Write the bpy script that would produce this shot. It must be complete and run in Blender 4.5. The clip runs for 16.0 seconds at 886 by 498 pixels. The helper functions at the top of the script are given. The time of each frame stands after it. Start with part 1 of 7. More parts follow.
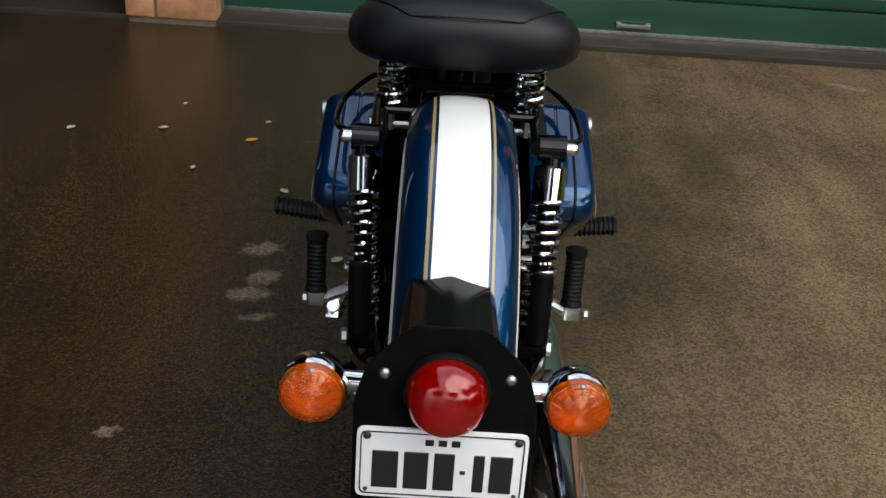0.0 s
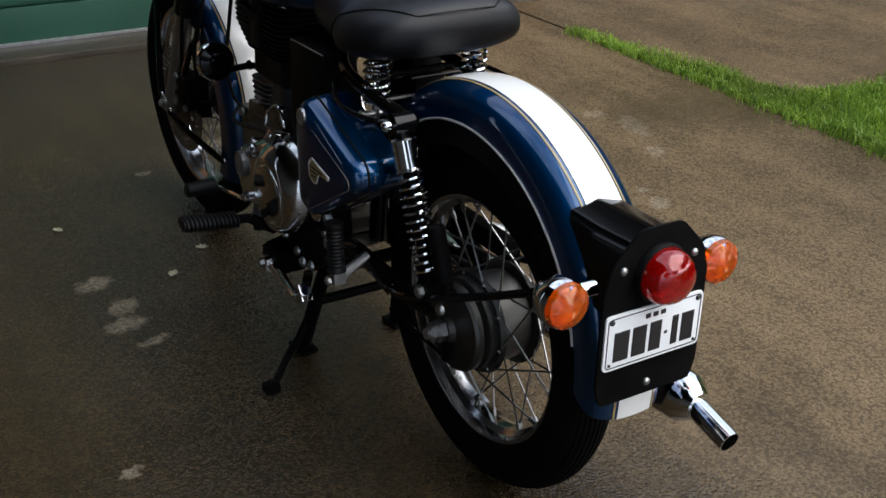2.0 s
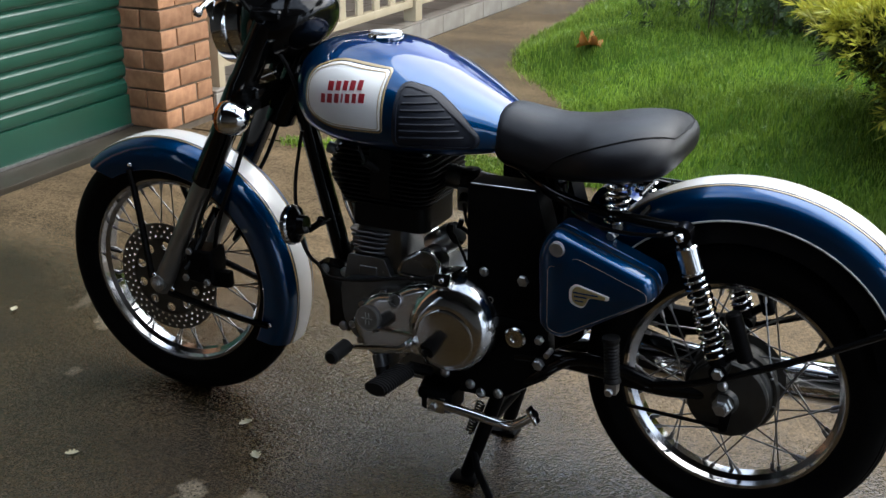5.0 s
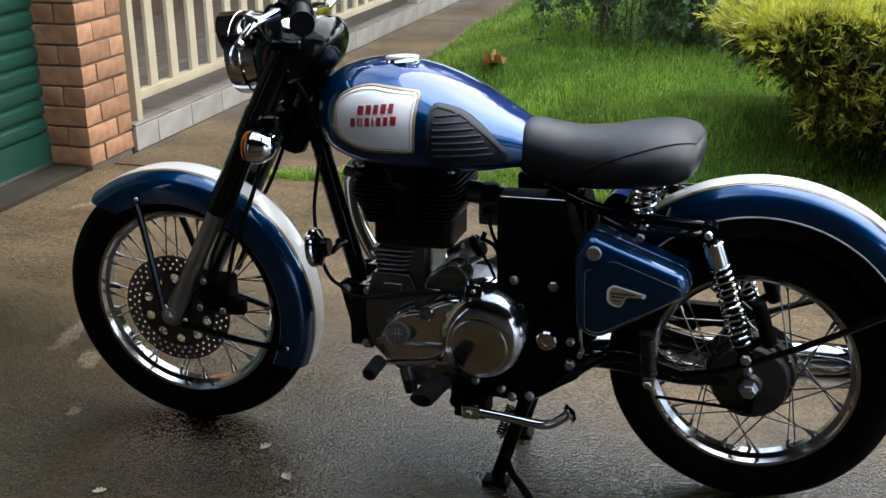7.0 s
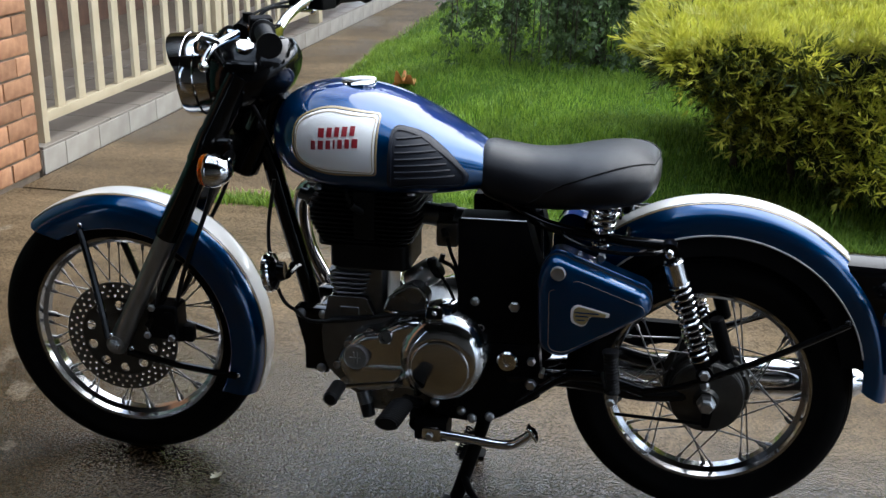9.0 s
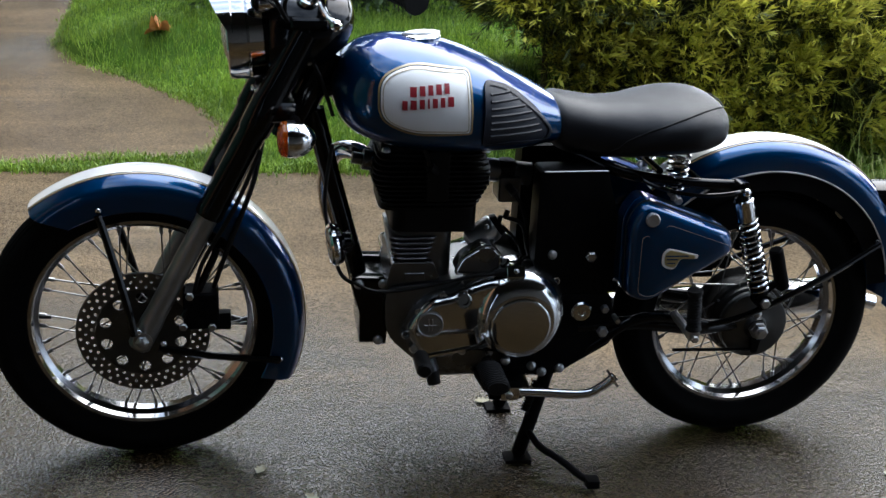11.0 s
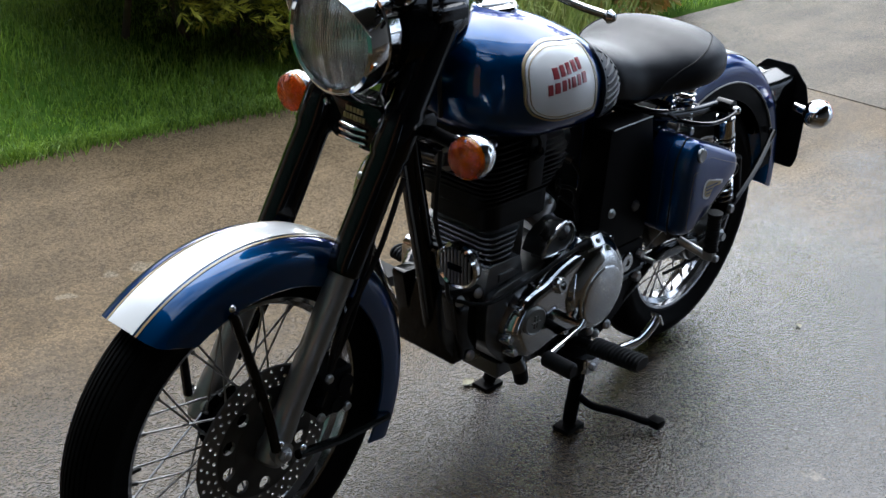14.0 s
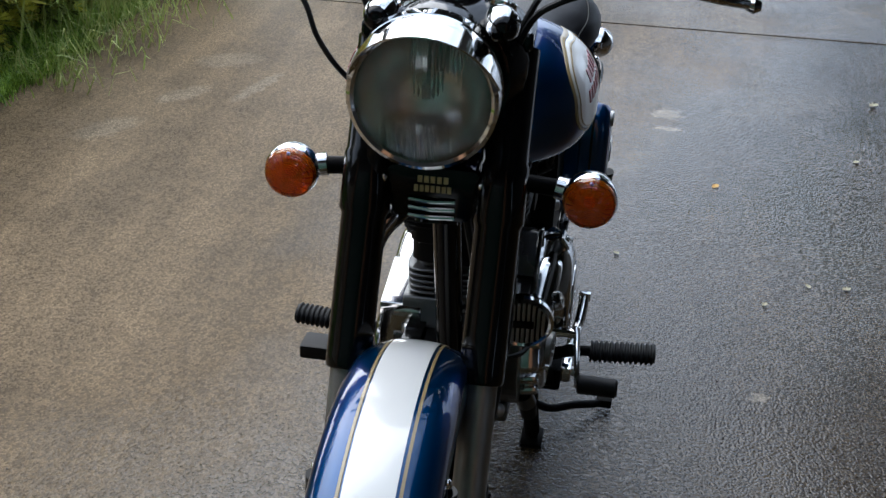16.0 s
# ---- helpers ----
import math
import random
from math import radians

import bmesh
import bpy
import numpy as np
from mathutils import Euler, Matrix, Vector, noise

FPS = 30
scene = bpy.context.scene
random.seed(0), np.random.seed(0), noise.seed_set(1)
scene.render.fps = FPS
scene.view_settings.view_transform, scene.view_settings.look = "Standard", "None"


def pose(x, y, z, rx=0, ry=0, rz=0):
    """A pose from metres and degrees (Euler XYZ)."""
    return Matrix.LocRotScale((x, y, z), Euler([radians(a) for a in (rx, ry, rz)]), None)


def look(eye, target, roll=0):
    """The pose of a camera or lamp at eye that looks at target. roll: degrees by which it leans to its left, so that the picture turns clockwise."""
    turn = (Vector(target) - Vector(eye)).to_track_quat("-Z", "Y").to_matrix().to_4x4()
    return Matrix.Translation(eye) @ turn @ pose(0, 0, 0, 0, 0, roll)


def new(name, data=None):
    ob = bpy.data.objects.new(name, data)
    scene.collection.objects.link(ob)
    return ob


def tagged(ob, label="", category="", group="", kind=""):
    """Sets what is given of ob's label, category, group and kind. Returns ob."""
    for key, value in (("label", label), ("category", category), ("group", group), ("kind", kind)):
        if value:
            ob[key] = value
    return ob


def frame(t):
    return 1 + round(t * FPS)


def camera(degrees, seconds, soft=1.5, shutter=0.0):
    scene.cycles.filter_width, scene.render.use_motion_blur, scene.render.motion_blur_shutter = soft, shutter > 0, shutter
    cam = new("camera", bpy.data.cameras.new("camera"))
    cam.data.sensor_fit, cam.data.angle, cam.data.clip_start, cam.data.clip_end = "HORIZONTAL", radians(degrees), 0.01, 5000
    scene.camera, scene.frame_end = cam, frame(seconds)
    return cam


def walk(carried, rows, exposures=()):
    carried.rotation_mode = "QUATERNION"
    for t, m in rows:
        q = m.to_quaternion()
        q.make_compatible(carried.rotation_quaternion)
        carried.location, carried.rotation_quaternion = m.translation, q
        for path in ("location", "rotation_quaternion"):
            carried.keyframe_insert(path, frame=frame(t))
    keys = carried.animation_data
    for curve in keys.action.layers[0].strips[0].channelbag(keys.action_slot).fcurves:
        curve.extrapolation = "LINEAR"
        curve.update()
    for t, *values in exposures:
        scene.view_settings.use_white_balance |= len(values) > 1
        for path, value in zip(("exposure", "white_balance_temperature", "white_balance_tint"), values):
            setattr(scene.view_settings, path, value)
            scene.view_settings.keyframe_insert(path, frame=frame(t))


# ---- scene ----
cam = camera(42.0, 16.0)
PATH = [
    (0, (-0.041, -1.414, 1.231), (-0.012, 0.387, 0.362), 4.0),
    (0.5, (-0.246, -1.485, 1.222), (0.008, 0.291, 0.337), 3.9),
    (1, (-0.496, -1.543, 1.249), (0.012, 0.167, 0.345), 2.9),
    (1.5, (-0.769, -1.542, 1.26), (-0.018, 0.087, 0.376), 2.7),
    (2, (-1.043, -1.471, 1.304), (-0.08, 0.055, 0.442), 1.5),
    (2.5, (-1.276, -1.354, 1.337), (-0.157, 0.08, 0.507), 1.5),
    (3, (-1.537, -1.155, 1.329), (-0.232, 0.146, 0.549), 1.4),
    (3.5, (-1.723, -1.003, 1.359), (-0.31, 0.192, 0.6), 0.7),
    (4, (-1.903, -0.781, 1.376), (-0.376, 0.276, 0.635), 0.5),
    (4.5, (-2.073, -0.56, 1.391), (-0.446, 0.352, 0.67), 0.5),
    (5, (-2.162, -0.365, 1.407), (-0.477, 0.442, 0.693), 0.2),
    (5.2, (-2.183, -0.304, 1.405), (-0.482, 0.474, 0.697), 0.2),
    (7.3, (-2.413, -0.039, 1.434), (-0.613, 0.508, 0.757), -0.6),
    (7.5, (-2.421, -0.034, 1.436), (-0.614, 0.498, 0.763), -0.4),
    (7.8, (-2.44, -0.031, 1.434), (-0.623, 0.484, 0.774), -0.1),
    (8, (-2.434, -0.029, 1.439), (-0.615, 0.476, 0.779), -0.3),
    (8.2, (-2.422, -0.024, 1.432), (-0.599, 0.471, 0.776), -0.3),
    (10.3, (-2.455, 0.693, 1.434), (-0.58, 0.671, 0.741), 2.2),
    (10.5, (-2.439, 0.816, 1.431), (-0.57, 0.715, 0.725), 2.4),
    (11, (-2.375, 1.132, 1.423), (-0.54, 0.821, 0.692), 2.9),
    (11.5, (-2.242, 1.471, 1.461), (-0.482, 0.92, 0.689), 3.8),
    (12, (-2.124, 1.732, 1.465), (-0.439, 0.983, 0.691), 4.0),
    (12.5, (-1.973, 1.936, 1.435), (-0.374, 1.005, 0.676), 3.9),
    (13, (-1.725, 2.14, 1.462), (-0.279, 1.013, 0.664), 4.6),
    (13.5, (-1.52, 2.284, 1.468), (-0.207, 1.03, 0.629), 4.6),
    (14, (-1.305, 2.398, 1.437), (-0.125, 1.026, 0.585), 4.3),
    (14.5, (-1.107, 2.419, 1.437), (-0.037, 0.976, 0.558), 3.9),
    (15, (-0.861, 2.416, 1.414), (0.041, 0.891, 0.487), 2.5),
    (15.3, (-0.698, 2.448, 1.395), (0.053, 0.857, 0.444), 2.1),
    (15.5, (-0.559, 2.471, 1.409), (0.058, 0.841, 0.427), 2.8),
    (16, (-0.249, 2.462, 1.44), (0.044, 0.719, 0.505), 1.8),
]
EXPOSURES = [(0.0, 0.28, 6350, 10), (1.5, 0.44, 6150, 10), (2.5, 0.60, 5900, 10), (4.0, 0.99, 5850, 8), (5.0, 1.13, 5880, 9), (8.0, 1.18, 5750, 9), (11.0, 1.12, 5700, 9), (12.5, 1.14, 5650, 9), (14.0, 0.96, 5650, 9), (16.0, 0.60, 5700, 9)]
walk(cam, [(t, look(eye, target, roll)) for t, eye, target, roll in PATH], EXPOSURES)

# ---- world and sun: a bright overcast sky after rain ----
SUN_EL, SUN_AZ = radians(42), radians(132)
world = bpy.data.worlds.new("overcast_sky")
scene.world = world
world.use_nodes = True
wn, wl = world.node_tree.nodes, world.node_tree.links
wn.clear()
sky = wn.new("ShaderNodeTexSky")
sky.sky_type, sky.sun_disc, sky.sun_elevation, sky.sun_rotation = "NISHITA", False, SUN_EL, SUN_AZ
sky.dust_density, sky.air_density = 4.0, 1.0
veil = wn.new("ShaderNodeMix")
veil.data_type = "RGBA"
veil.inputs["Factor"].default_value = 0.74
bg, wout = wn.new("ShaderNodeBackground"), wn.new("ShaderNodeOutputWorld")
bg.inputs["Strength"].default_value = 0.122
wl.new(sky.outputs[0], veil.inputs["A"])
cloud = wn.new("ShaderNodeTexNoise")
cloud.inputs["Scale"].default_value, cloud.inputs["Detail"].default_value, cloud.inputs["Roughness"].default_value = 2.6, 6.0, 0.55
cloud_edge = wn.new("ShaderNodeMapRange")
cloud_edge.inputs["From Min"].default_value, cloud_edge.inputs["From Max"].default_value = 0.38, 0.66
clouds = wn.new("ShaderNodeMix")
clouds.data_type = "RGBA"
clouds.inputs["A"].default_value, clouds.inputs["B"].default_value = (4.6, 5.3, 6.3, 1), (16.6, 17.8, 19.4, 1)
wl.new(cloud.outputs["Fac"], cloud_edge.inputs["Value"])
wl.new(cloud_edge.outputs["Result"], clouds.inputs["Factor"])
wl.new(clouds.outputs["Result"], veil.inputs["B"])
wl.new(veil.outputs["Result"], bg.inputs["Color"])
wl.new(bg.outputs[0], wout.inputs["Surface"])
sun = new("sun", bpy.data.lights.new("sun", "SUN"))
sun.data.energy, sun.data.angle, sun.data.color = 3.2, radians(80), (1.0, 0.92, 0.80)
sun.matrix_basis = look((0, 0, 10), (0 - 10 * math.sin(SUN_AZ) / math.tan(SUN_EL), 0 - 10 * math.cos(SUN_AZ) / math.tan(SUN_EL), 0))

# ---- materials ----
def material(name, color, rough=0.5, metal=0.0, coat=0.0, color2=None, scale=8.0, detail=4.0, mix=(0.35, 0.65),
             bump=0.0, bump_scale=200.0, rough2=None, spec=0.5, rand=0.0, sub=None, stretch=None):
    """A Principled surface with a large-scale colour change, a fine bump and a roughness change, in metres."""
    m = bpy.data.materials.new(name)
    m.use_nodes = True
    n, l = m.node_tree.nodes, m.node_tree.links
    p = n["Principled BSDF"]
    p.inputs["Base Color"].default_value = (*color, 1)
    p.inputs["Roughness"].default_value = rough
    p.inputs["Metallic"].default_value = metal
    p.inputs["Coat Weight"].default_value = coat
    p.inputs["Coat Roughness"].default_value = 0.03
    p.inputs["Specular IOR Level"].default_value = spec
    tc = n.new("ShaderNodeTexCoord")
    place = tc.outputs["Object"]
    if stretch:
        mp = n.new("ShaderNodeMapping")
        mp.inputs["Scale"].default_value = stretch
        l.new(place, mp.inputs["Vector"])
        place = mp.outputs["Vector"]
    if color2 is not None:
        nz = n.new("ShaderNodeTexNoise")
        nz.inputs["Scale"].default_value, nz.inputs["Detail"].default_value = scale, detail
        l.new(place, nz.inputs["Vector"])
        rp = n.new("ShaderNodeMapRange")
        rp.inputs["From Min"].default_value, rp.inputs["From Max"].default_value = mix
        l.new(nz.outputs["Fac"], rp.inputs["Value"])
        mx = n.new("ShaderNodeMix")
        mx.data_type = "RGBA"
        mx.inputs["A"].default_value, mx.inputs["B"].default_value = (*color, 1), (*color2, 1)
        l.new(rp.outputs["Result"], mx.inputs["Factor"])
        out = mx.outputs["Result"]
        if rand:
            oi = n.new("ShaderNodeObjectInfo")
            hs = n.new("ShaderNodeHueSaturation")
            rr = n.new("ShaderNodeMapRange")
            rr.inputs["To Min"].default_value, rr.inputs["To Max"].default_value = 1 - rand, 1 + rand
            l.new(oi.outputs["Random"], rr.inputs["Value"])
            l.new(rr.outputs["Result"], hs.inputs["Value"])
            l.new(out, hs.inputs["Color"])
            out = hs.outputs["Color"]
        l.new(out, p.inputs["Base Color"])
        if rough2 is not None:
            r2 = n.new("ShaderNodeMapRange")
            r2.inputs["To Min"].default_value, r2.inputs["To Max"].default_value = rough, rough2
            l.new(rp.outputs["Result"], r2.inputs["Value"])
            l.new(r2.outputs["Result"], p.inputs["Roughness"])
    if bump:
        bz = n.new("ShaderNodeTexNoise")
        bz.inputs["Scale"].default_value, bz.inputs["Detail"].default_value = bump_scale, 3.0
        l.new(place, bz.inputs["Vector"])
        b = n.new("ShaderNodeBump")
        b.inputs["Strength"].default_value, b.inputs["Distance"].default_value = bump, 0.002
        l.new(bz.outputs["Fac"], b.inputs["Height"])
        l.new(b.outputs["Normal"], p.inputs["Normal"])
    return m


BLUE = material("blue_paint", (0.0005, 0.036, 0.108), 0.34, 0.80, 1.0, spec=0.3, color2=(0.0005, 0.026, 0.090), scale=3, bump=0.012, bump_scale=90)
BLUE.node_tree.nodes["Principled BSDF"].inputs["Specular Tint"].default_value = (0.03, 0.32, 0.62, 1)
BLUE.node_tree.nodes["Principled BSDF"].inputs["Coat IOR"].default_value = 1.50
WHITE = material("silver_white_paint", (0.7052, 0.7052, 0.688), 0.32, 0.0, 0.8, color2=(0.6622, 0.6622, 0.645), scale=6)
GOLD = material("gold_pinstripe", (0.27, 0.2025, 0.09), 0.4, 0.0, 0.6)
NAVY = material("navy_grip_rubber", (0.00375, 0.005625, 0.01125), 0.5, color2=(0.006, 0.00825, 0.015), scale=20, spec=0.25, bump=0.08, bump_scale=500)
BLACK = material("gloss_black_enamel", (0.0021, 0.0021, 0.00245), 0.10, 0.0, 0.0, spec=0.22, color2=(0.0028, 0.0028, 0.0028), scale=12, bump=0.008, bump_scale=120)
SATIN = material("satin_black_metal", (0.0024, 0.0024, 0.0027), 0.42, color2=(0.0048, 0.0045, 0.0045), scale=18, spec=0.03, bump=0.08, bump_scale=350)
RUBBER = material("tyre_rubber", (0.00175, 0.00175, 0.002), 0.60, color2=(0.004, 0.00375, 0.0035), scale=14, rough2=0.72, spec=0.05, bump=0.15, bump_scale=260)
GRIP = material("moulded_rubber", (0.003, 0.003, 0.0036), 0.5, color2=(0.0054, 0.0054, 0.0054), scale=30, spec=0.18, bump=0.1, bump_scale=400)
VINYL = material("black_vinyl", (0.00315, 0.00315, 0.0042), 0.36, color2=(0.0042, 0.0042, 0.0056), scale=10, rough2=0.44, spec=0.27, bump=0.18, bump_scale=700)
CHROME = material("chrome", (0.6992, 0.6992, 0.6992), 0.05, 1.0, color2=(0.6612, 0.6612, 0.6612), scale=15, rough2=0.09)
PALE_CHROME = material("frosted_chrome", (0.84, 0.84, 0.84), 0.25, 0.35, color2=(0.78, 0.78, 0.78), scale=30)
RIM_CHROME = material("rim_chrome", (0.42, 0.42, 0.43), 0.12, 1.0, color2=(0.42, 0.42, 0.43), scale=12, rough2=0.16, bump=0.05, bump_scale=60)
SPOKE = material("dull_spoke_steel", (0.26, 0.26, 0.26), 0.32, 1.0, color2=(0.20, 0.20, 0.20), scale=40)
STEEL = material("zinc_steel", (0.45, 0.45, 0.45), 0.3, 1.0, color2=(0.3375, 0.3375, 0.33), scale=40, rough2=0.45)
ALLOY = material("polished_alloy", (0.54, 0.54, 0.535), 0.08, 1.0, color2=(0.43, 0.43, 0.425), scale=9, rough2=0.14, bump=0.03, bump_scale=70)
SOFT_ALLOY = material("satin_cast_alloy", (0.52, 0.52, 0.51), 0.28, 1.0, color2=(0.42, 0.42, 0.41), scale=14, rough2=0.40, bump=0.06, bump_scale=260)
CAST = material("cast_alloy", (0.155, 0.157, 0.157), 0.26, 0.95, color2=(0.105, 0.107, 0.107), scale=12, rough2=0.36, bump=0.10, bump_scale=420)
ENGINE_BLACK = material("black_cylinder_paint", (0.003, 0.003, 0.003), 0.45, color2=(0.0054, 0.0054, 0.0051), scale=20, spec=0.10, bump=0.12, bump_scale=300)
FORK_ALLOY = material("satin_fork_alloy", (0.29, 0.285, 0.27), 0.34, 0.9, color2=(0.23, 0.225, 0.215), scale=14, rough2=0.46, bump=0.04, bump_scale=200)
DISC = material("brake_steel", (0.1725, 0.1688, 0.1613), 0.30, 1.0, color2=(0.1275, 0.1245, 0.12), scale=25, rough2=0.5)
DRUM = material("dull_drum_alloy", (0.078, 0.077, 0.072), 0.34, 0.9, color2=(0.050, 0.049, 0.046), scale=15, rough2=0.52, bump=0.1, bump_scale=300)
REFLECTOR = material("lamp_reflector", (0.62, 0.63, 0.63), 0.20, 1.0, color2=(0.55, 0.56, 0.56), scale=20)
PLATE = material("plate_white", (0.782, 0.7918, 0.8015), 0.4, color2=(0.7429, 0.7527, 0.7624), scale=25)
INK = material("plate_black", (0.012, 0.012, 0.014), 0.4)
RED_INK = material("red_badge_paint", (0.225, 0.009, 0.015), 0.4, coat=0.5)
BADGE_GOLD = material("badge_gold", (0.315, 0.2475, 0.105), 0.4, 0.3)
EDGE_HIGHLIGHT = material("painted_edge_highlight", (0.465, 0.4575, 0.435), 0.35, color2=(0.375, 0.3675, 0.345), scale=30)
PINSTRIPE = material("cream_pinstripe", (0.143, 0.1375, 0.1155), 0.4)
COPPER = material("blued_header_chrome", (0.54, 0.495, 0.45), 0.08, 1.0, color2=(0.465, 0.45, 0.45), scale=20, rough2=0.14)


def lens_material(name, color, rough=0.06, trans=0.55, coat=0.6, **more):
    m = material(name, color, rough, coat=coat, spec=0.25, **more)
    p = m.node_tree.nodes["Principled BSDF"]
    p.inputs["Transmission Weight"].default_value = trans
    p.inputs["IOR"].default_value = 1.49
    return m


AMBER = lens_material("amber_lens", (1.0, 0.27, 0.0), 0.08, 0.88, 0.3)
AMBER_BULB = material("amber_bulb", (0.85, 0.40, 0.10), 0.2, coat=0.5)
REDLENS = lens_material("red_lens", (0.62, 0.003, 0.003), 0.08, 0.82, 0.5)

# the headlamp glass: upright flutes moulded into it
FLUTED = lens_material("fluted_glass", (0.95, 0.97, 0.96), 0.03, 1.0, 0.3)
fn, fl = FLUTED.node_tree.nodes, FLUTED.node_tree.links
fluting, flute_bump = fn.new("ShaderNodeTexWave"), fn.new("ShaderNodeBump")
fluting.bands_direction, fluting.inputs["Scale"].default_value = "X", 62.0
flute_bump.inputs["Strength"].default_value, flute_bump.inputs["Distance"].default_value = 0.35, 0.0015
fl.new(fn["Texture Coordinate"].outputs["Object"], fluting.inputs["Vector"])
fl.new(fluting.outputs["Fac"], flute_bump.inputs["Height"])
fl.new(flute_bump.outputs["Normal"], fn["Principled BSDF"].inputs["Normal"])

# ---- mesh tools: each shape is (verts, faces) ----
def V(*a):
    return np.array(a, float)


def join(*shapes):
    vs, fs, k = [], [], 0
    for v, f in shapes:
        v = np.asarray(v, float).reshape(-1, 3)
        vs.append(v)
        fs += [tuple(i + k for i in q) for q in f]
        k += len(v)
    return np.concatenate(vs), fs


def moved(shape, m):
    m = np.array(m)
    return np.asarray(shape[0]) @ m[:3, :3].T + m[:3, 3], shape[1]


def grid_faces(rows, cols, close_r=False, close_c=False):
    return [(i * cols + j, i * cols + (j + 1) % cols, (i + 1) % rows * cols + (j + 1) % cols, (i + 1) % rows * cols + j)
            for i in range(rows if close_r else rows - 1) for j in range(cols if close_c else cols - 1)]


def loft(rings, caps=True):
    """Closed rings of equal length, joined to a tube; flat ends."""
    rings = np.asarray(rings, float)
    n, k = rings.shape[:2]
    f = grid_faces(n, k, False, True)
    if caps:
        f += [tuple(range(k))[::-1], tuple((n - 1) * k + i for i in range(k))]
    return rings.reshape(-1, 3), f


def smooth_path(points, steps=6, closed=False):
    """A Catmull-Rom line through the points."""
    p = np.asarray(points, float)
    if len(p) < 3:
        return p
    q = np.concatenate([p[-1:], p, p[:2]]) if closed else np.concatenate([2 * p[:1] - p[1:2], p, 2 * p[-1:] - p[-2:-1]])
    out = []
    for i in range(len(q) - 3):
        a, b, c, d = q[i:i + 4]
        for t in np.linspace(0, 1, steps, endpoint=False):
            out.append(0.5 * (2 * b + (c - a) * t + (2 * a - 5 * b + 4 * c - d) * t * t + (3 * b - a - 3 * c + d) * t ** 3))
    if not closed:
        out.append(p[-1])
    return np.array(out)


def tube(path, r, n=10, closed=False, caps=True):
    p = np.asarray(path, float)
    d = np.roll(p, -1, 0) - np.roll(p, 1, 0) if closed else np.gradient(p, axis=0)
    d /= np.linalg.norm(d, axis=1)[:, None] + 1e-12
    up = np.cross(d[0], (0.31, 0.17, 0.93))
    up /= np.linalg.norm(up)
    r = np.broadcast_to(np.asarray(r, float), (len(p),))
    rings, a = [], np.linspace(0, 2 * math.pi, n, endpoint=False)
    for i in range(len(p)):
        up = up - d[i] * (up @ d[i])
        up /= np.linalg.norm(up)
        s = np.cross(d[i], up)
        rings.append(p[i] + r[i] * (np.cos(a)[:, None] * up + np.sin(a)[:, None] * s))
    v = np.concatenate(rings)
    f = grid_faces(len(p), n, closed, True)
    if caps and not closed:
        f += [tuple(range(n))[::-1], tuple((len(p) - 1) * n + i for i in range(n))]
    return v, f


def lathe(profile, n=32, a0=0.0, a1=360.0, caps=False, loop=False):
    """Turns (radius, along) round the x axis: along is x; the angle goes from +y to +z."""
    full = abs(a1 - a0) >= 359.9
    a = np.radians(np.linspace(a0, a1, n + (0 if full else 1), endpoint=not full))
    pr = np.asarray(profile, float)
    v = np.array([[(h, r * math.cos(t), r * math.sin(t)) for r, h in pr] for t in a]).reshape(-1, 3)
    f = grid_faces(len(a), len(pr), full, loop)
    f = [q[::-1] for q in f]
    if caps and not full and loop:
        f += [tuple(range(len(pr)))[::-1], tuple((len(a) - 1) * len(pr) + i for i in range(len(pr)))]
    return v, f


def aligned(origin, direction):
    """The pose that lays the x axis along the direction."""
    q = Vector(direction).to_track_quat("X", "Z")
    return Matrix.Translation(origin) @ q.to_matrix().to_4x4()


def turned(profile, origin, direction, n=24):
    return moved(lathe(profile, n), aligned(origin, direction))


def rod(a, b, r, n=10, r2=None):
    return tube([a, b], [r, r if r2 is None else r2], n)


def bolt(origin, direction, r=0.008, h=0.006):
    return turned([(0, 0), (r, 0), (r, h * 0.7), (r * 0.75, h), (0, h)], origin, direction, 6)


def dome(origin, direction, r=0.006, h=0.004, n=12):
    return turned([(r, 0), (r * 0.95, h * 0.4), (r * 0.7, h * 0.8), (r * 0.3, h), (0, h)], origin, direction, n)


def bevelled(build, width, segs=2):
    bm = bmesh.new()
    build(bm)
    bmesh.ops.bevel(bm, geom=list(bm.edges), offset=width, segments=segs, profile=0.7, affect="EDGES", clamp_overlap=True)
    bm.verts.index_update()
    out = np.array([v.co[:] for v in bm.verts]), [tuple(v.index for v in f.verts) for f in bm.faces]
    bm.free()
    return out


def box(lo, hi, bevel=0.003, segs=2):
    def build(bm):
        bmesh.ops.create_cube(bm, size=1)
        for v in bm.verts:
            v.co = [l + (h - l) * (c + 0.5) for c, l, h in zip(v.co, lo, hi)]
    return bevelled(build, bevel, segs)


def prism(outline, x0, x1, bevel=0.003, segs=2):
    """An outline of (y, z) points, pulled from x0 to x1."""
    def build(bm):
        vs = [bm.verts.new((x0, y, z)) for y, z in outline]
        face = bm.faces.new(vs)
        new_part = bmesh.ops.extrude_face_region(bm, geom=[face])
        for v in new_part["geom"]:
            if isinstance(v, bmesh.types.BMVert):
                v.co.x = x1
        bmesh.ops.recalc_face_normals(bm, faces=bm.faces)
    return bevelled(build, bevel, segs)


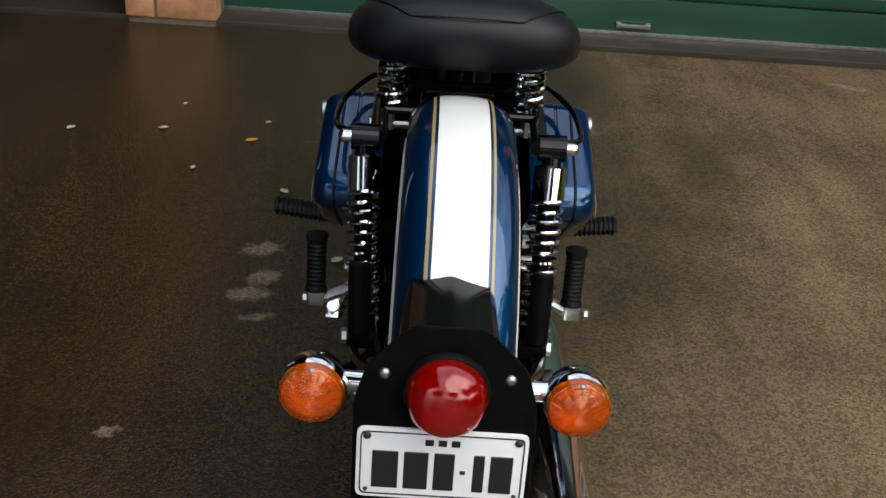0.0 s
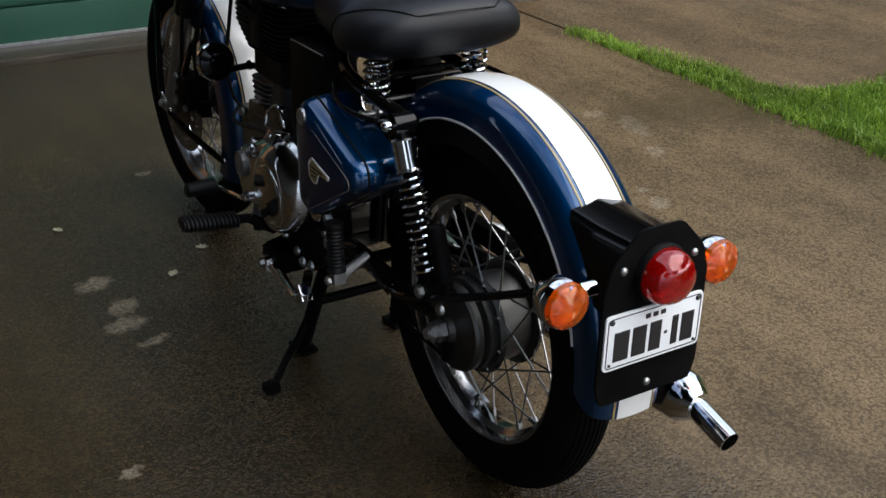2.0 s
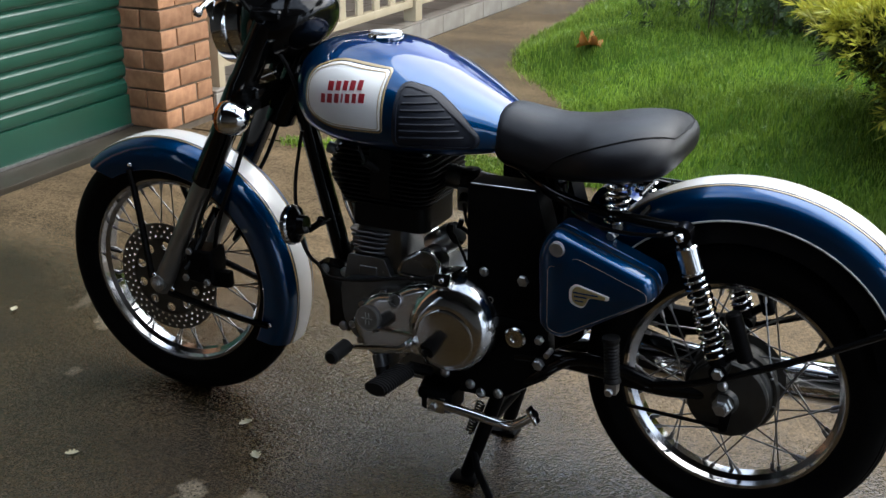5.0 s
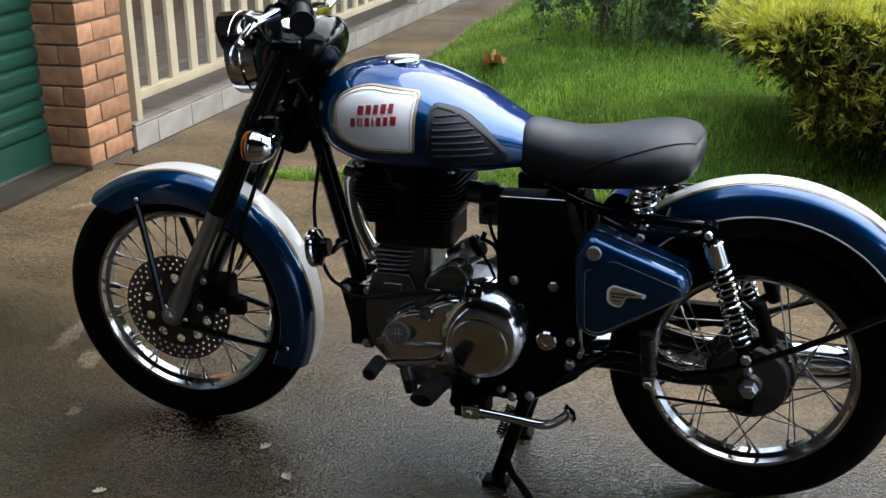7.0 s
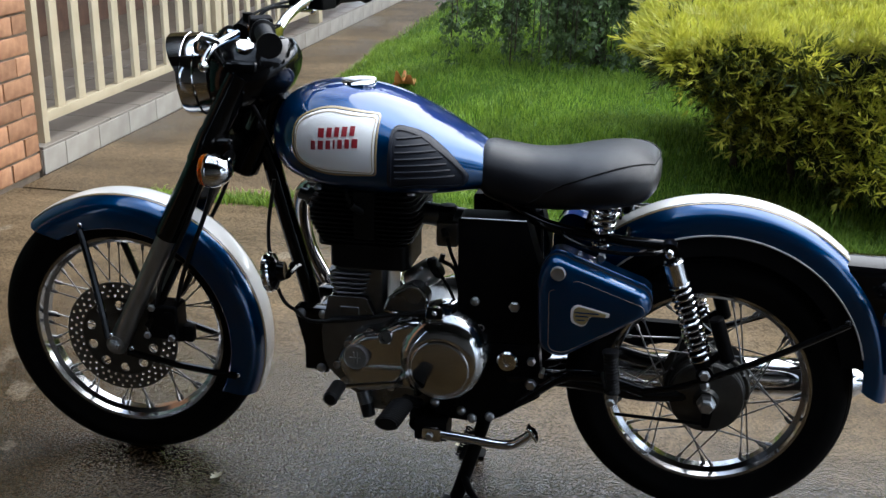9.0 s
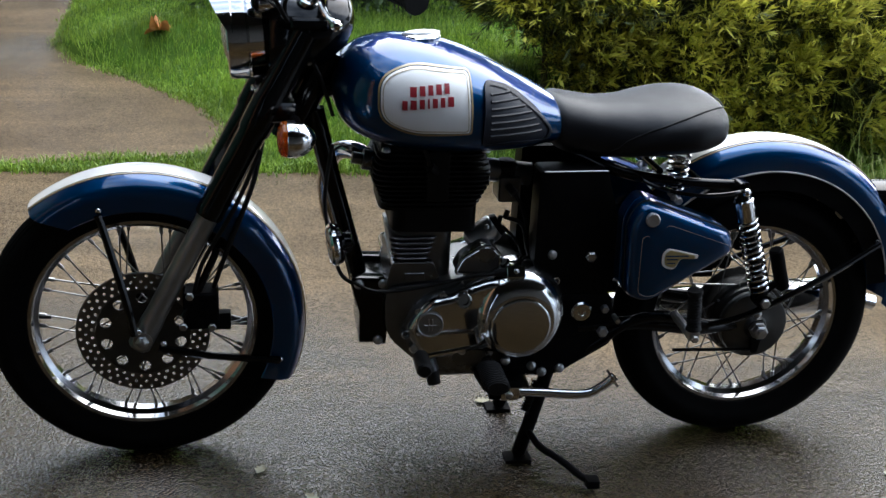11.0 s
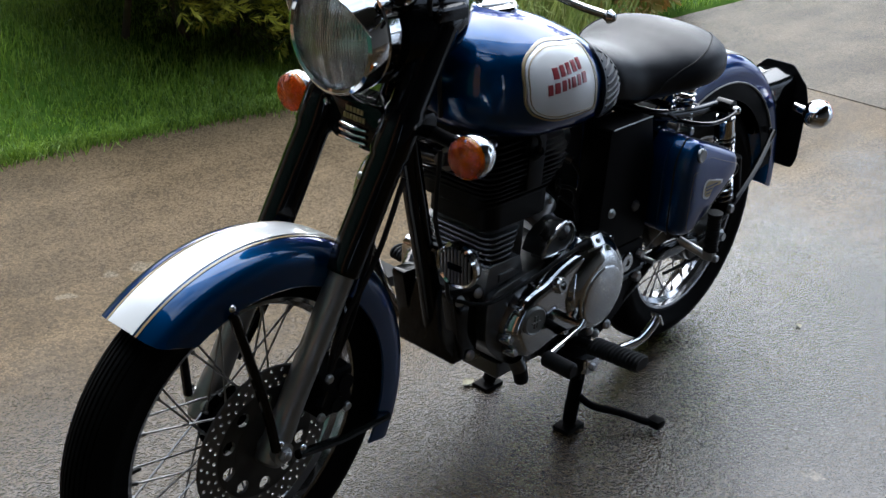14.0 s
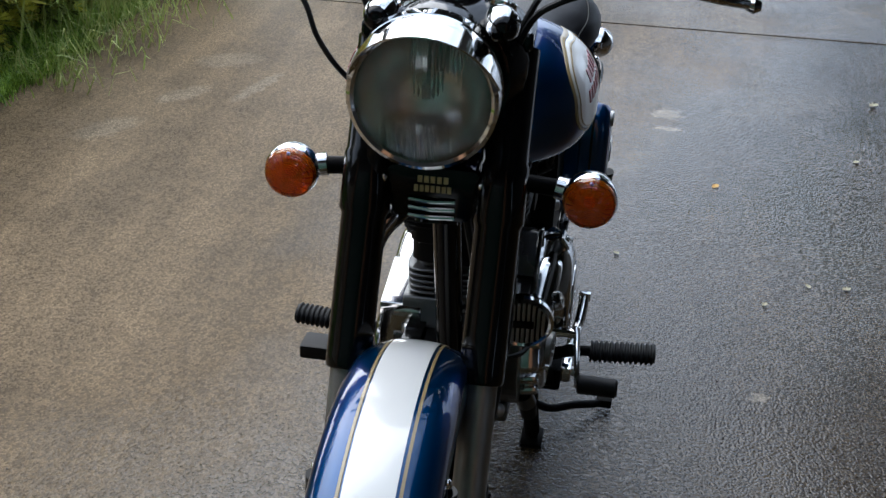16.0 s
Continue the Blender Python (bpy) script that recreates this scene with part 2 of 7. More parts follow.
def rounded(points, radius=0.02, steps=4):
    """A closed outline of (a, b) points with its corners rounded."""
    p, out = np.asarray(points, float), []
    for i in range(len(p)):
        a, b, c = p[i - 1], p[i], p[(i + 1) % len(p)]
        u, w = a - b, c - b
        rad = radius[i] if isinstance(radius, (list, tuple)) else radius
        k = min(rad, 0.45 * np.linalg.norm(u), 0.45 * np.linalg.norm(w))
        u, w = b + u / np.linalg.norm(u) * k, b + w / np.linalg.norm(w) * k
        for t in np.linspace(0, 1, steps):
            out.append((1 - t) ** 2 * u + 2 * t * (1 - t) * b + t * t * w)
    return [tuple(q) for q in out]


def mesh_of(name, shape, mat, angle=35):
    me = bpy.data.meshes.new(name)
    me.from_pydata([tuple(v) for v in np.asarray(shape[0])], [], shape[1])
    me.validate()
    me.update()
    bm = bmesh.new()
    bm.from_mesh(me)
    bmesh.ops.recalc_face_normals(bm, faces=bm.faces)
    bm.to_mesh(me)
    bm.free()
    me.shade_smooth()
    me.set_sharp_from_angle(angle=radians(angle))
    me.materials.append(mat)
    return me


BASES = {}


def thing(name, at, label, category, group="", kind=""):
    ob = new(name)
    BASES[ob.name] = Vector(at)
    ob.location = at
    ob.empty_display_size = 0.1
    return tagged(ob, label, category, group, kind)


def place_under(ob, parent):
    ob.parent = parent
    if parent.parent is None and parent.type == "EMPTY":
        ob.matrix_parent_inverse = Matrix.Translation(-BASES[parent.name])
    return ob


def part(name, shape, mat, parent, label="", angle=35):
    ob = new(name, mesh_of(name, shape, mat, angle))
    place_under(ob, parent)
    return tagged(ob, label) if label else ob


def whole(name, shape, mat, label, category, group="", kind="", angle=35):
    return tagged(new(name, mesh_of(name, shape, mat, angle)), label, category, group, kind)


def same_part(name, mesh, parent, m=None):
    ob = new(name, mesh)
    place_under(ob, parent)
    if m is not None:
        ob.matrix_basis = m
    return ob

# ---- the place: driveway, garage front, path, lawn ----
def concrete(name, dry, wet, lean=0.5, stains=()):
    """Exposed-aggregate concrete: broad wet and dry areas, stains and a coarse grain."""
    m = bpy.data.materials.new(name)
    m.use_nodes = True
    n, l = m.node_tree.nodes, m.node_tree.links
    p = n["Principled BSDF"]
    tc = n.new("ShaderNodeTexCoord")

    def noise_of(scale, detail, rough=0.55):
        z = n.new("ShaderNodeTexNoise")
        z.inputs["Scale"].default_value, z.inputs["Detail"].default_value, z.inputs["Roughness"].default_value = scale, detail, rough
        l.new(tc.outputs["Object"], z.inputs["Vector"])
        return z.outputs["Fac"]

    def ranged(value, a, b, c=0.0, d=1.0):
        r = n.new("ShaderNodeMapRange")
        for k, v in (("From Min", a), ("From Max", b), ("To Min", c), ("To Max", d)):
            r.inputs[k].default_value = v
        l.new(value, r.inputs["Value"])
        return r.outputs["Result"]

    def mixed(f, a, b, kind="MIX"):
        x = n.new("ShaderNodeMix")
        x.data_type, x.blend_type = "RGBA", kind
        for socket, v in (("Factor", f), ("A", a), ("B", b)):
            if hasattr(v, "is_linked"):
                l.new(v, x.inputs[socket])
            else:
                x.inputs[socket].default_value = v if socket == "Factor" else (*v, 1)
        return x.outputs["Result"]

    broad, mid, grain, fine, pebble = noise_of(0.55, 5), noise_of(2.3, 9, 0.68), noise_of(260, 3, 0.75), noise_of(620, 2), noise_of(88, 4, 0.66)
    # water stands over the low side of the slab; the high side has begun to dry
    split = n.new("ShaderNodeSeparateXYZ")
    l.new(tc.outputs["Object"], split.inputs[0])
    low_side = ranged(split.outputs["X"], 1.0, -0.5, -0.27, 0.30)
    # darkening towards the garage: wetness, with shade beside the bike painted in
    far_wet_and_shade = ranged(split.outputs["Y"], -1.0, 0.8, -0.16, 0.13)
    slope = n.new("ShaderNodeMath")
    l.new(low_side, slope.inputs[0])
    l.new(far_wet_and_shade, slope.inputs[1])
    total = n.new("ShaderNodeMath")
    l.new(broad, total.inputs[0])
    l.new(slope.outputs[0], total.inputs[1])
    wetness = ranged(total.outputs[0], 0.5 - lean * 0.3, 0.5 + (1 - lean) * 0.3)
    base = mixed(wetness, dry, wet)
    # pale cement stains with frayed edges
    if stains:
        wander = n.new("ShaderNodeTexNoise")
        wander.inputs["Scale"].default_value, wander.inputs["Detail"].default_value = 26.0, 5.0
        l.new(tc.outputs["Object"], wander.inputs["Vector"])
        drift = n.new("ShaderNodeVectorMath")
        drift.operation = "MULTIPLY_ADD"
        drift.inputs[1].default_value, drift.inputs[2].default_value = (0.07, 0.07, 0.0), (-0.035, -0.035, 0.0)
        l.new(wander.outputs["Color"], drift.inputs[0])
        at = n.new("ShaderNodeVectorMath")
        l.new(tc.outputs["Object"], at.inputs[0])
        l.new(drift.outputs["Vector"], at.inputs[1])
        pale = None
        for cx, cy, rx, ry, turn, amount in stains:
            mp = n.new("ShaderNodeMapping")
            mp.vector_type = "TEXTURE"
            mp.inputs["Location"].default_value, mp.inputs["Rotation"].default_value, mp.inputs["Scale"].default_value = (cx, cy, 0), (0, 0, radians(turn)), (rx, ry, 1)
            l.new(at.outputs["Vector"], mp.inputs["Vector"])
            size = n.new("ShaderNodeVectorMath")
            size.operation = "LENGTH"
            l.new(mp.outputs["Vector"], size.inputs[0])
            spot = ranged(size.outputs["Value"], 1.25, 0.75, 0.0, amount)
            if pale is not None:
                more = n.new("ShaderNodeMath")
                more.operation = "MAXIMUM"
                l.new(pale, more.inputs[0])
                l.new(spot, more.inputs[1])
                spot = more.outputs[0]
            pale = spot
        base = mixed(pale, base, (0.21, 0.175, 0.125))
    shade = n.new("ShaderNodeVectorMath")
    shade.operation = "SCALE"
    l.new(base, shade.inputs[0])
    # rounded grains of aggregate, each of its own shade
    cells = n.new("ShaderNodeTexVoronoi")
    cells.inputs["Scale"].default_value = 165.0
    l.new(tc.outputs["Object"], cells.inputs["Vector"])
    grey = n.new("ShaderNodeRGBToBW")
    l.new(cells.outputs["Color"], grey.inputs["Color"])
    patch, speck = ranged(mid, 0.34, 0.67, 1.20, 0.78), ranged(grey.outputs["Val"], 0.25, 0.75, 0.70, 1.28)
    # faint pale trails left by draining water
    trail_at = n.new("ShaderNodeMapping")
    trail_at.inputs["Rotation"].default_value, trail_at.inputs["Scale"].default_value = (0, 0, radians(8)), (3.0, 0.42, 1.0)
    l.new(tc.outputs["Object"], trail_at.inputs["Vector"])
    trail = n.new("ShaderNodeTexNoise")
    trail.inputs["Scale"].default_value, trail.inputs["Detail"].default_value, trail.inputs["Roughness"].default_value = 1.3, 7.0, 0.62
    l.new(trail_at.outputs["Vector"], trail.inputs["Vector"])
    trails = n.new("ShaderNodeMath")
    trails.operation = "MULTIPLY"
    l.new(patch, trails.inputs[0])
    l.new(ranged(trail.outputs["Fac"], 0.42, 0.66, 0.90, 1.32), trails.inputs[1])
    both = n.new("ShaderNodeMath")
    both.operation = "MULTIPLY"
    stones = n.new("ShaderNodeMath")
    stones.operation = "MULTIPLY"
    l.new(trails.outputs[0], stones.inputs[0])
    l.new(ranged(grain, 0.40, 0.62, 0.72, 1.32), stones.inputs[1])
    l.new(stones.outputs[0], both.inputs[0])
    l.new(speck, both.inputs[1])
    l.new(both.outputs[0], shade.inputs["Scale"])
    l.new(shade.outputs["Vector"], p.inputs["Base Color"])
    p.inputs["Roughness"].default_value, p.inputs["Specular IOR Level"].default_value = 0.6, 0.0

    def bumped(height, strength, distance, under=None):
        b = n.new("ShaderNodeBump")
        b.inputs["Distance"].default_value = distance
        if hasattr(strength, "is_linked"):
            l.new(strength, b.inputs["Strength"])
        else:
            b.inputs["Strength"].default_value = strength
        l.new(height, b.inputs["Height"])
        if under is not None:
            l.new(under, b.inputs["Normal"])
        return b.outputs["Normal"]

    pebbles = ranged(cells.outputs["Distance"], 0.0, 0.7, 1.0, 0.0)
    l.new(bumped(fine, 0.4, 0.0010, bumped(pebbles, 0.5, 0.0016)), p.inputs["Normal"])
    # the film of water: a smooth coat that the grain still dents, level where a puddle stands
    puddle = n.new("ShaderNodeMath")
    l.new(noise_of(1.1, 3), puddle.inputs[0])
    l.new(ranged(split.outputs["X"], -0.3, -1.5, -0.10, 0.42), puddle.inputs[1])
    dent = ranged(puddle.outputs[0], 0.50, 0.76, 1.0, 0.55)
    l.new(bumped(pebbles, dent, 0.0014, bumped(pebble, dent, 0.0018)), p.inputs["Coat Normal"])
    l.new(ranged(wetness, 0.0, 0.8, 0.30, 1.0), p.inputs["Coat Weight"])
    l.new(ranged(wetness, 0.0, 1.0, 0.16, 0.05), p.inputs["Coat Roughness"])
    p.inputs["Coat IOR"].default_value = 1.45
    return m


def foliage(name, dark, light, rough=0.45, trans=0.25):
    """Leaves whose colour changes from piece to piece; some light passes through them."""
    m = bpy.data.materials.new(name)
    m.use_nodes = True
    n, l = m.node_tree.nodes, m.node_tree.links
    p = n["Principled BSDF"]
    g = n.new("ShaderNodeNewGeometry")
    x = n.new("ShaderNodeMix")
    x.data_type = "RGBA"
    x.inputs["A"].default_value, x.inputs["B"].default_value = (*dark, 1), (*light, 1)
    l.new(g.outputs["Random Per Island"], x.inputs["Factor"])
    nz = n.new("ShaderNodeTexNoise")
    nz.inputs["Scale"].default_value, nz.inputs["Detail"].default_value = 2.5, 4
    tc = n.new("ShaderNodeTexCoord")
    l.new(tc.outputs["Object"], nz.inputs["Vector"])
    rr = n.new("ShaderNodeMapRange")
    rr.inputs["From Min"].default_value, rr.inputs["From Max"].default_value, rr.inputs["To Min"].default_value, rr.inputs["To Max"].default_value = 0.3, 0.7, 0.65, 1.3
    l.new(nz.outputs["Fac"], rr.inputs["Value"])
    sc = n.new("ShaderNodeVectorMath")
    sc.operation = "SCALE"
    l.new(x.outputs["Result"], sc.inputs[0])
    l.new(rr.outputs["Result"], sc.inputs["Scale"])
    l.new(sc.outputs["Vector"], p.inputs["Base Color"])
    p.inputs["Roughness"].default_value = rough
    t = n.new("ShaderNodeBsdfTranslucent")
    l.new(sc.outputs["Vector"], t.inputs["Color"])
    mx = n.new("ShaderNodeMixShader")
    mx.inputs["Fac"].default_value = trans
    l.new(p.outputs[0], mx.inputs[1])
    l.new(t.outputs[0], mx.inputs[2])
    l.new(mx.outputs[0], n["Material Output"].inputs["Surface"])
    return m


STAINS = ((-0.430, 1.080, 0.045, 0.032, 20, 0.55), (-0.410, 0.930, 0.045, 0.030, 60, 0.5), (-0.425, 0.850, 0.045, 0.028, 10, 0.5), (-0.400, 0.747, 0.034, 0.014, 0, 0.5), (1.48, 2.74, 0.075, 0.026, -20, 0.5),
          (1.40, 1.13, 0.05, 0.03, 40, 0.4), (1.50, 1.36, 0.10, 0.035, 70, 0.4), (1.455, 1.52, 0.04, 0.03, 0, 0.4), (1.126, 0.80, 0.042, 0.028, 30, 0.5), (1.142, 0.90, 0.024, 0.018, 0, 0.6), (1.11, 1.05, 0.024, 0.014, 60, 0.5),
          (-0.591, 0.302, 0.018, 0.013, 0, 0.55), (1.075, -1.29, 0.030, 0.16, -14, 0.4), (1.30, -1.16, 0.10, 0.05, 60, 0.35), (1.42, -0.80, 0.06, 0.12, -30, 0.3), (1.27, -1.55, 0.12, 0.08, 30, 0.3), (-0.375, -1.39, 0.05, 0.055, 0, 0.55), (-0.375, -1.25, 0.045, 0.016, 0, 0.5),
          (-0.10, 1.72, 0.03, 0.02, 10, 0.4), (0.35, 2.02, 0.12, 0.03, 10, 0.3), (0.20, 1.86, 0.06, 0.03, 30, 0.3))
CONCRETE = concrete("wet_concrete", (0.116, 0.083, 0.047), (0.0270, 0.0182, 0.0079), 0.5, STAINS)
CONCRETE_FAR = concrete("drier_concrete", (0.108, 0.08496, 0.0576), (0.036, 0.02736, 0.01728), 0.4)
LIP = material("damp_concrete_lip", (0.045, 0.035, 0.022), 0.6, color2=(0.022, 0.017, 0.010), scale=3, detail=8, rough2=0.35, bump=0.35, bump_scale=120)
BRICK = material("orange_brick", (0.4219, 0.216, 0.1055), 0.8, color2=(0.3014, 0.1457, 0.07032), scale=22, detail=6, bump=0.5, bump_scale=180, rand=0.2)
MORTAR = material("mortar", (0.18, 0.135, 0.09), 0.9, color2=(0.1275, 0.0975, 0.0675), scale=30, bump=0.4, bump_scale=300)
HOUSE_BRICK = material("house_brick", (0.14, 0.07, 0.0385), 0.8, color2=(0.091, 0.0455, 0.028), scale=9, detail=8, bump=0.4, bump_scale=90)
DOOR_GREEN = material("green_door_enamel", (0.00924, 0.05236, 0.03157), 0.34, 0.0, 0.4, color2=(0.01155, 0.06314, 0.0385), scale=2.5, detail=6, bump=0.25, bump_scale=14)
CREAM = material("cream_fence_paint", (0.5016, 0.418, 0.2736), 0.45, color2=(0.4332, 0.3572, 0.228), scale=6, bump=0.06, bump_scale=90)
TILE = material("pale_plinth_tile", (0.38, 0.3496, 0.2964), 0.4, color2=(0.2888, 0.2584, 0.2128), scale=7, detail=6, bump=0.1, bump_scale=120, rand=0.1)
TILE_TOP = material("grey_verandah_tile", (0.21, 0.182, 0.147), 0.35, color2=(0.154, 0.133, 0.105), scale=5, detail=7, bump=0.1, bump_scale=120, rand=0.1)
SOIL_AND_SHADE = material("dark_soil_and_shade", (0.015, 0.012, 0.007), 0.9, color2=(0.008, 0.009, 0.004), scale=9, bump=0.6, bump_scale=60)
GRASS = foliage("grass_blades", (0.070, 0.150, 0.010), (0.340, 0.480, 0.060), 0.42, 0.38)
TURF = material("turf", (0.042, 0.090, 0.008), 0.9, color2=(0.066, 0.112, 0.016), scale=14, detail=8, spec=0.05, bump=0.8, bump_scale=120)
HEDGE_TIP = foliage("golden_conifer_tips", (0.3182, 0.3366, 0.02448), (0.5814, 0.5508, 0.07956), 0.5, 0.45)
# near-black green: the shade inside the hedge is in this colour
HEDGE_IN = foliage("shade_dark_conifer", (0.0036, 0.0078, 0.0012), (0.0135, 0.024, 0.003), 0.6, 0.12)
HEDGE_LOW = foliage("shaded_green_shoots", (0.01925, 0.03658, 0.00308), (0.1155, 0.1386, 0.01348), 0.5, 0.3)
WEEP = foliage("grey_green_leaves", (0.0408, 0.0748, 0.017), (0.102, 0.1496, 0.0476), 0.5, 0.25)
LONG = foliage("long_pale_grass", (0.221, 0.3182, 0.05304), (0.4774, 0.495, 0.1503), 0.5, 0.3)
RUSTY = foliage("rusty_leaves", (0.2268, 0.3497, 0.0378), (0.5859, 0.3024, 0.0945), 0.45, 0.3)
CANOPY = foliage("tree_leaves", (0.0098, 0.0224, 0.0056), (0.028, 0.0525, 0.0126), 0.6, 0.2)
LEAF_PALE = material("pale_fallen_leaf", (0.4125, 0.39, 0.27), 0.6, color2=(0.285, 0.255, 0.15), scale=60, bump=0.2, bump_scale=300)
LEAF_YELLOW = material("yellow_fallen_leaf", (0.465, 0.27, 0.0225), 0.5, color2=(0.3375, 0.165, 0.0225), scale=60)
LEAF_ORANGE = material("orange_fallen_leaf", (0.5981, 0.2175, 0.05437), 0.6, color2=(0.3915, 0.1414, 0.0435), scale=30, bump=0.3, bump_scale=200)
BARK = material("bark", (0.063, 0.0455, 0.0315), 0.9, color2=(0.035, 0.0252, 0.0175), scale=12, bump=0.8, bump_scale=60)
# dark surface for walls and sheets added to block light and dim reflections
DARK_WALL = material("dark_light_blocker", (0.021, 0.021, 0.021), 0.7, color2=(0.014, 0.014, 0.0133), scale=4, detail=6, bump=0.2, bump_scale=60)
DEBRIS = material("dark_debris", (0.021, 0.014, 0.0084), 0.8)


def slab(name, outline, z0, z1, mat, label, bevel=0.006):
    v, f = prism(outline, z0, z1, bevel)
    return whole(name, (np.stack([v[:, 1], v[:, 2], v[:, 0]], 1), f), mat, label, name.split("_")[0], kind="structure", angle=8)


ground = whole("ground", (np.array([(x, y, -0.09) for y in (-80, 80) for x in (-80, 80)]), [(0, 1, 3, 2)]), SOIL_AND_SHADE, "dark damp soil under lawn and beds", "ground", kind="structure")
EDGE = [(2.06, 3.01), (2.06, 0.90), (2.03, 0.40), (1.99, 0.0), (1.92, -0.5), (1.88, -1.2), (1.84, -2.427)]
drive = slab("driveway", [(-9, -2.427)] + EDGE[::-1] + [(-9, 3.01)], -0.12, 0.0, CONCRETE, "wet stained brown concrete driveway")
slab("driveway_far", [(-9, -20), (1.86, -20), (1.86, -2.437), (-9, -2.437)], -0.12, 0.001, CONCRETE_FAR, "paler wet concrete slab beyond a joint")
slab("threshold", [(-9, 3.017), (2.27, 3.017), (2.27, 3.50), (-9, 3.50)], -0.12, 0.022, LIP, "raised damp concrete threshold along the garage")
PATH_EDGE = [(2.072, 2.44), (2.085, 2.22), (2.215, 1.74), (2.17, 1.45), (2.24, 1.34), (2.40, 1.27), (2.69, 1.25), (3.06, 1.40), (3.50, 1.70), (3.95, 2.08), (4.45, 2.28), (6.0, 2.36), (14, 2.40)]
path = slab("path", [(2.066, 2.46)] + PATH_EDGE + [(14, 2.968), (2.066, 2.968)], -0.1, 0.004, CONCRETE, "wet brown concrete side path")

# garage front
DOOR_Y, PIER_Y, PIERS = 3.200, 2.985, (-1.260, 1.920)
house = thing("garage", (0.7, 3.3, 0), "brick garage front with a green roller door between brick piers", "garage", kind="structure")
# unseen lintel, eave and roof added, and wall dark, to darken ground reflections
part("lintel", box((-3.5, 3.26, 2.10), (2.265, 3.55, 3.1), 0.005), DARK_WALL, house)
part("wall", box((-3.5, 3.26, 0.022), (-1.265, 3.55, 2.10), 0.005), DARK_WALL, house)
part("eave", box((-4.2, 2.45, 3.1), (2.95, 3.7, 3.22), 0.01), DARK_WALL, house)
part("roof", (np.array([(-4.2, 2.40, 3.22), (2.95, 2.40, 3.22), (2.95, 6.5, 5.4), (-4.2, 6.5, 5.4), (-4.2, 2.40, 3.17), (2.95, 2.40, 3.17), (2.95, 6.5, 5.35), (-4.2, 6.5, 5.35)]),
              [(0, 1, 2, 3), (7, 6, 5, 4), (0, 4, 5, 1), (1, 5, 6, 2), (2, 6, 7, 3), (3, 7, 4, 0)]), LIP, house)


def roller_door(x0, x1, y, z0, z1):
    """Rolled slats: each a broad, slightly bowed face with a step and a deep groove under the next."""
    prof, z, pitch = [], z0, 0.0790
    while z < z1:
        for dz, dy in ((0.000, 0.015), (0.003, 0.006), (0.007, 0.000), (0.017, -0.003), (0.038, -0.004), (0.055, -0.002), (0.059, 0.003), (0.067, 0.005), (0.071, 0.013), (0.075, 0.016)):
            prof.append((y + dy, z + dz))
        z += pitch
    v = [(x, py, pz) for x in (x0, x1) for py, pz in prof]
    n = len(prof)
    f = [(i, i + 1, n + i + 1, n + i) for i in range(n - 1)]
    back = [(x, py + 0.02, pz) for x, py, pz in v]
    return np.array(v + back), f + [tuple(2 * n + i for i in q[::-1]) for q in f]


door = part("roller_door", roller_door(-0.922, 1.912, DOOR_Y, 0.172, 2.15), DOOR_GREEN, house, "green ribbed steel roller door, closed, wiped in streaks", 40)
part("bottom_rail", box((-0.922, DOOR_Y - 0.012, 0.036), (1.912, DOOR_Y + 0.013, 0.174), 0.004), DOOR_GREEN, house)
part("rail_edge", box((-0.922, DOOR_Y - 0.020, 0.024), (1.912, DOOR_Y - 0.006, 0.038), 0.002), STEEL, house, "bare metal edge strip")
part("door_handle", join(box((0.665, DOOR_Y - 0.038, 0.058), (0.805, DOOR_Y - 0.024, 0.074), 0.004), box((0.665, DOOR_Y - 0.026, 0.054), (0.685, DOOR_Y - 0.010, 0.078), 0.003), box((0.785, DOOR_Y - 0.026, 0.054), (0.805, DOOR_Y - 0.010, 0.078), 0.003)), STEEL, house, "zinc door handle")
for x0 in PIERS:
    pier = part("brick_pier", box((x0 + 0.010, PIER_Y + 0.010, -0.02), (x0 + 0.344, DOOR_Y + 0.09, 3.1), 0.004), MORTAR, house, "pier of orange bricks")

# verandah: tiled plinth, cream balustrade
verandah = thing("verandah", (5.0, 3.2, 0), "verandah with a pale tiled plinth and cream slatted balustrade", "verandah", kind="structure")
VY = 2.978
part("plinth_core", box((2.280, VY + 0.012, -0.06), (14, 4.8, 0.116), 0.004), MORTAR, verandah)
part("house_wall", box((2.28, 4.8, -0.05), (14, 5.05, 3.0), 0.01), HOUSE_BRICK, verandah)
part("verandah_roof", box((2.28, 2.8, 2.9), (14, 5.1, 3.05), 0.01), CREAM, verandah)
front_tile = mesh_of("tile", box((0, 0, 0), (0.326, 0.014, 0.116), 0.003, 1), TILE)
first_tile = mesh_of("tile", box((0, 0, 0), (0.200, 0.014, 0.116), 0.003, 1), TILE)
top_tile = mesh_of("tile", box((0, 0, 0), (0.326, 0.300, 0.014), 0.003, 1), TILE_TOP)
same_part("tile", first_tile, verandah, pose(2.287, VY, 0.0))
for k in range(34):
    same_part("tile", front_tile, verandah, pose(2.492 + 0.3315 * k, VY, 0.0))
    for r in range(3):
        same_part("tile", top_tile, verandah, pose(2.287 + 0.3315 * k, VY + 0.306 * r, 0.1165))
slat = mesh_of("baluster", box((-0.034, -0.010, 0.0), (0.034, 0.010, 0.86), 0.002, 1), CREAM)
post = mesh_of("fence_post", box((-0.045, -0.045, 0.0), (0.045, 0.045, 1.10), 0.004, 2), CREAM)
end_post = mesh_of("fence_post", box((-0.024, -0.030, 0.0), (0.024, 0.030, 1.20), 0.003, 2), CREAM)
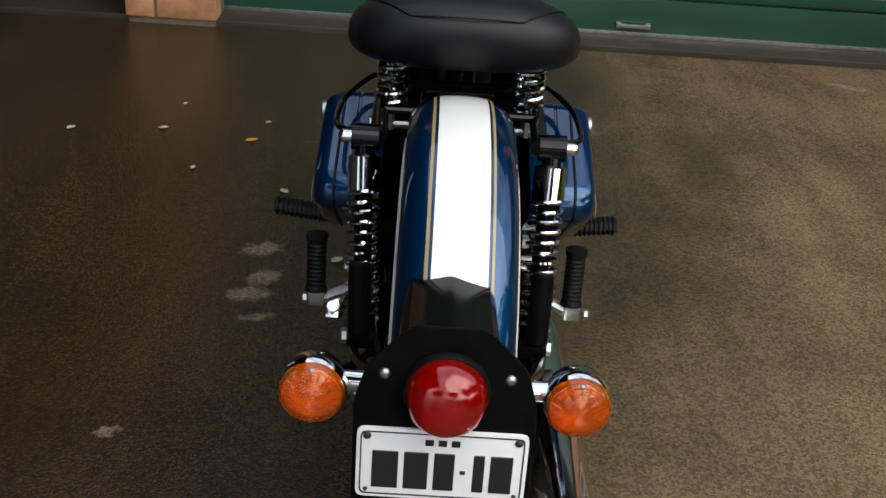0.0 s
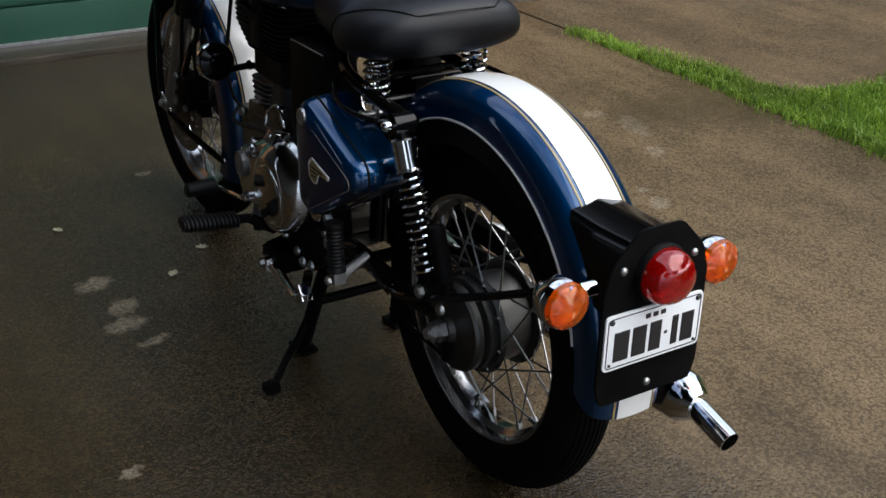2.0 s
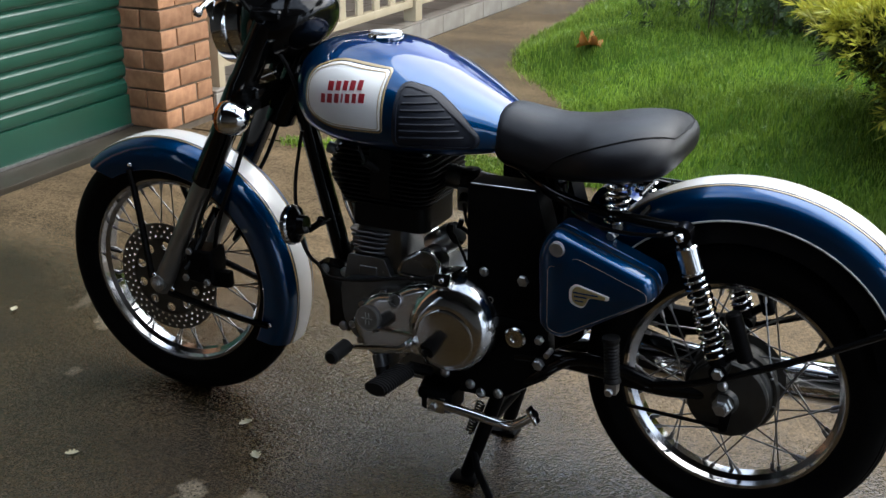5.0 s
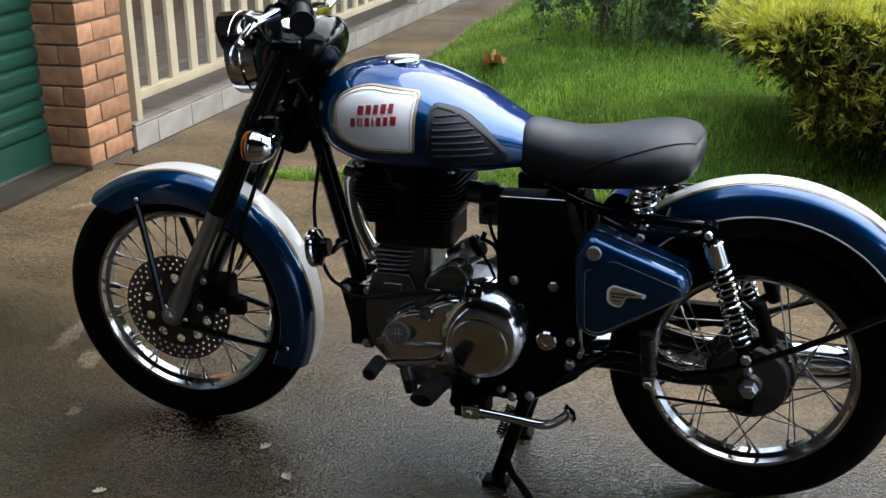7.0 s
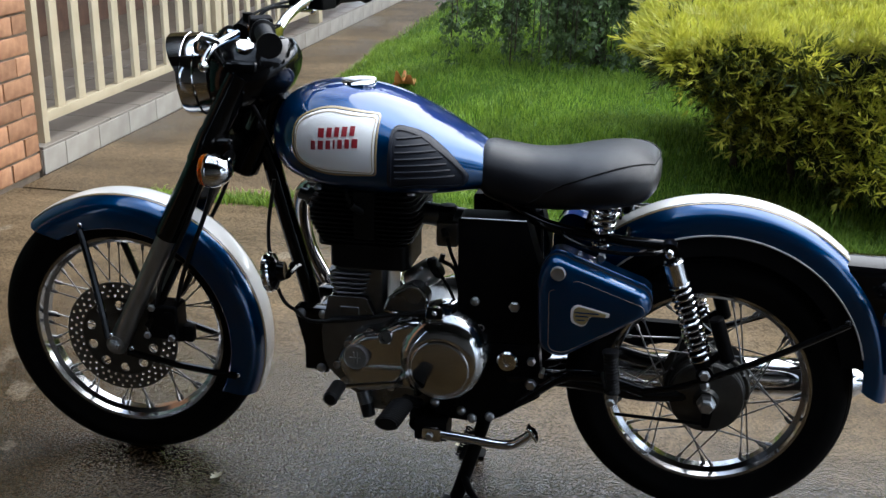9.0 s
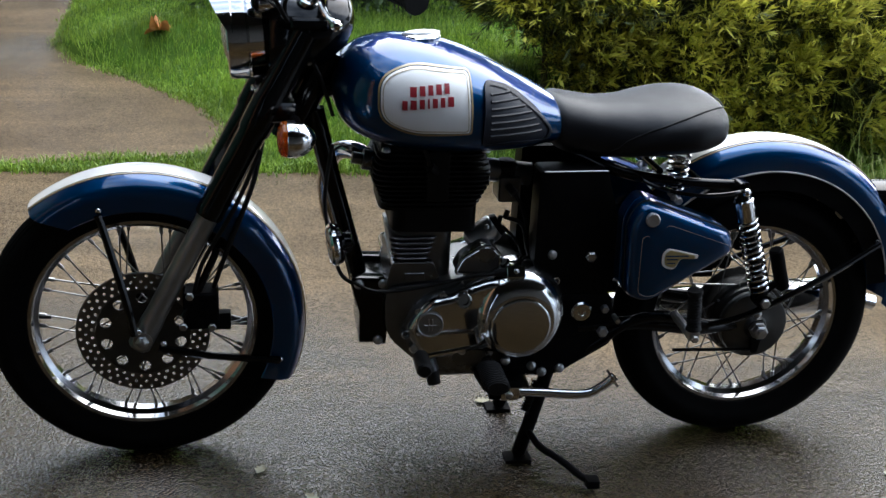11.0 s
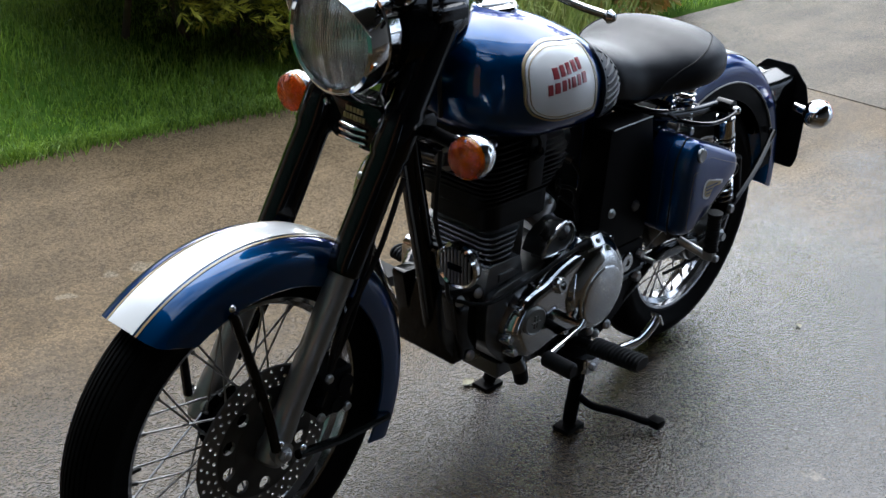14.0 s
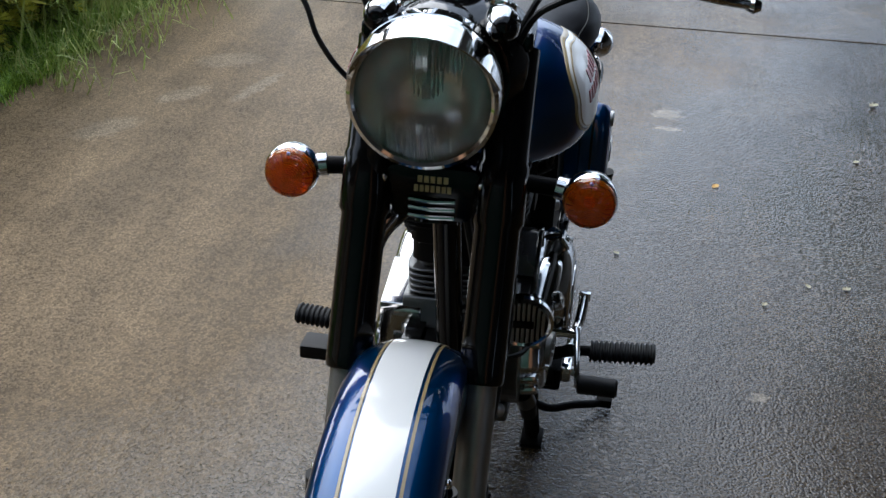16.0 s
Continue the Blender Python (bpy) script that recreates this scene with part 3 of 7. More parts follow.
FY = VY + 0.060
for b in range(5):
    x0 = 2.383 + 2.10 * b
    same_part("fence_post", post if b else end_post, verandah, pose(x0, FY, 0.131 if b else 0.117))
    part("rail", box((x0 + 0.030, FY - 0.025, 0.222), (x0 + 2.055, FY + 0.025, 0.268), 0.004), CREAM, verandah)
    part("rail", box((x0 + 0.030, FY - 0.030, 1.13), (x0 + 2.055, FY + 0.030, 1.18), 0.004), CREAM, verandah)
    for k in range(10):
        same_part("baluster", slat, verandah, pose(x0 + 0.1780 + 0.2020 * k, FY - 0.010, 0.268))

# unseen house wing behind the camera's way, added to block sky and darken reflections
unseen_house = thing("unseen_house", (-3.8, 0.0, 0), "plain dark unseen house wing beside the driveway, added to block sky light", "house", kind="structure")
part("wall", box((-3.95, -3.5, 0.0), (-3.7, 3.19, 3.1), 0.01), DARK_WALL, unseen_house)
# unseen overhead sheet, added to keep sky light off the left side
part("carport_roof", box((-3.72, -3.6, 2.78), (-1.15, 3.255, 2.90), 0.01), DARK_WALL, unseen_house, "unseen dark sheet between house wing and garage, added to block sky light")
part("roof", (np.array([(-3.2, -3.8, 3.22), (-3.2, 2.4, 3.22), (-8.0, 2.4, 5.6), (-8.0, -3.8, 5.6), (-3.2, -3.8, 3.17), (-3.2, 2.4, 3.17), (-8.0, 2.4, 5.55), (-8.0, -3.8, 5.55)]),
              [(0, 1, 2, 3), (7, 6, 5, 4), (0, 4, 5, 1), (1, 5, 6, 2), (2, 6, 7, 3), (3, 7, 4, 0)]), LIP, unseen_house)
rng = np.random.default_rng(7)


def lawn_height(x, y):
    """The lawn swells up from its edges along drive and path."""
    x, y = np.asarray(x, float), np.asarray(y, float)
    d = np.minimum(np.minimum(x - 2.05, 2.48 - y), (x - 2.75) * 0.56 - (y - 1.24) * 0.83 + 2.0 * np.clip(x - 3.8, 0, 9))
    d = np.minimum(d, 0.02 + np.clip(0.95 - y, 0, 9) + 2.0 * np.clip(x - 2.75, 0, 9))
    t = np.clip(d / 0.9, 0, 1)
    return 0.004 + 0.20 * t * t * (3 - 2 * t) + 0.05 * np.clip((x - 4) / 3, 0, 1)


def on_grass(x, y):
    """Where grass grows: right of the drive, not on the path."""
    edge = np.array(PATH_EDGE + [(14, 4.0), (2.072, 4.0)])
    x, y = np.asarray(x, float), np.asarray(y, float)
    inside = np.zeros(x.shape, bool)
    for (x0, y0), (x1, y1) in zip(edge, np.roll(edge, -1, 0)):
        if y0 != y1:
            inside ^= ((y0 > y) != (y1 > y)) & (x < x0 + (y - y0) * (x1 - x0) / (y1 - y0))
    side = np.interp(y, (-2.4, -1.2, -0.5, 0.0, 0.4, 0.9), (1.86, 1.890, 1.93, 2.00, 2.035, 2.065))
    return (x > side) & (y < 2.44) & ~inside


gx, gy = np.meshgrid(np.concatenate([np.arange(1.86, 5.0, 0.09), np.arange(5.0, 20.1, 0.5)]), np.concatenate([np.arange(-20, -3, 0.5), np.arange(-3.0, 2.45, 0.09)]))
gz = lawn_height(gx, gy) - np.where(on_grass(gx, gy), 0.004, 0.16)
turf = whole("lawn_soil", (np.stack([gx.ravel(), gy.ravel(), gz.ravel()], 1), grid_faces(*gx.shape)), TURF, "dark turf under the lawn", "lawn", kind="structure", angle=80)


def blades(x, y, z, height, width, bend):
    """Grass: each blade is two tapering quads that bend over."""
    n = len(x)
    a = rng.uniform(0, 2 * math.pi, n)
    b = rng.uniform(0, 2 * math.pi, n)
    dx, dy = np.cos(a) * width / 2, np.sin(a) * width / 2
    lx, ly = np.cos(b) * bend * height, np.sin(b) * bend * height
    rows = [(x - dx, y - dy, z), (x + dx, y + dy, z), (x + 0.3 * lx - 0.8 * dx, y + 0.3 * ly - 0.8 * dy, z + 0.6 * height), (x + 0.3 * lx + 0.8 * dx, y + 0.3 * ly + 0.8 * dy, z + 0.6 * height),
            (x + lx, y + ly, z + height * np.sqrt(np.clip(1.15 - bend ** 2, 0.05, 1)))]
    v = np.stack([np.stack(r, 1) for r in rows], 1).reshape(-1, 3)
    k = np.arange(n) * 5
    f = [q for i in k.tolist() for q in ((i, i + 1, i + 3, i + 2), (i + 2, i + 3, i + 4))]
    return v, f


def stuff(name, shape, mat, label, category):
    me = bpy.data.meshes.new(name)
    me.from_pydata(np.asarray(shape[0]).tolist(), [], shape[1])
    me.materials.append(mat)
    me.update()
    return tagged(new(name, me), label, category, kind="stuff")


def scatter(n, x0, x1, y0, y1):
    x, y = rng.uniform(x0, x1, n), rng.uniform(y0, y1, n)
    k = on_grass(x, y)
    return x[k], y[k]


sets = [scatter(3500, 2.06, 2.5, 1.1, 2.45), scatter(36000, 2.06, 3.3, -1.3, 2.45), scatter(62000, 3.0, 6.2, -1.2, 2.40), scatter(16000, 6.2, 10, -2, 2.4), scatter(12000, 1.86, 2.3, -2.4, 0.4), scatter(38000, 1.9, 5.5, -7, -1.3)]
x, y = np.concatenate([s[0] for s in sets]), np.concatenate([s[1] for s in sets])
h = rng.uniform(0.022, 0.055, len(x)) * (1 + 0.5 * np.sin(x * 5.1) * np.sin(y * 4.3)) * np.where((x < 2.6) & (y > 1.0), 0.62, 1.0)
stuff("grass", blades(x, y, lawn_height(x, y) - 0.006, h, rng.uniform(0.003, 0.0055, len(x)), rng.uniform(0.15, 0.9, len(x))), GRASS, "short bright green lawn grass, wet", "grass")
# ragged fringe along the edges of drive and path
ey = np.concatenate([rng.uniform(-1.6, 2.20, 6400), rng.uniform(-1.6, 1.4, 1800)])
ex = np.interp(ey, (-2.4, -1.2, -0.5, 0.0, 0.4, 0.9), (1.85, 1.880, 1.925, 1.995, 2.03, 2.06)) + np.concatenate([rng.normal(0.005, 0.022, 6400), rng.normal(-0.01, 0.035, 1800)])
edge = np.array(PATH_EDGE)
k = rng.choice(len(edge) - 2, 5200, p=[0.09, 0.08, 0.09, 0.07, 0.07, 0.10, 0.12, 0.12, 0.10, 0.08, 0.08])
t = rng.uniform(0, 1, len(k))[:, None]
on_edge = edge[k] * (1 - t) + edge[k + 1] * t + rng.normal(0, 0.028, (len(k), 2))
ex, ey = np.concatenate([ex, on_edge[:, 0]]), np.concatenate([ey, on_edge[:, 1]])
stuff("grass_fringe", blades(ex, ey, np.full(len(ex), 0.0), rng.uniform(0.02, 0.065, len(ex)) * np.where(ey > 1.0, 0.65, 1.0), rng.uniform(0.003, 0.0055, len(ex)), rng.uniform(0.4, 1.05, len(ex))), GRASS, "ragged grass fringe creeping over the concrete edge", "grass")


def sprigs(points, dirs, size, leaflets, spread, width):
    """Small fans of narrow leaflets, each on its own short axis."""
    n = len(points)
    p, d = np.asarray(points), np.asarray(dirs)
    d = d / np.linalg.norm(d, axis=1)[:, None]
    r = rng.normal(size=(n, 3))
    s = np.cross(d, r)
    s /= np.linalg.norm(s, axis=1)[:, None]
    u = np.cross(s, d)
    verts, faces, k = [], [], 0
    for j in range(leaflets):
        t = j / max(1, leaflets - 1)
        ang = (t - 0.5) * 2 * spread + rng.normal(0, 0.15, n)
        tilt = rng.normal(0, 0.35, n)
        base = p + d * (size * (0.35 * (1 - abs(t - 0.5) * 2)))[:, None] if np.ndim(size) else p
        way = d * np.cos(ang)[:, None] + s * np.sin(ang)[:, None] + u * tilt[:, None]
        ln = size * rng.uniform(0.6, 1.0, n)
        side = np.cross(way, u)
        side /= np.linalg.norm(side, axis=1)[:, None] + 1e-9
        w = (width * ln)[:, None] * side
        a, b = base, base + way * ln[:, None]
        m = (a + b) / 2
        verts.append(np.stack([a, m + w, b, m - w], 1))
    v = np.concatenate(verts).reshape(-1, 3)
    f = [(i, i + 1, i + 2, i + 3) for i in range(0, len(v), 4)]
    return v, f


def shell_points(n, centre, radii, lumps, seed, low=-1.0):
    """Points over an uneven bush, with their outward ways."""
    g = np.random.default_rng(seed)
    d = g.normal(size=(n, 3))
    d /= np.linalg.norm(d, axis=1)[:, None]
    d = d[d[:, 2] > low]
    ls = g.normal(size=(lumps, 3))
    ls /= np.linalg.norm(ls, axis=1)[:, None]
    c = (d @ ls.T).max(1)
    r = 0.86 + 0.26 * np.clip((c - 0.86) / 0.14, 0, 1) - 0.10 * np.clip((0.9 - c) / 0.1, 0, 1)
    return np.asarray(centre) + d * np.asarray(radii) * r[:, None], d / np.asarray(radii)


# golden conifer hedge: clipped level on top, hanging shoots in clumps on its sides, drawn up off the lawn at its far end
hedge = thing("conifer_hedge", (2.7, -0.80, 0.0), "clipped golden conifer hedge, shade between its shoots painted dark", "hedge")
HX0, HX1, HY0, HY1, HTOP = 2.12, 3.45, -1.84, 0.13, 0.755


def hedge_skirt(y):
    """How low the shoots hang."""
    return np.interp(y, (-1.9, -1.0, -0.6, -0.3, -0.1, 0.13), (0.10, 0.10, 0.17, 0.29, 0.43, 0.60))


def clumps(centres, outward, each, spread, reach):
    """Shoots fanning out from each clump's centre; the outer ones are marked as tips."""
    c, o = np.repeat(centres, each, 0), np.repeat(outward, each, 0)
    off = rng.normal(0, spread, c.shape)
    d = o + V(0, 0, 0.55) + off * (0.55 / spread) + rng.normal(0, 0.16, c.shape)
    p = c + off + o * rng.uniform(-reach, reach, len(c))[:, None]
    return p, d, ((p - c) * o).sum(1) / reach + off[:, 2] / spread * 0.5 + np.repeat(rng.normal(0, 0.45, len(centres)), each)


fc, fo = [], []
for k in range(235):
    if k < 140:
        y = rng.uniform(HY0, HY1)
        z = rng.uniform(hedge_skirt(y), HTOP - 0.03)
        fc.append((HX0 + 0.16 * (1 - z / HTOP) * (y > -0.6) + 0.9 * max(0, y + 0.08) ** 1.3 + rng.normal(0, 0.035), y, z))
        fo.append((-1, 0.25 * (y > 0), 0))
    elif k < 180:
        x = rng.uniform(HX0 + 0.25, HX1)
        fc.append((x, HY1 + 0.02 + rng.normal(0, 0.035), rng.uniform(0.60, HTOP - 0.03)))
        fo.append((-0.1, 1, 0))
    else:
        x = rng.uniform(HX0 + 0.05, HX1)
        fc.append((x, HY0 - 0.02 + rng.normal(0, 0.035), rng.uniform(0.10, HTOP - 0.03)))
        fo.append((-0.1, -1, 0))
sp, sd, outer = clumps(np.array(fc), np.array(fo, float), 66, 0.038, 0.055)
# tip gold is part new growth, part light painted on outward, upper shoots
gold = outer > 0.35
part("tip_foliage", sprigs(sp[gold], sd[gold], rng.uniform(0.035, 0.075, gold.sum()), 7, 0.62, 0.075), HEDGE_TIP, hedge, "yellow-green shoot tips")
part("shoot_foliage", sprigs(sp[~gold], sd[~gold], rng.uniform(0.035, 0.070, (~gold).sum()), 7, 0.7, 0.07), HEDGE_LOW, hedge, "green shoots, darkened for the shade among them")
tx, ty = rng.uniform(HX0 - 0.02, HX1, 11000), rng.uniform(HY0, HY1 + 0.02, 11000)
tz = HTOP + 0.030 * np.sin(tx * 17) * np.sin(ty * 13) + rng.normal(0, 0.014, len(tx))
# only bright tips here: the light on the top is in their colour
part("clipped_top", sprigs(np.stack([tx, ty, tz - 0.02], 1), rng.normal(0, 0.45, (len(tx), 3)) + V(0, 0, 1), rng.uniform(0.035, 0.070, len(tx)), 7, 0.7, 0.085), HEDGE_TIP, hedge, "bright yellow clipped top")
# inner sprigs and black heart paint the shade seen between the shoots
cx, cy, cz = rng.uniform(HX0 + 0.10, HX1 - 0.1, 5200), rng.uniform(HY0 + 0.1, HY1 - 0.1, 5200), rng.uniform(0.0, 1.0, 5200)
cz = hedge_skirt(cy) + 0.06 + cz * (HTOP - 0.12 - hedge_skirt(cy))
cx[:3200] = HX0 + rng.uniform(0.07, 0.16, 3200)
part("inner_foliage", sprigs(np.stack([cx, cy, cz], 1), rng.normal(0, 1, (5200, 3)), rng.uniform(0.05, 0.10, 5200), 6, 0.9, 0.10), HEDGE_IN, hedge, "inner foliage with shade put into its dark green")
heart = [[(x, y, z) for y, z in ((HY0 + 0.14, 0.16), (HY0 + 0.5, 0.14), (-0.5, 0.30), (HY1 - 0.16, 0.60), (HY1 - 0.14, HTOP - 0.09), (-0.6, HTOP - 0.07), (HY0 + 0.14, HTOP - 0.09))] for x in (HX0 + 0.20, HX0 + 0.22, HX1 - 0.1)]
part("heart", loft(heart), SOIL_AND_SHADE, hedge, "black heart that stands in for the hedge's inner shade")
part("woody_base", join(*[rod((HX0 + 0.45 + 0.12 * math.cos(k * 2.1), -1.6 + 0.24 * k, 0.0), (HX0 + 0.40 + 0.2 * math.cos(k * 1.3), -1.55 + 0.24 * k, 0.42), 0.020, 7, 0.012) for k in range(7)]), BARK, hedge)

# weeping shrub behind the lawn
weeping = thing("weeping_shrub", (4.6, 0.6, 0.2), "weeping grey-green shrub trailing to the lawn", "shrub")
strands, leaves_p, leaves_d = [], [], []
for k in range(150):
    a, r = rng.uniform(0, 2 * math.pi), rng.uniform(0.1, 1.0)
    cx, cy = 4.75 + 0.75 * r * math.cos(a), 0.62 + 0.95 * r * math.sin(a)
    top = 1.55 - 0.35 * r
    bottom = 0.16 + rng.uniform(0, 0.35)
    pts = [(4.7 + 0.2 * math.cos(a), 0.62 + 0.2 * math.sin(a), top * 0.95), (cx * 0.6 + 4.7 * 0.4, cy * 0.6 + 0.62 * 0.4, top), (cx, cy, top * 0.72), (cx + 0.05 * math.cos(a), cy + 0.05 * math.sin(a), bottom)]
    line = smooth_path(pts, 6)
    if k % 3 == 0:
        strands.append(tube(line, 0.004, 4))
    for q in line[4:]:
        for _ in range(9):
            leaves_p.append(q + rng.normal(0, 0.035, 3))
            leaves_d.append(V(math.cos(a) * 0.3, math.sin(a) * 0.3, -0.9) + rng.normal(0, 0.5, 3))
part("leaves", sprigs(np.array(leaves_p), np.array(leaves_d), rng.uniform(0.025, 0.055, len(leaves_p)), 3, 0.6, 0.22), WEEP, weeping)
part("branch_tangle", join(*strands, tube([(4.7, 0.62, 0.18), (4.72, 0.64, 0.8), (4.7, 0.62, 1.45)], [0.05, 0.04, 0.03], 8)), BARK, weeping)

# long grass and a rusty-leaved shrub at the edge of the drive
n = 2600
tx, ty = rng.normal(2.22, 0.16, n), rng.normal(-2.15, 0.26, n)
stuff("long_grass", blades(tx, ty, np.full(n, 0.0), rng.uniform(0.25, 0.62, n), rng.uniform(0.004, 0.008, n), rng.uniform(0.2, 1.0, n)), LONG, "tall pale drooping grass clump at the drive's edge", "grass")
n = 380
tx, ty = rng.normal(1.78, 0.12, n), rng.uniform(-2.6, -1.05, n)
stuff("straggling_grass", blades(tx, ty, np.full(n, 0.002), rng.uniform(0.06, 0.2, n), rng.uniform(0.004, 0.007, n), rng.uniform(0.8, 1.05, n)), LONG, "straggling grass lying over the wet concrete", "grass")
rusty = thing("rusty_shrub", (2.25, -2.95, 0), "low leafy shrub with green and rusty red leaves", "shrub")
pts, dd = shell_points(2300, (2.30, -2.95, 0.36), (0.48, 0.50, 0.38), 40, 5)
part("leaves", sprigs(pts, dd + rng.normal(0, 0.6, dd.shape), rng.uniform(0.05, 0.09, len(pts)), 4, 0.8, 0.2), RUSTY, rusty)
part("woody_base", join(*[rod((2.3 + 0.05 * math.cos(k), -2.95 + 0.05 * math.sin(k), 0), (2.3 + 0.3 * math.cos(k), -2.95 + 0.3 * math.sin(k), 0.55), 0.009, 6, 0.004) for k in range(9)]), BARK, rusty)

# unseen trees added to close the garden and darken the low sky
for k, (tx, ty, hh, rr) in enumerate(((9.5, -2.5, 6.5, 2.6), (8.8, -8.0, 7.5, 3.0), (12.5, 2.0, 6.0, 2.4), (3.5, -15.0, 7.0, 3.0), (-5.0, -13.0, 7.0, 3.0))):
    tree = thing("unseen_tree", (tx, ty, 0), "dark leafy unseen tree, added to darken the low sky", "tree", group="trees round the garden")
    part("trunk", join(tube(smooth_path([(tx, ty, -0.05), (tx + 0.1, ty, hh * 0.3), (tx - 0.05, ty + 0.1, hh * 0.6)], 5), np.linspace(0.22, 0.10, 11), 9),
                       *[tube(smooth_path([(tx, ty, hh * 0.35), (tx + rr * 0.35 * math.cos(a), ty + rr * 0.35 * math.sin(a), hh * 0.5), (tx + rr * 0.7 * math.cos(a), ty + rr * 0.7 * math.sin(a), hh * 0.72)], 5), np.linspace(0.09, 0.03, 11), 7) for a in (0.3, 1.6, 2.9, 4.1, 5.4)]), BARK, tree)
    cp, cdir = [], []
    for q in range(9):
        a = 2.4 * q
        c = V(tx + rr * 0.55 * math.cos(a) * (q > 0), ty + rr * 0.55 * math.sin(a) * (q > 0), hh * (0.55 + 0.05 * (q % 5)))
        a1, b1 = shell_points(330, c, (rr * 0.55, rr * 0.55, rr * 0.42), 20, 30 + q + 10 * k)
        cp.append(a1)
        cdir.append(b1)
    cp, cdir = np.concatenate(cp), np.concatenate(cdir)
    part("crown", sprigs(cp, cdir + rng.normal(0, 0.6, cdir.shape), rng.uniform(0.18, 0.34, len(cp)), 4, 0.8, 0.25), CANOPY, tree)

# ---- the motorcycle: x across, y ahead, rear axle over y = 0 ----
bike = thing("motorcycle", (0, 0.66, 0), "blue and silver classic motorcycle on its centre stand on wet concrete", "motorcycle")
bike.matrix_basis = pose(-0.0040, 0, 0, 0, 0, 0.20) @ Matrix.Translation((0, 0.66, 0))
REAR, FRONT = V(0, 0.006, 0.314), V(0, 1.385, 0.326)
RAKE, STEER = radians(28), 2.0
AXIS_AT, AXIS = Vector((0, 1.055, 0.80)), Vector((0, -math.sin(RAKE), math.cos(RAKE)))
STEERED = Matrix.Translation(AXIS_AT) @ Matrix.Rotation(radians(STEER), 4, AXIS) @ Matrix.Translation(-AXIS_AT)
steer = lambda shape: moved(shape, STEERED)
still = lambda shape: shape


def tyre_profile(bead, crown, half, grooves):
    pts, n = [(bead, -half * 0.62), (bead + 0.006, -half * 0.80)], 22
    for t in np.linspace(-112, 112, n):
        a = radians(t)
        mid = crown - half * 0.98
        x, r = half * math.sin(a), mid + (crown - mid) * math.cos(a) ** 1 if math.cos(a) > 0 else mid + half * 0.7 * math.cos(a)
        pts.append((r, x))
    pts += [(bead + 0.006, half * 0.80), (bead, half * 0.62)]
    out = []
    for r, x in pts:
        out.append((r, x))
    if grooves:
        fine = []
        for (r0, x0), (r1, x1) in zip(out[:-1], out[1:]):
            fine.append((r0, x0))
            if abs(x0) < half * 0.8 and abs(x1) < half * 0.8:
                u = 0.38
                for k, d in ((0.30, 0), (0.34, 0.003), (0.66, 0.003), (0.70, 0)):
                    fine.append((r0 + (r1 - r0) * k - d, x0 + (x1 - x0) * k))
        fine.append(out[-1])
        out = fine
    return out


def rim_profile(bead, half):
    o = [(bead + 0.014, -half - 0.003), (bead + 0.014, -half), (bead + 0.001, -half + 0.002), (bead - 0.001, -half * 0.6), (bead - 0.012, -half * 0.35),
         (bead - 0.012, half * 0.35), (bead - 0.001, half * 0.6), (bead + 0.001, half - 0.002), (bead + 0.014, half), (bead + 0.014, half + 0.003)]
    i = [(bead + 0.011, half + 0.005), (bead - 0.004, half + 0.002), (bead - 0.007, half * 0.62), (bead - 0.017, half * 0.36), (bead - 0.017, -half * 0.36),
         (bead - 0.007, -half * 0.62), (bead - 0.004, -half - 0.002), (bead + 0.011, -half - 0.005)]
    return o + i


def wheel(name, at, crown, half, bead, rim_half, flange_r, flange_x, hub, put, hub_mat, label, grooves):
    at_m = Matrix.Translation(at)
    w = part(name, put(moved(lathe(hub, 40), at_m)), hub_mat, bike, label)
    part("tyre", put(moved(lathe(tyre_profile(bead, crown, half, grooves), 96), at_m)), RUBBER, w, "black ribbed rubber tyre", 25)
    part("rim", put(moved(lathe(rim_profile(bead, rim_half), 96, loop=True), at_m)), RIM_CHROME, w, "chromed steel rim")
    n = 18
    mesh = None
    for side in (-1, 1):
        for k in range(n):
            lean = 1 if k % 2 else -1
            a = 2 * math.pi * (k + (0.25 if side > 0 else 0)) / n
            b = a + lean * radians(52)
            foot = V(side * (flange_x + 0.003 * lean), flange_r * math.cos(b), flange_r * math.sin(b))
            tip_r = bead - 0.013
            a2 = a + lean * radians(1.0)
            tip = V(side * 0.006, tip_r * math.cos(a2), tip_r * math.sin(a2))
            length = np.linalg.norm(tip - foot)
            if mesh is None:
                mesh = mesh_of("spoke", join(rod((0, 0, 0), (length, 0, 0), 0.0019, 6), rod((length - 0.018, 0, 0), (length, 0, 0), 0.0042, 6),
                                             turned([(0, -0.001), (0.0042, 0), (0.0042, 0.003), (0.0019, 0.005)], (0, 0, 0), (1, 0, 0), 8)), SPOKE)
            m = at_m @ aligned(foot, tip - foot)
            same_part("spoke", mesh, w, STEERED @ m if put is steer else m)
    return w


front_wheel = wheel("front_wheel", FRONT, 0.3285, 0.0450, 0.2380, 0.029, 0.052, 0.032,
                    [(0, -0.055), (0.016, -0.055), (0.018, -0.04), (0.056, -0.037), (0.058, -0.030), (0.040, -0.026), (0.034, 0.0), (0.040, 0.026), (0.058, 0.030), (0.056, 0.037), (0.020, 0.040), (0.016, 0.05), (0, 0.05)],
                    steer, SATIN, "spoked front wheel with a chromed rim and drilled brake disc", True)
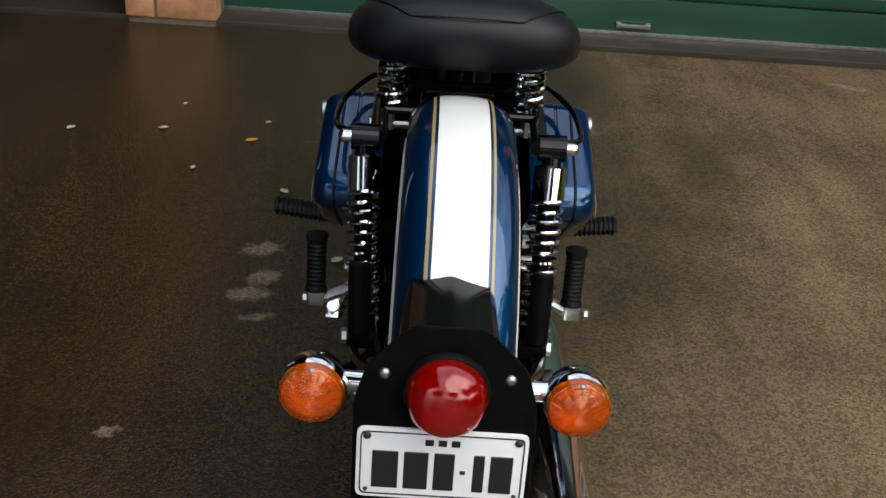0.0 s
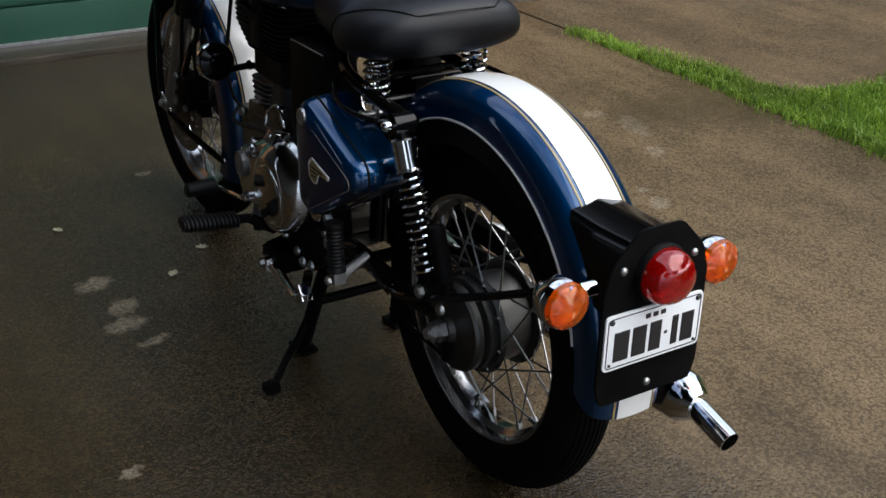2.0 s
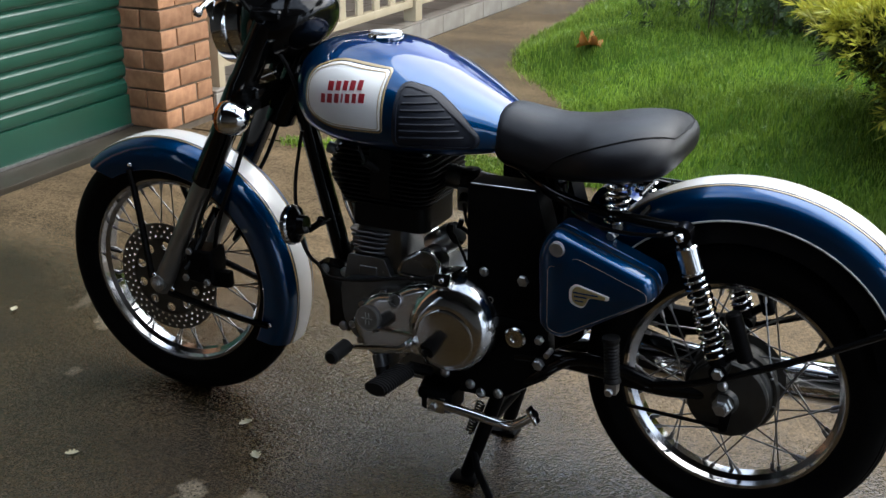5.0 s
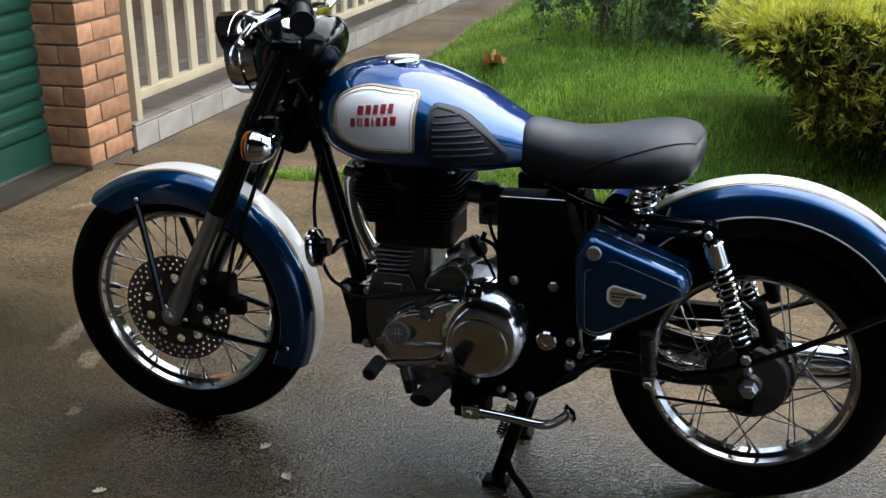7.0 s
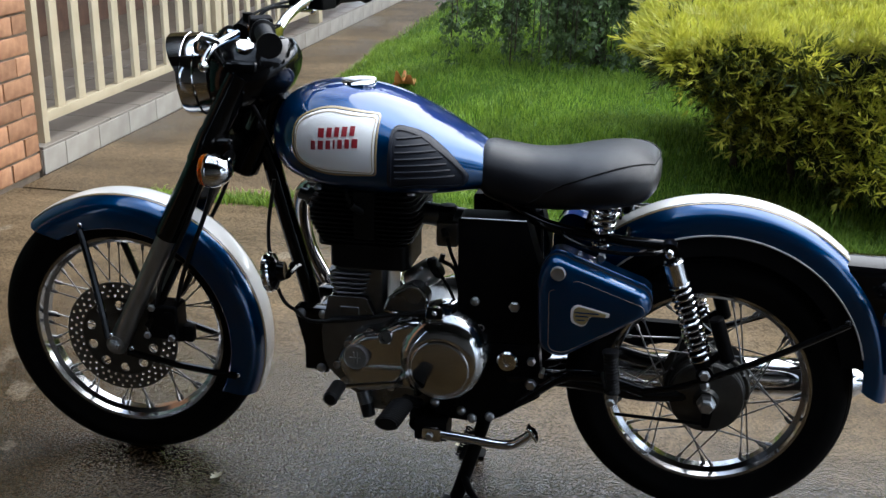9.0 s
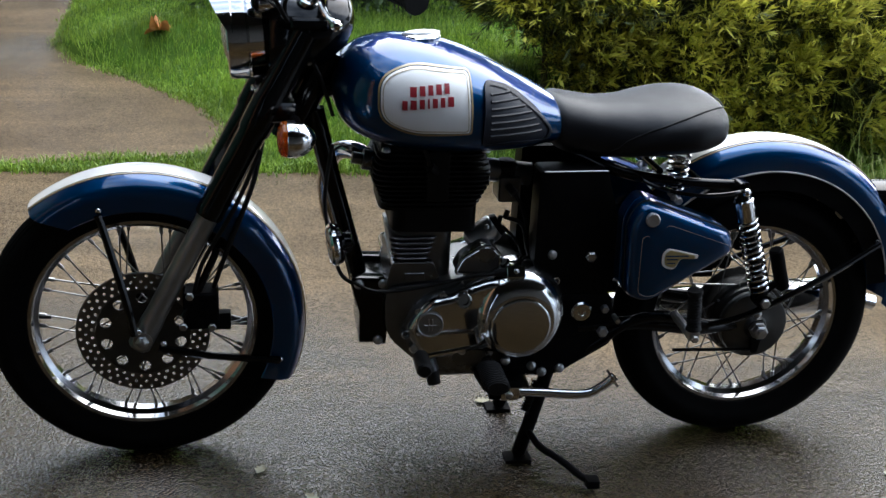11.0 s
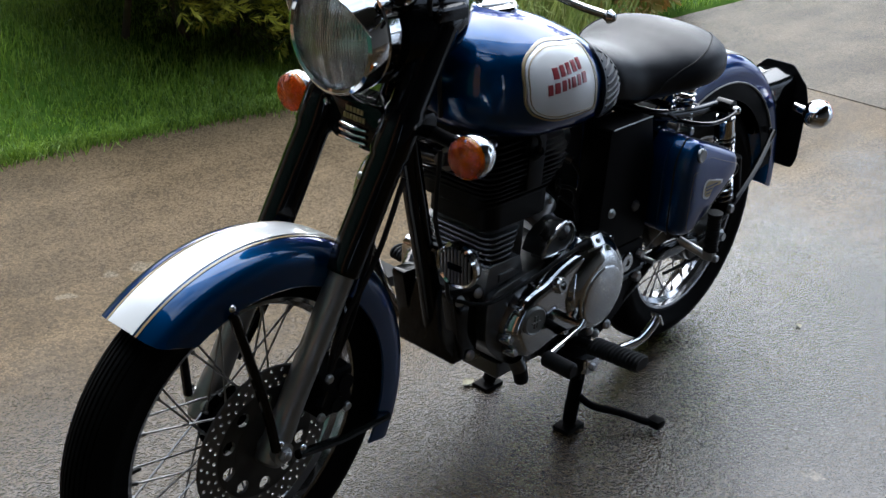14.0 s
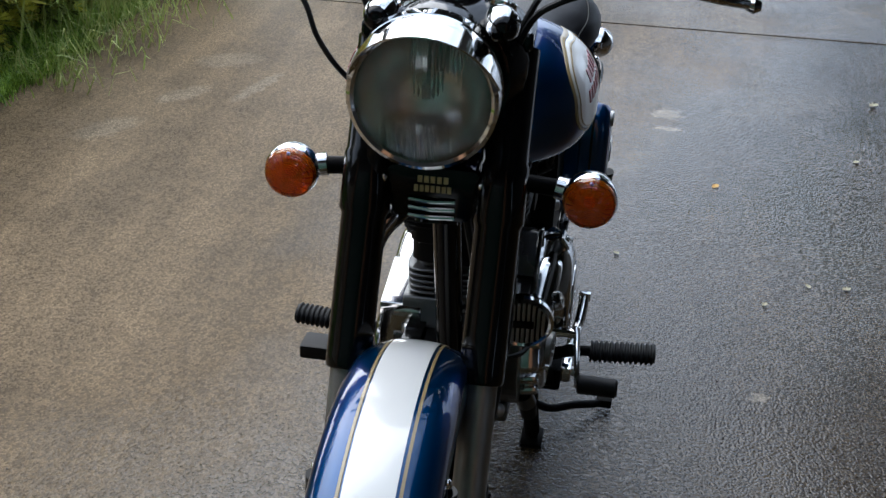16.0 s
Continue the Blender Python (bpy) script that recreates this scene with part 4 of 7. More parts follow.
rear_wheel = wheel("rear_wheel", REAR, 0.3145, 0.049, 0.2235, 0.031, 0.088, 0.040,
                   [(0, -0.05), (0.03, -0.05), (0.034, -0.046), (0.092, -0.044), (0.096, -0.034), (0.084, -0.03), (0.080, 0.03), (0.096, 0.034), (0.092, 0.044), (0.03, 0.05), (0, 0.05)],
                   still, DRUM, "spoked rear wheel with a chromed rim and drum brake", True)
part("valve", steer(rod(FRONT + V(0, 0.2305, 0.012), FRONT + V(0, 0.196, 0.010), 0.004, 8)), GRIP, front_wheel)
panel = part("brake_panel", turned([(0.0815, 0.0), (0.0820, 0.010), (0.0785, 0.016), (0.066, 0.0185), (0.050, 0.0190), (0.028, 0.024), (0.022, 0.033), (0, 0.033)], tuple(REAR + V(-0.070, 0, 0)), (-1, 0, 0), 48), DRUM, rear_wheel, "dull alloy brake panel", 30)
part("axle_nut", join(bolt(tuple(REAR + V(-0.104, 0, 0)), (-1, 0, 0), 0.021, 0.016), rod(REAR + V(-0.118, 0, 0), REAR + V(-0.138, 0, 0), 0.010, 14)), STEEL, rear_wheel, "large bright axle nut")
part("valve", rod(REAR + V(0, -0.212, 0.06), REAR + V(0, -0.178, 0.05), 0.004, 8), GRIP, rear_wheel)


def drilled(r0, r1, x0, x1, n, hole, offset=0.0, sides=8):
    """A ring of n cells between two radii, each with a round hole right through."""
    v, f = [], []
    for k in range(n):
        for x in (x0, x1):
            for q in range(sides):
                t = 2 * math.pi * q / sides
                sx, sy = math.cos(t), math.sin(t)
                m = max(abs(sx), abs(sy))
                for s, h in ((1 / m, False), (1, True)):
                    if h:
                        rr, aa = (r0 + r1) / 2 + hole * sx, 2 * math.pi * (k + 0.5 + offset) / n + hole * sy / ((r0 + r1) / 2)
                    else:
                        rr, aa = (r0 + r1) / 2 + (r1 - r0) / 2 * sx / m, 2 * math.pi * (k + 0.5 + offset + 0.5 * sy / m) / n
                    v.append((x, rr * math.cos(aa), rr * math.sin(aa)))
        b = k * 4 * sides
        for q in range(sides):
            a0, a1 = b + 2 * q, b + 2 * ((q + 1) % sides)
            c0, c1 = a0 + 2 * sides, a1 + 2 * sides
            f += [(a0, a1, a1 + 1, a0 + 1), (c0 + 1, c1 + 1, c1, c0), (a0 + 1, a1 + 1, c1 + 1, c0 + 1)]
    v, back = np.unique(np.round(np.array(v), 6), axis=0, return_inverse=True)
    back = back.ravel()
    return v, [tuple(int(back[i]) for i in q) for q in f]


disc_at = Matrix.Translation(FRONT)
for k in range(3):
    part("brake_disc" if k == 1 else "disc_band", steer(moved(drilled(0.100 + 0.0125 * k, 0.1125 + 0.0125 * k, -0.068, -0.064, 36, 0.0036, 0.5 * (k % 2)), disc_at)), DISC, front_wheel, "drilled steel brake disc")
part("disc_rim", steer(moved(lathe([(0.1375, -0.068), (0.140, -0.066), (0.1375, -0.064)], 72), disc_at)), DISC, front_wheel)
part("disc_carrier", steer(moved(join(drilled(0.062, 0.100, -0.069, -0.063, 10, 0.0125), lathe([(0.020, -0.070), (0.064, -0.0695), (0.064, -0.0625), (0.020, -0.060)], 40)), disc_at)), DRUM, front_wheel, "grey alloy disc carrier with round holes")
drum = part("brake_drum", moved(lathe([(0, -0.078), (0.030, -0.078), (0.034, -0.070), (0.072, -0.066), (0.083, -0.058), (0.085, -0.044), (0.085, -0.036)], 48), Matrix.Translation(REAR)), DRUM, rear_wheel, "dull cast brake drum")
part("axle_nut", join(rod(REAR + V(-0.07, 0, 0), REAR + V(-0.135, 0, 0), 0.010, 12), bolt(REAR + V(-0.118, 0, 0), (-1, 0, 0), 0.018, 0.014), rod(REAR + V(-0.075, 0, 0), REAR + V(-0.1, 0, 0), 0.02, 16)), STEEL, rear_wheel)


# ---- mudguards ----
def guard(at, crest, shoulder, edge, half, a0, a1, cut, x_from=None, x_to=None, lift=0.0, n=48, thick=0.0025):
    """A sheet bent round a wheel: a rounded crown with straight skirts; its ends are rounded by cut degrees at the skirts."""
    if x_from is None:
        sec = [(-half, edge), (-half, (edge + shoulder) / 2)]
        sec += [(half * math.copysign(abs(math.sin(p)) ** 0.8, p), shoulder + (crest - shoulder) * abs(math.cos(p)) ** 0.85) for p in np.radians(np.linspace(-90, 90, 19))]
        sec += [(half, (edge + shoulder) / 2), (half, edge)]
        sec = [(x, r, s) for (x, r), s in zip(sec, np.abs(np.linspace(-1, 1, len(sec))))]
    else:
        sec = []
        for x in np.linspace(x_from, x_to, 8):
            p = math.asin(min(1, (abs(x) / half) ** 1.25))
            sec.append((x, shoulder + (crest - shoulder) * math.cos(p) ** 0.85 + lift, 0.3 * abs(x) / half))
    rows = []
    for t in np.linspace(0, 1, n):
        ring = []
        for layer in (0, 1):
            for x, r, s in (sec if layer == 0 else sec[::-1]):
                k = s ** 4
                a = radians(a0 + cut[0] * k + (a1 - cut[1] * k - a0 - cut[0] * k) * t)
                rr, xx = (r, x) if layer == 0 else (r - thick, x * (1 - thick / half))
                ring.append((xx, at[1] + rr * math.cos(a), at[2] + rr * math.sin(a)))
        rows.append(ring)
    return loft(rows)


FG = dict(at=V(0, 1.385, 0.326), crest=0.350, shoulder=0.308, edge=0.277, half=0.074, a0=51, a1=203, cut=(9, -3))
front_guard = part("front_mudguard", steer(guard(**FG)), BLUE, bike, "deep blue front mudguard with a silver-white stripe", 30)
part("stripe", steer(guard(**FG, x_from=-0.029, x_to=0.029, lift=0.0012)), WHITE, front_guard, "silver-white centre stripe", 30)
for x in (-0.0365, 0.0315):
    part("pinstripe", steer(guard(**FG, x_from=x, x_to=x + 0.0036, lift=0.0012)), GOLD, front_guard)
RG = dict(at=V(0, 0.0015, 0.366), crest=0.380, shoulder=0.338, edge=0.318, half=0.0715, a0=44, a1=186, cut=(0, 4))
rear_guard = part("rear_mudguard", guard(**RG), BLUE, bike, "deep blue rear mudguard with a silver-white stripe", 30)
part("stripe", guard(**RG, x_from=-0.031, x_to=0.034, lift=0.0012), WHITE, rear_guard, "silver-white centre stripe", 30)
for x in (-0.0390, 0.0375):
    part("pinstripe", guard(**RG, x_from=x, x_to=x + 0.0036, lift=0.0012), GOLD, rear_guard)
for s in (-1, 1):
    arc = lambda x, r, a0, a1, n=40: [(s * x, 0.0015 + r * math.cos(radians(a)), 0.366 + r * math.sin(radians(a))) for a in np.linspace(a0, a1, n)]
    # the pale colour stands for sky caught on the rolled edge
    part("rolled_edge", tube(arc(0.0732, 0.3165, 46, 168), 0.0021, 8), EDGE_HIGHLIGHT, rear_guard, "rolled mudguard edge with its sky highlight painted pale")
    rows = [arc(x, r, 30, 172) for x, r in ((0.0700, 0.324), (0.0700, 0.272), (0.0680, 0.272), (0.0680, 0.324))]
    part("gap_ring", loft(np.array(rows).transpose(1, 0, 2)), SATIN, rear_guard, "black ring closing the gap between mudguard and tyre")


def curve_table(rows):
    p = smooth_path(rows, 10)
    order = np.argsort(p[:, 0])
    return p[order]


# ---- fuel tank: rows of y, half width, top, bottom ----
TANK = curve_table([(0.440, 0.045, 0.800, 0.762), (0.475, 0.070, 0.816, 0.750), (0.53, 0.106, 0.848, 0.743), (0.60, 0.150, 0.885, 0.736), (0.68, 0.179, 0.924, 0.733), (0.76, 0.189, 0.950, 0.733),
                    (0.84, 0.184, 0.959, 0.738), (0.90, 0.167, 0.953, 0.752), (0.942, 0.134, 0.937, 0.768), (0.969, 0.095, 0.911, 0.793), (0.985, 0.045, 0.880, 0.830)])


def tank_at(y):
    return [np.interp(y, TANK[:, 0], TANK[:, k]) for k in (1, 2, 3)]


def tank_x(y, z):
    w, top, bot = tank_at(y)
    mid = bot + 0.42 * (top - bot)
    h = top - mid if z > mid else mid - bot
    e = 2.3 if z > mid else 2.8
    return w * max(0.0, 1 - min(1, abs(z - mid) / h) ** e) ** (1 / e)


def tank_ring(y, n=112):
    w, top, bot = tank_at(y)
    mid, ring = bot + 0.42 * (top - bot), []
    for a in np.linspace(0, 2 * math.pi, n, endpoint=False):
        c, s = math.cos(a), math.sin(a)
        e = 2.3 if s > 0 else 2.8
        h = top - mid if s > 0 else mid - bot
        ring.append((w * math.copysign(abs(c) ** (2 / e), c), y, mid + h * math.copysign(abs(s) ** (2 / e), s)))
    return ring


tank = part("fuel_tank", loft([tank_ring(y) for y in np.linspace(0.440, 0.985, 100)]), BLUE, bike, "deep blue teardrop fuel tank", 60)


def resampled(outline, step=0.006):
    o = np.asarray(outline, float)
    out = []
    for a, b in zip(o, np.roll(o, -1, 0)):
        n = max(1, int(np.linalg.norm(b - a) / step))
        out += [a + (b - a) * t for t in np.linspace(0, 1, n, endpoint=False)]
    return np.array(out)


def on_tank(outline, side, lift, rings=6):
    """A closed (y, z) outline laid on the tank's side as a thin sheet."""
    o = resampled(outline)
    c = o.mean(0)
    v, f, k = [], [], len(o)
    for i in range(rings + 1):
        for y, z in c + (o - c) * (1 - i / rings * 0.999):
            v.append((side * (tank_x(y, z) + lift), y, z))
    for y, z in o:
        v.append((side * (tank_x(y, z) - 0.004), y, z))
    f = grid_faces(rings + 1, k, False, True)
    f += [((rings + 1) * k + j, (rings + 1) * k + (j + 1) % k, (j + 1) % k, j) for j in range(k)]
    return np.array(v), f


def ring_on_tank(outline, grow0, grow1, side, lift):
    o = resampled(outline)
    c, v = o.mean(0), []
    d = o - c
    d /= np.linalg.norm(d, axis=1)[:, None]
    for g, up in ((grow0, -0.003), (grow0, lift), (grow1, lift), (grow1, -0.003)):
        for y, z in o + d * g:
            v.append((side * (tank_x(y, z) + up), y, z))
    return np.array(v), grid_faces(4, len(o), False, True)


BADGE = rounded([(0.720, 0.801), (0.838, 0.799), (0.898, 0.824), (0.898, 0.902), (0.838, 0.927), (0.722, 0.914)], [0.008, 0.06, 0.06, 0.06, 0.06, 0.010], 10)
PAD = rounded([(0.693, 0.770), (0.690, 0.900), (0.628, 0.882), (0.570, 0.838), (0.532, 0.790), (0.540, 0.768)], [0.012, 0.018, 0.05, 0.05, 0.02, 0.012], 8)
for side in (-1, 1):
    panel = part("badge_panel", on_tank(BADGE, side, 0.0025), WHITE, tank, "silver-white badge panel with gold lining", 60)
    part("lining", ring_on_tank(BADGE, 0.002, 0.0055, side, 0.0022), GOLD, tank, "", 60)
    part("lining", ring_on_tank(BADGE, -0.005, -0.0035, side, 0.0036), GOLD, tank, "", 60)
    pad = part("knee_pad", on_tank(PAD, side, 0.005), NAVY, tank, "dark navy ribbed rubber knee pad", 60)
    part("pad_rim", ring_on_tank(PAD, -0.008, 0.0, side, 0.0085), NAVY, tank, "", 60)
    for k in range(7):
        z = 0.792 + 0.0135 * k
        y0, y1 = 0.678, np.interp(z, (0.79, 0.835, 0.875), (0.560, 0.588, 0.634))
        row = [(side * (tank_x(y, z) + 0.0045), y, z) for y in np.linspace(y0, y1, 10)]
        part("rib", tube(row, 0.0035, 6), NAVY, tank)
    # badge strokes as plain bars in two rows
    for row, (z0, h, y0, widths) in enumerate(((0.872, 0.018, 0.842, (13, 11, 10, 11, 10)), (0.846, 0.018, 0.857, (10, 12, 10, 4, 10, 9, 12)))):
        y = y0
        for wd in widths:
            w = wd / 1000
            slope = -0.10
            zz = z0 + (y - y0) * -slope * -1
            o = [(y, zz), (y - w, zz), (y - w, zz + h), (y, zz + h)]
            part("badge_bar", on_tank(o, side, 0.0038, 2), RED_INK, tank)
            y -= w + 0.0058
CAP_AT = pose(-0.006, 0.800, 0.954, -4, 0, 0)
cap = part("filler_cap", moved(turned([(0.038, -0.004), (0.040, 0.004), (0.037, 0.008), (0.028, 0.010), (0, 0.010)], (0, 0, 0), (0, 0, 1), 36), CAP_AT), CHROME, tank, "chrome filler cap")
leaf_half = [(0.020 * math.sin(math.pi * t) ** 0.8, -0.040 + 0.080 * t) for t in np.linspace(0, 1, 15)]
LEAF = leaf_half + [(-x, y) for x, y in leaf_half[-2:0:-1]]
part("cap_latch", moved(loft([[(x * k, y * k, z) for x, y in LEAF] for z, k in ((0.006, 1.0), (0.0115, 1.0), (0.0135, 0.93), (0.0150, 0.75), (0.0158, 0.4), (0.0160, 0.02))]), CAP_AT), PALE_CHROME, tank, "pale leaf-shaped cap latch", 60)

# ---- saddle: rows of y, half width, top, bottom ----
SEAT = curve_table([(0.136, 0.050, 0.812, 0.792), (0.144, 0.105, 0.829, 0.772), (0.164, 0.142, 0.843, 0.752), (0.200, 0.163, 0.849, 0.740), (0.245, 0.170, 0.847, 0.732), (0.295, 0.160, 0.839, 0.726), (0.345, 0.134, 0.832, 0.716),
                    (0.405, 0.112, 0.830, 0.712), (0.460, 0.104, 0.837, 0.716), (0.502, 0.096, 0.843, 0.728), (0.520, 0.078, 0.838, 0.748)])


def seat_ring(y, n=40, grow=0.0):
    w, top, bot = [np.interp(y, SEAT[:, 0], SEAT[:, k]) for k in (1, 2, 3)]
    mid, ring = bot + 0.40 * (top - bot), []
    for a in np.linspace(0, 2 * math.pi, n, endpoint=False):
        c, s = math.cos(a), math.sin(a)
        e = 2.35 if s > 0 else 2.9
        h = top - mid if s > 0 else mid - bot
        ring.append(((w + grow) * math.copysign(abs(c) ** (2 / e), c), y, mid + (h + grow) * math.copysign(abs(s) ** (2 / e), s)))
    return ring


seat = part("saddle", loft([seat_ring(y) for y in np.linspace(0.136, 0.520, 50)]), VINYL, bike, "black vinyl sprung solo saddle with a stitched seam", 60)


def plate(outline, z0, z1, bevel=0.001, segs=1):
    """An (x, y) outline pulled from z0 to z1."""
    v, f = prism(outline, z0, z1, bevel, segs)
    return np.stack([v[:, 1], v[:, 2], v[:, 0]], 1), f


def upright(outline, y0, y1, bevel=0.002, segs=2):
    """An (x, z) outline pulled from y0 to y1."""
    v, f = prism(outline, y0, y1, bevel, segs)
    return np.stack([v[:, 1], v[:, 0], v[:, 2]], 1), f


def coil(a, b, radius, wire, turns, n=7, per=18):
    m = np.array(aligned(a, V(*b) - V(*a)))
    length = np.linalg.norm(V(*b) - V(*a))
    t = np.linspace(0, 1, int(turns * per))
    w = 2 * math.pi * turns * t
    p = np.stack([t * length, radius * np.cos(w), radius * np.sin(w)], 1)
    return tube(p @ m[:3, :3].T + m[:3, 3], wire, n)


# ---- front fork and yokes ----
def fork_at(z, side):
    return V(side * 0.087, 1.385 + (0.322 - z) * 0.519, z)


fork = part("front_fork", steer(join(box((-0.115, 1.062, 0.800), (0.115, 1.125, 0.842), 0.012, 3), rod((0, 1.085, 0.74), (0, 1.00, 0.92), 0.030, 20),
            box((-0.110, 1.000, 0.985), (0.110, 1.075, 1.010), 0.010, 3))), BLACK, bike, "black telescopic front fork with satin alloy sliders")
for s in (-1, 1):
    top, low, mid = fork_at(0.885, s), fork_at(0.588, s), fork_at(0.80, s)
    cover = part("fork_cover", steer(tube([fork_at(z, s) for z in (0.597, 0.600, 0.612, 0.775, 0.78, 0.845, 0.85, 0.98)], [0.0275, 0.0298, 0.0298, 0.0298, 0.0335, 0.0335, 0.031, 0.031], 24)), BLACK, fork, "gloss black fork cover")
    part("slider", steer(join(tube([fork_at(z, s) for z in (0.300, 0.305, 0.36, 0.38, 0.60)], [0.020, 0.0245, 0.0245, 0.0225, 0.0225], 20),
                              moved(box((-0.012, -0.020, -0.032), (0.012, 0.020, 0.032), 0.006, 2), Matrix.Translation(fork_at(0.335, s)) @ pose(0, 0, 0, 27, 0, 0)))), FORK_ALLOY, fork, "satin alloy fork slider")
    part("axle_clamp", steer(join(rod((s * 0.06, 1.385, 0.326), (s * 0.114, 1.385, 0.326), 0.020, 18), bolt((s * 0.112, 1.385, 0.326), (s, 0, 0), 0.014, 0.010), dome((s * 0.122, 1.385, 0.326), (s, 0, 0), 0.009, 0.005))), STEEL, fork)
    part("yoke_bolt", steer(join(bolt((s * 0.066, 1.128, 0.825), (0, 1, 0.1), 0.0105, 0.016), dome((s * 0.066, 1.143, 0.827), (0, 1, 0.1), 0.0085, 0.006))), CHROME, fork)
    # mudguard stays
    part("stay", steer(join(tube(smooth_path([(s * 0.079, 1.462, 0.598), (s * 0.083, 1.450, 0.556), (s * 0.104, 1.415, 0.42), (s * 0.112, 1.400, 0.340)], 4), 0.0085, 8))), BLACK, front_guard)
    part("stay", steer(join(tube(smooth_path([(s * 0.070, 1.225, 0.53), (s * 0.085, 1.235, 0.50), (s * 0.100, 1.285, 0.40), (s * 0.104, 1.300, 0.375)], 4), 0.0085, 8))), BLACK, front_guard)
    part("stay", steer(join(tube([(s * 0.112, 1.352, 0.308), (s * 0.104, 1.245, 0.282), (s * 0.080, 1.097, 0.251)], 0.0085, 8))), BLACK, front_guard)
    for x, y, z in ((0.0755, 1.461, 0.607), (0.0755, 1.096, 0.251), (0.112, 1.392, 0.348), (0.112, 1.342, 0.318)):
        part("bolt", steer(dome((s * x, y, z), (s, 0, 0), 0.0067, 0.005)), CHROME, front_guard)
    part("gaiter_rod", steer(tube(smooth_path([(s * 0.112, 1.135, 0.745), (s * 0.113, 1.19, 0.62), (s * 0.100, 1.255, 0.50), (s * 0.098, 1.275, 0.43)], 4), 0.005, 8)), GRIP, fork)
caliper = part("brake_caliper", steer(join(box((-0.108, 1.225, 0.345), (-0.045, 1.300, 0.430), 0.012, 3), rod((-0.112, 1.245, 0.40), (-0.104, 1.245, 0.40), 0.017, 16), rod((-0.112, 1.262, 0.365), (-0.104, 1.262, 0.365), 0.015, 16),
               box((-0.080, 1.20, 0.33), (-0.055, 1.25, 0.37), 0.006))), SATIN, fork, "black brake caliper")
for y, z in ((1.285, 0.425), (1.240, 0.352), (1.300, 0.355)):
    part("bolt", steer(bolt((-0.108, y, z), (-1, 0, 0), 0.009, 0.007)), STEEL, fork)
part("brake_hose", steer(tube(smooth_path([(-0.075, 1.235, 0.43), (-0.085, 1.205, 0.52), (-0.070, 1.150, 0.66), (-0.04, 1.12, 0.79)], 6), 0.0055, 8)), GRIP, fork)
# ribbed badge plate between the fork covers
part("badge_plate", steer(moved(upright(rounded([(-0.052, 0.772), (0.052, 0.772), (0.062, 0.845), (-0.062, 0.845)], 0.014), 1.106, 1.140, 0.005), Matrix.Identity(4))), BLACK, fork)
for k in range(3):
    part("rib", steer(tube([(-0.030, 1.1415, 0.778 + 0.0115 * k), (0, 1.1445, 0.777 + 0.0115 * k), (0.030, 1.1415, 0.778 + 0.0115 * k)], 0.0030, 8)), CHROME, fork)
for z, n, w in ((0.829, 5, 0.042), (0.816, 7, 0.050)):
    for k in range(n):
        x = w * ((k + 0.5) / n - 0.5)
        part("badge_bar", steer(box((x - w / n * 0.36, 1.139, z - 0.0045), (x + w / n * 0.36, 1.1418, z + 0.0045), 0.0004, 1)), BADGE_GOLD, fork)

# ---- headlamp ----
LAMP = STEERED @ pose(0.010, 1.185, 0.956, -4, 0, 0) @ Matrix.Rotation(radians(90), 4, "Z") @ Matrix.Scale(0.965, 4)  # x of the lathe points ahead
lamp_shape = lambda s: moved(s, LAMP)
headlamp = part("headlamp", lamp_shape(lathe([(0.090, -0.060), (0.092, -0.085), (0.088, -0.125), (0.072, -0.165), (0.045, -0.190), (0, -0.200)], 48)), BLACK, bike, "round headlamp in a black casing with chrome rim and peak")
part("rim", lamp_shape(lathe([(0.089, -0.062), (0.093, -0.062), (0.0945, -0.045), (0.0965, -0.034), (0.0935, -0.031), (0.0965, -0.028), (0.0975, 0.000), (0.0955, 0.010), (0.090, 0.013), (0.086, 0.010), (0.085, 0.0)], 64)), CHROME, headlamp, "wide chrome headlamp rim")
part("reflector", lamp_shape(lathe([(0.086, 0.000), (0.080, -0.020), (0.062, -0.045), (0.035, -0.062), (0.012, -0.068), (0, -0.068)], 48)), REFLECTOR, headlamp)
part("bulb", lamp_shape(join(rod((-0.066, 0, 0), (-0.030, 0, 0), 0.008, 12), lathe([(0.013, -0.03), (0.012, -0.02), (0.006, -0.014), (0, -0.013)], 16))), STEEL, headlamp)


def lens_sheet(r, bulge, x, ribs, n=40):
    """A bulged round glass whose back is moulded in upright flutes."""
    v, f, rows = [], [], 14
    for layer in (0, 1):
        for i in range(rows + 1):
            rr = r * i / rows
            for j in range(n * 2):
                a = math.pi * j / n
                u, w = rr * math.cos(a), rr * math.sin(a)
                d = bulge * (1 - (rr / r) ** 2)
                if layer:
                    d -= 0.0035 - 0.0011 * math.sin(u * ribs) * (1 if abs(w) > 0.02 or abs(u) > 0.045 else 0.25)
                v.append((x + d, u, w))
    k = 2 * n
    f = grid_faces(rows + 1, k, False, True)
    off = (rows + 1) * k
    f += [tuple(off + i for i in q[::-1]) for q in f]
    f += [(rows * k + j, rows * k + (j + 1) % k, off + rows * k + (j + 1) % k, off + rows * k + j) for j in range(k)]
    return np.array(v), f


glass = part("lens", lamp_shape(lens_sheet(0.0865, 0.020, 0.004, 260.0, 64)), FLUTED, headlamp, "fluted clear headlamp glass", 60)
glass.visible_shadow = False


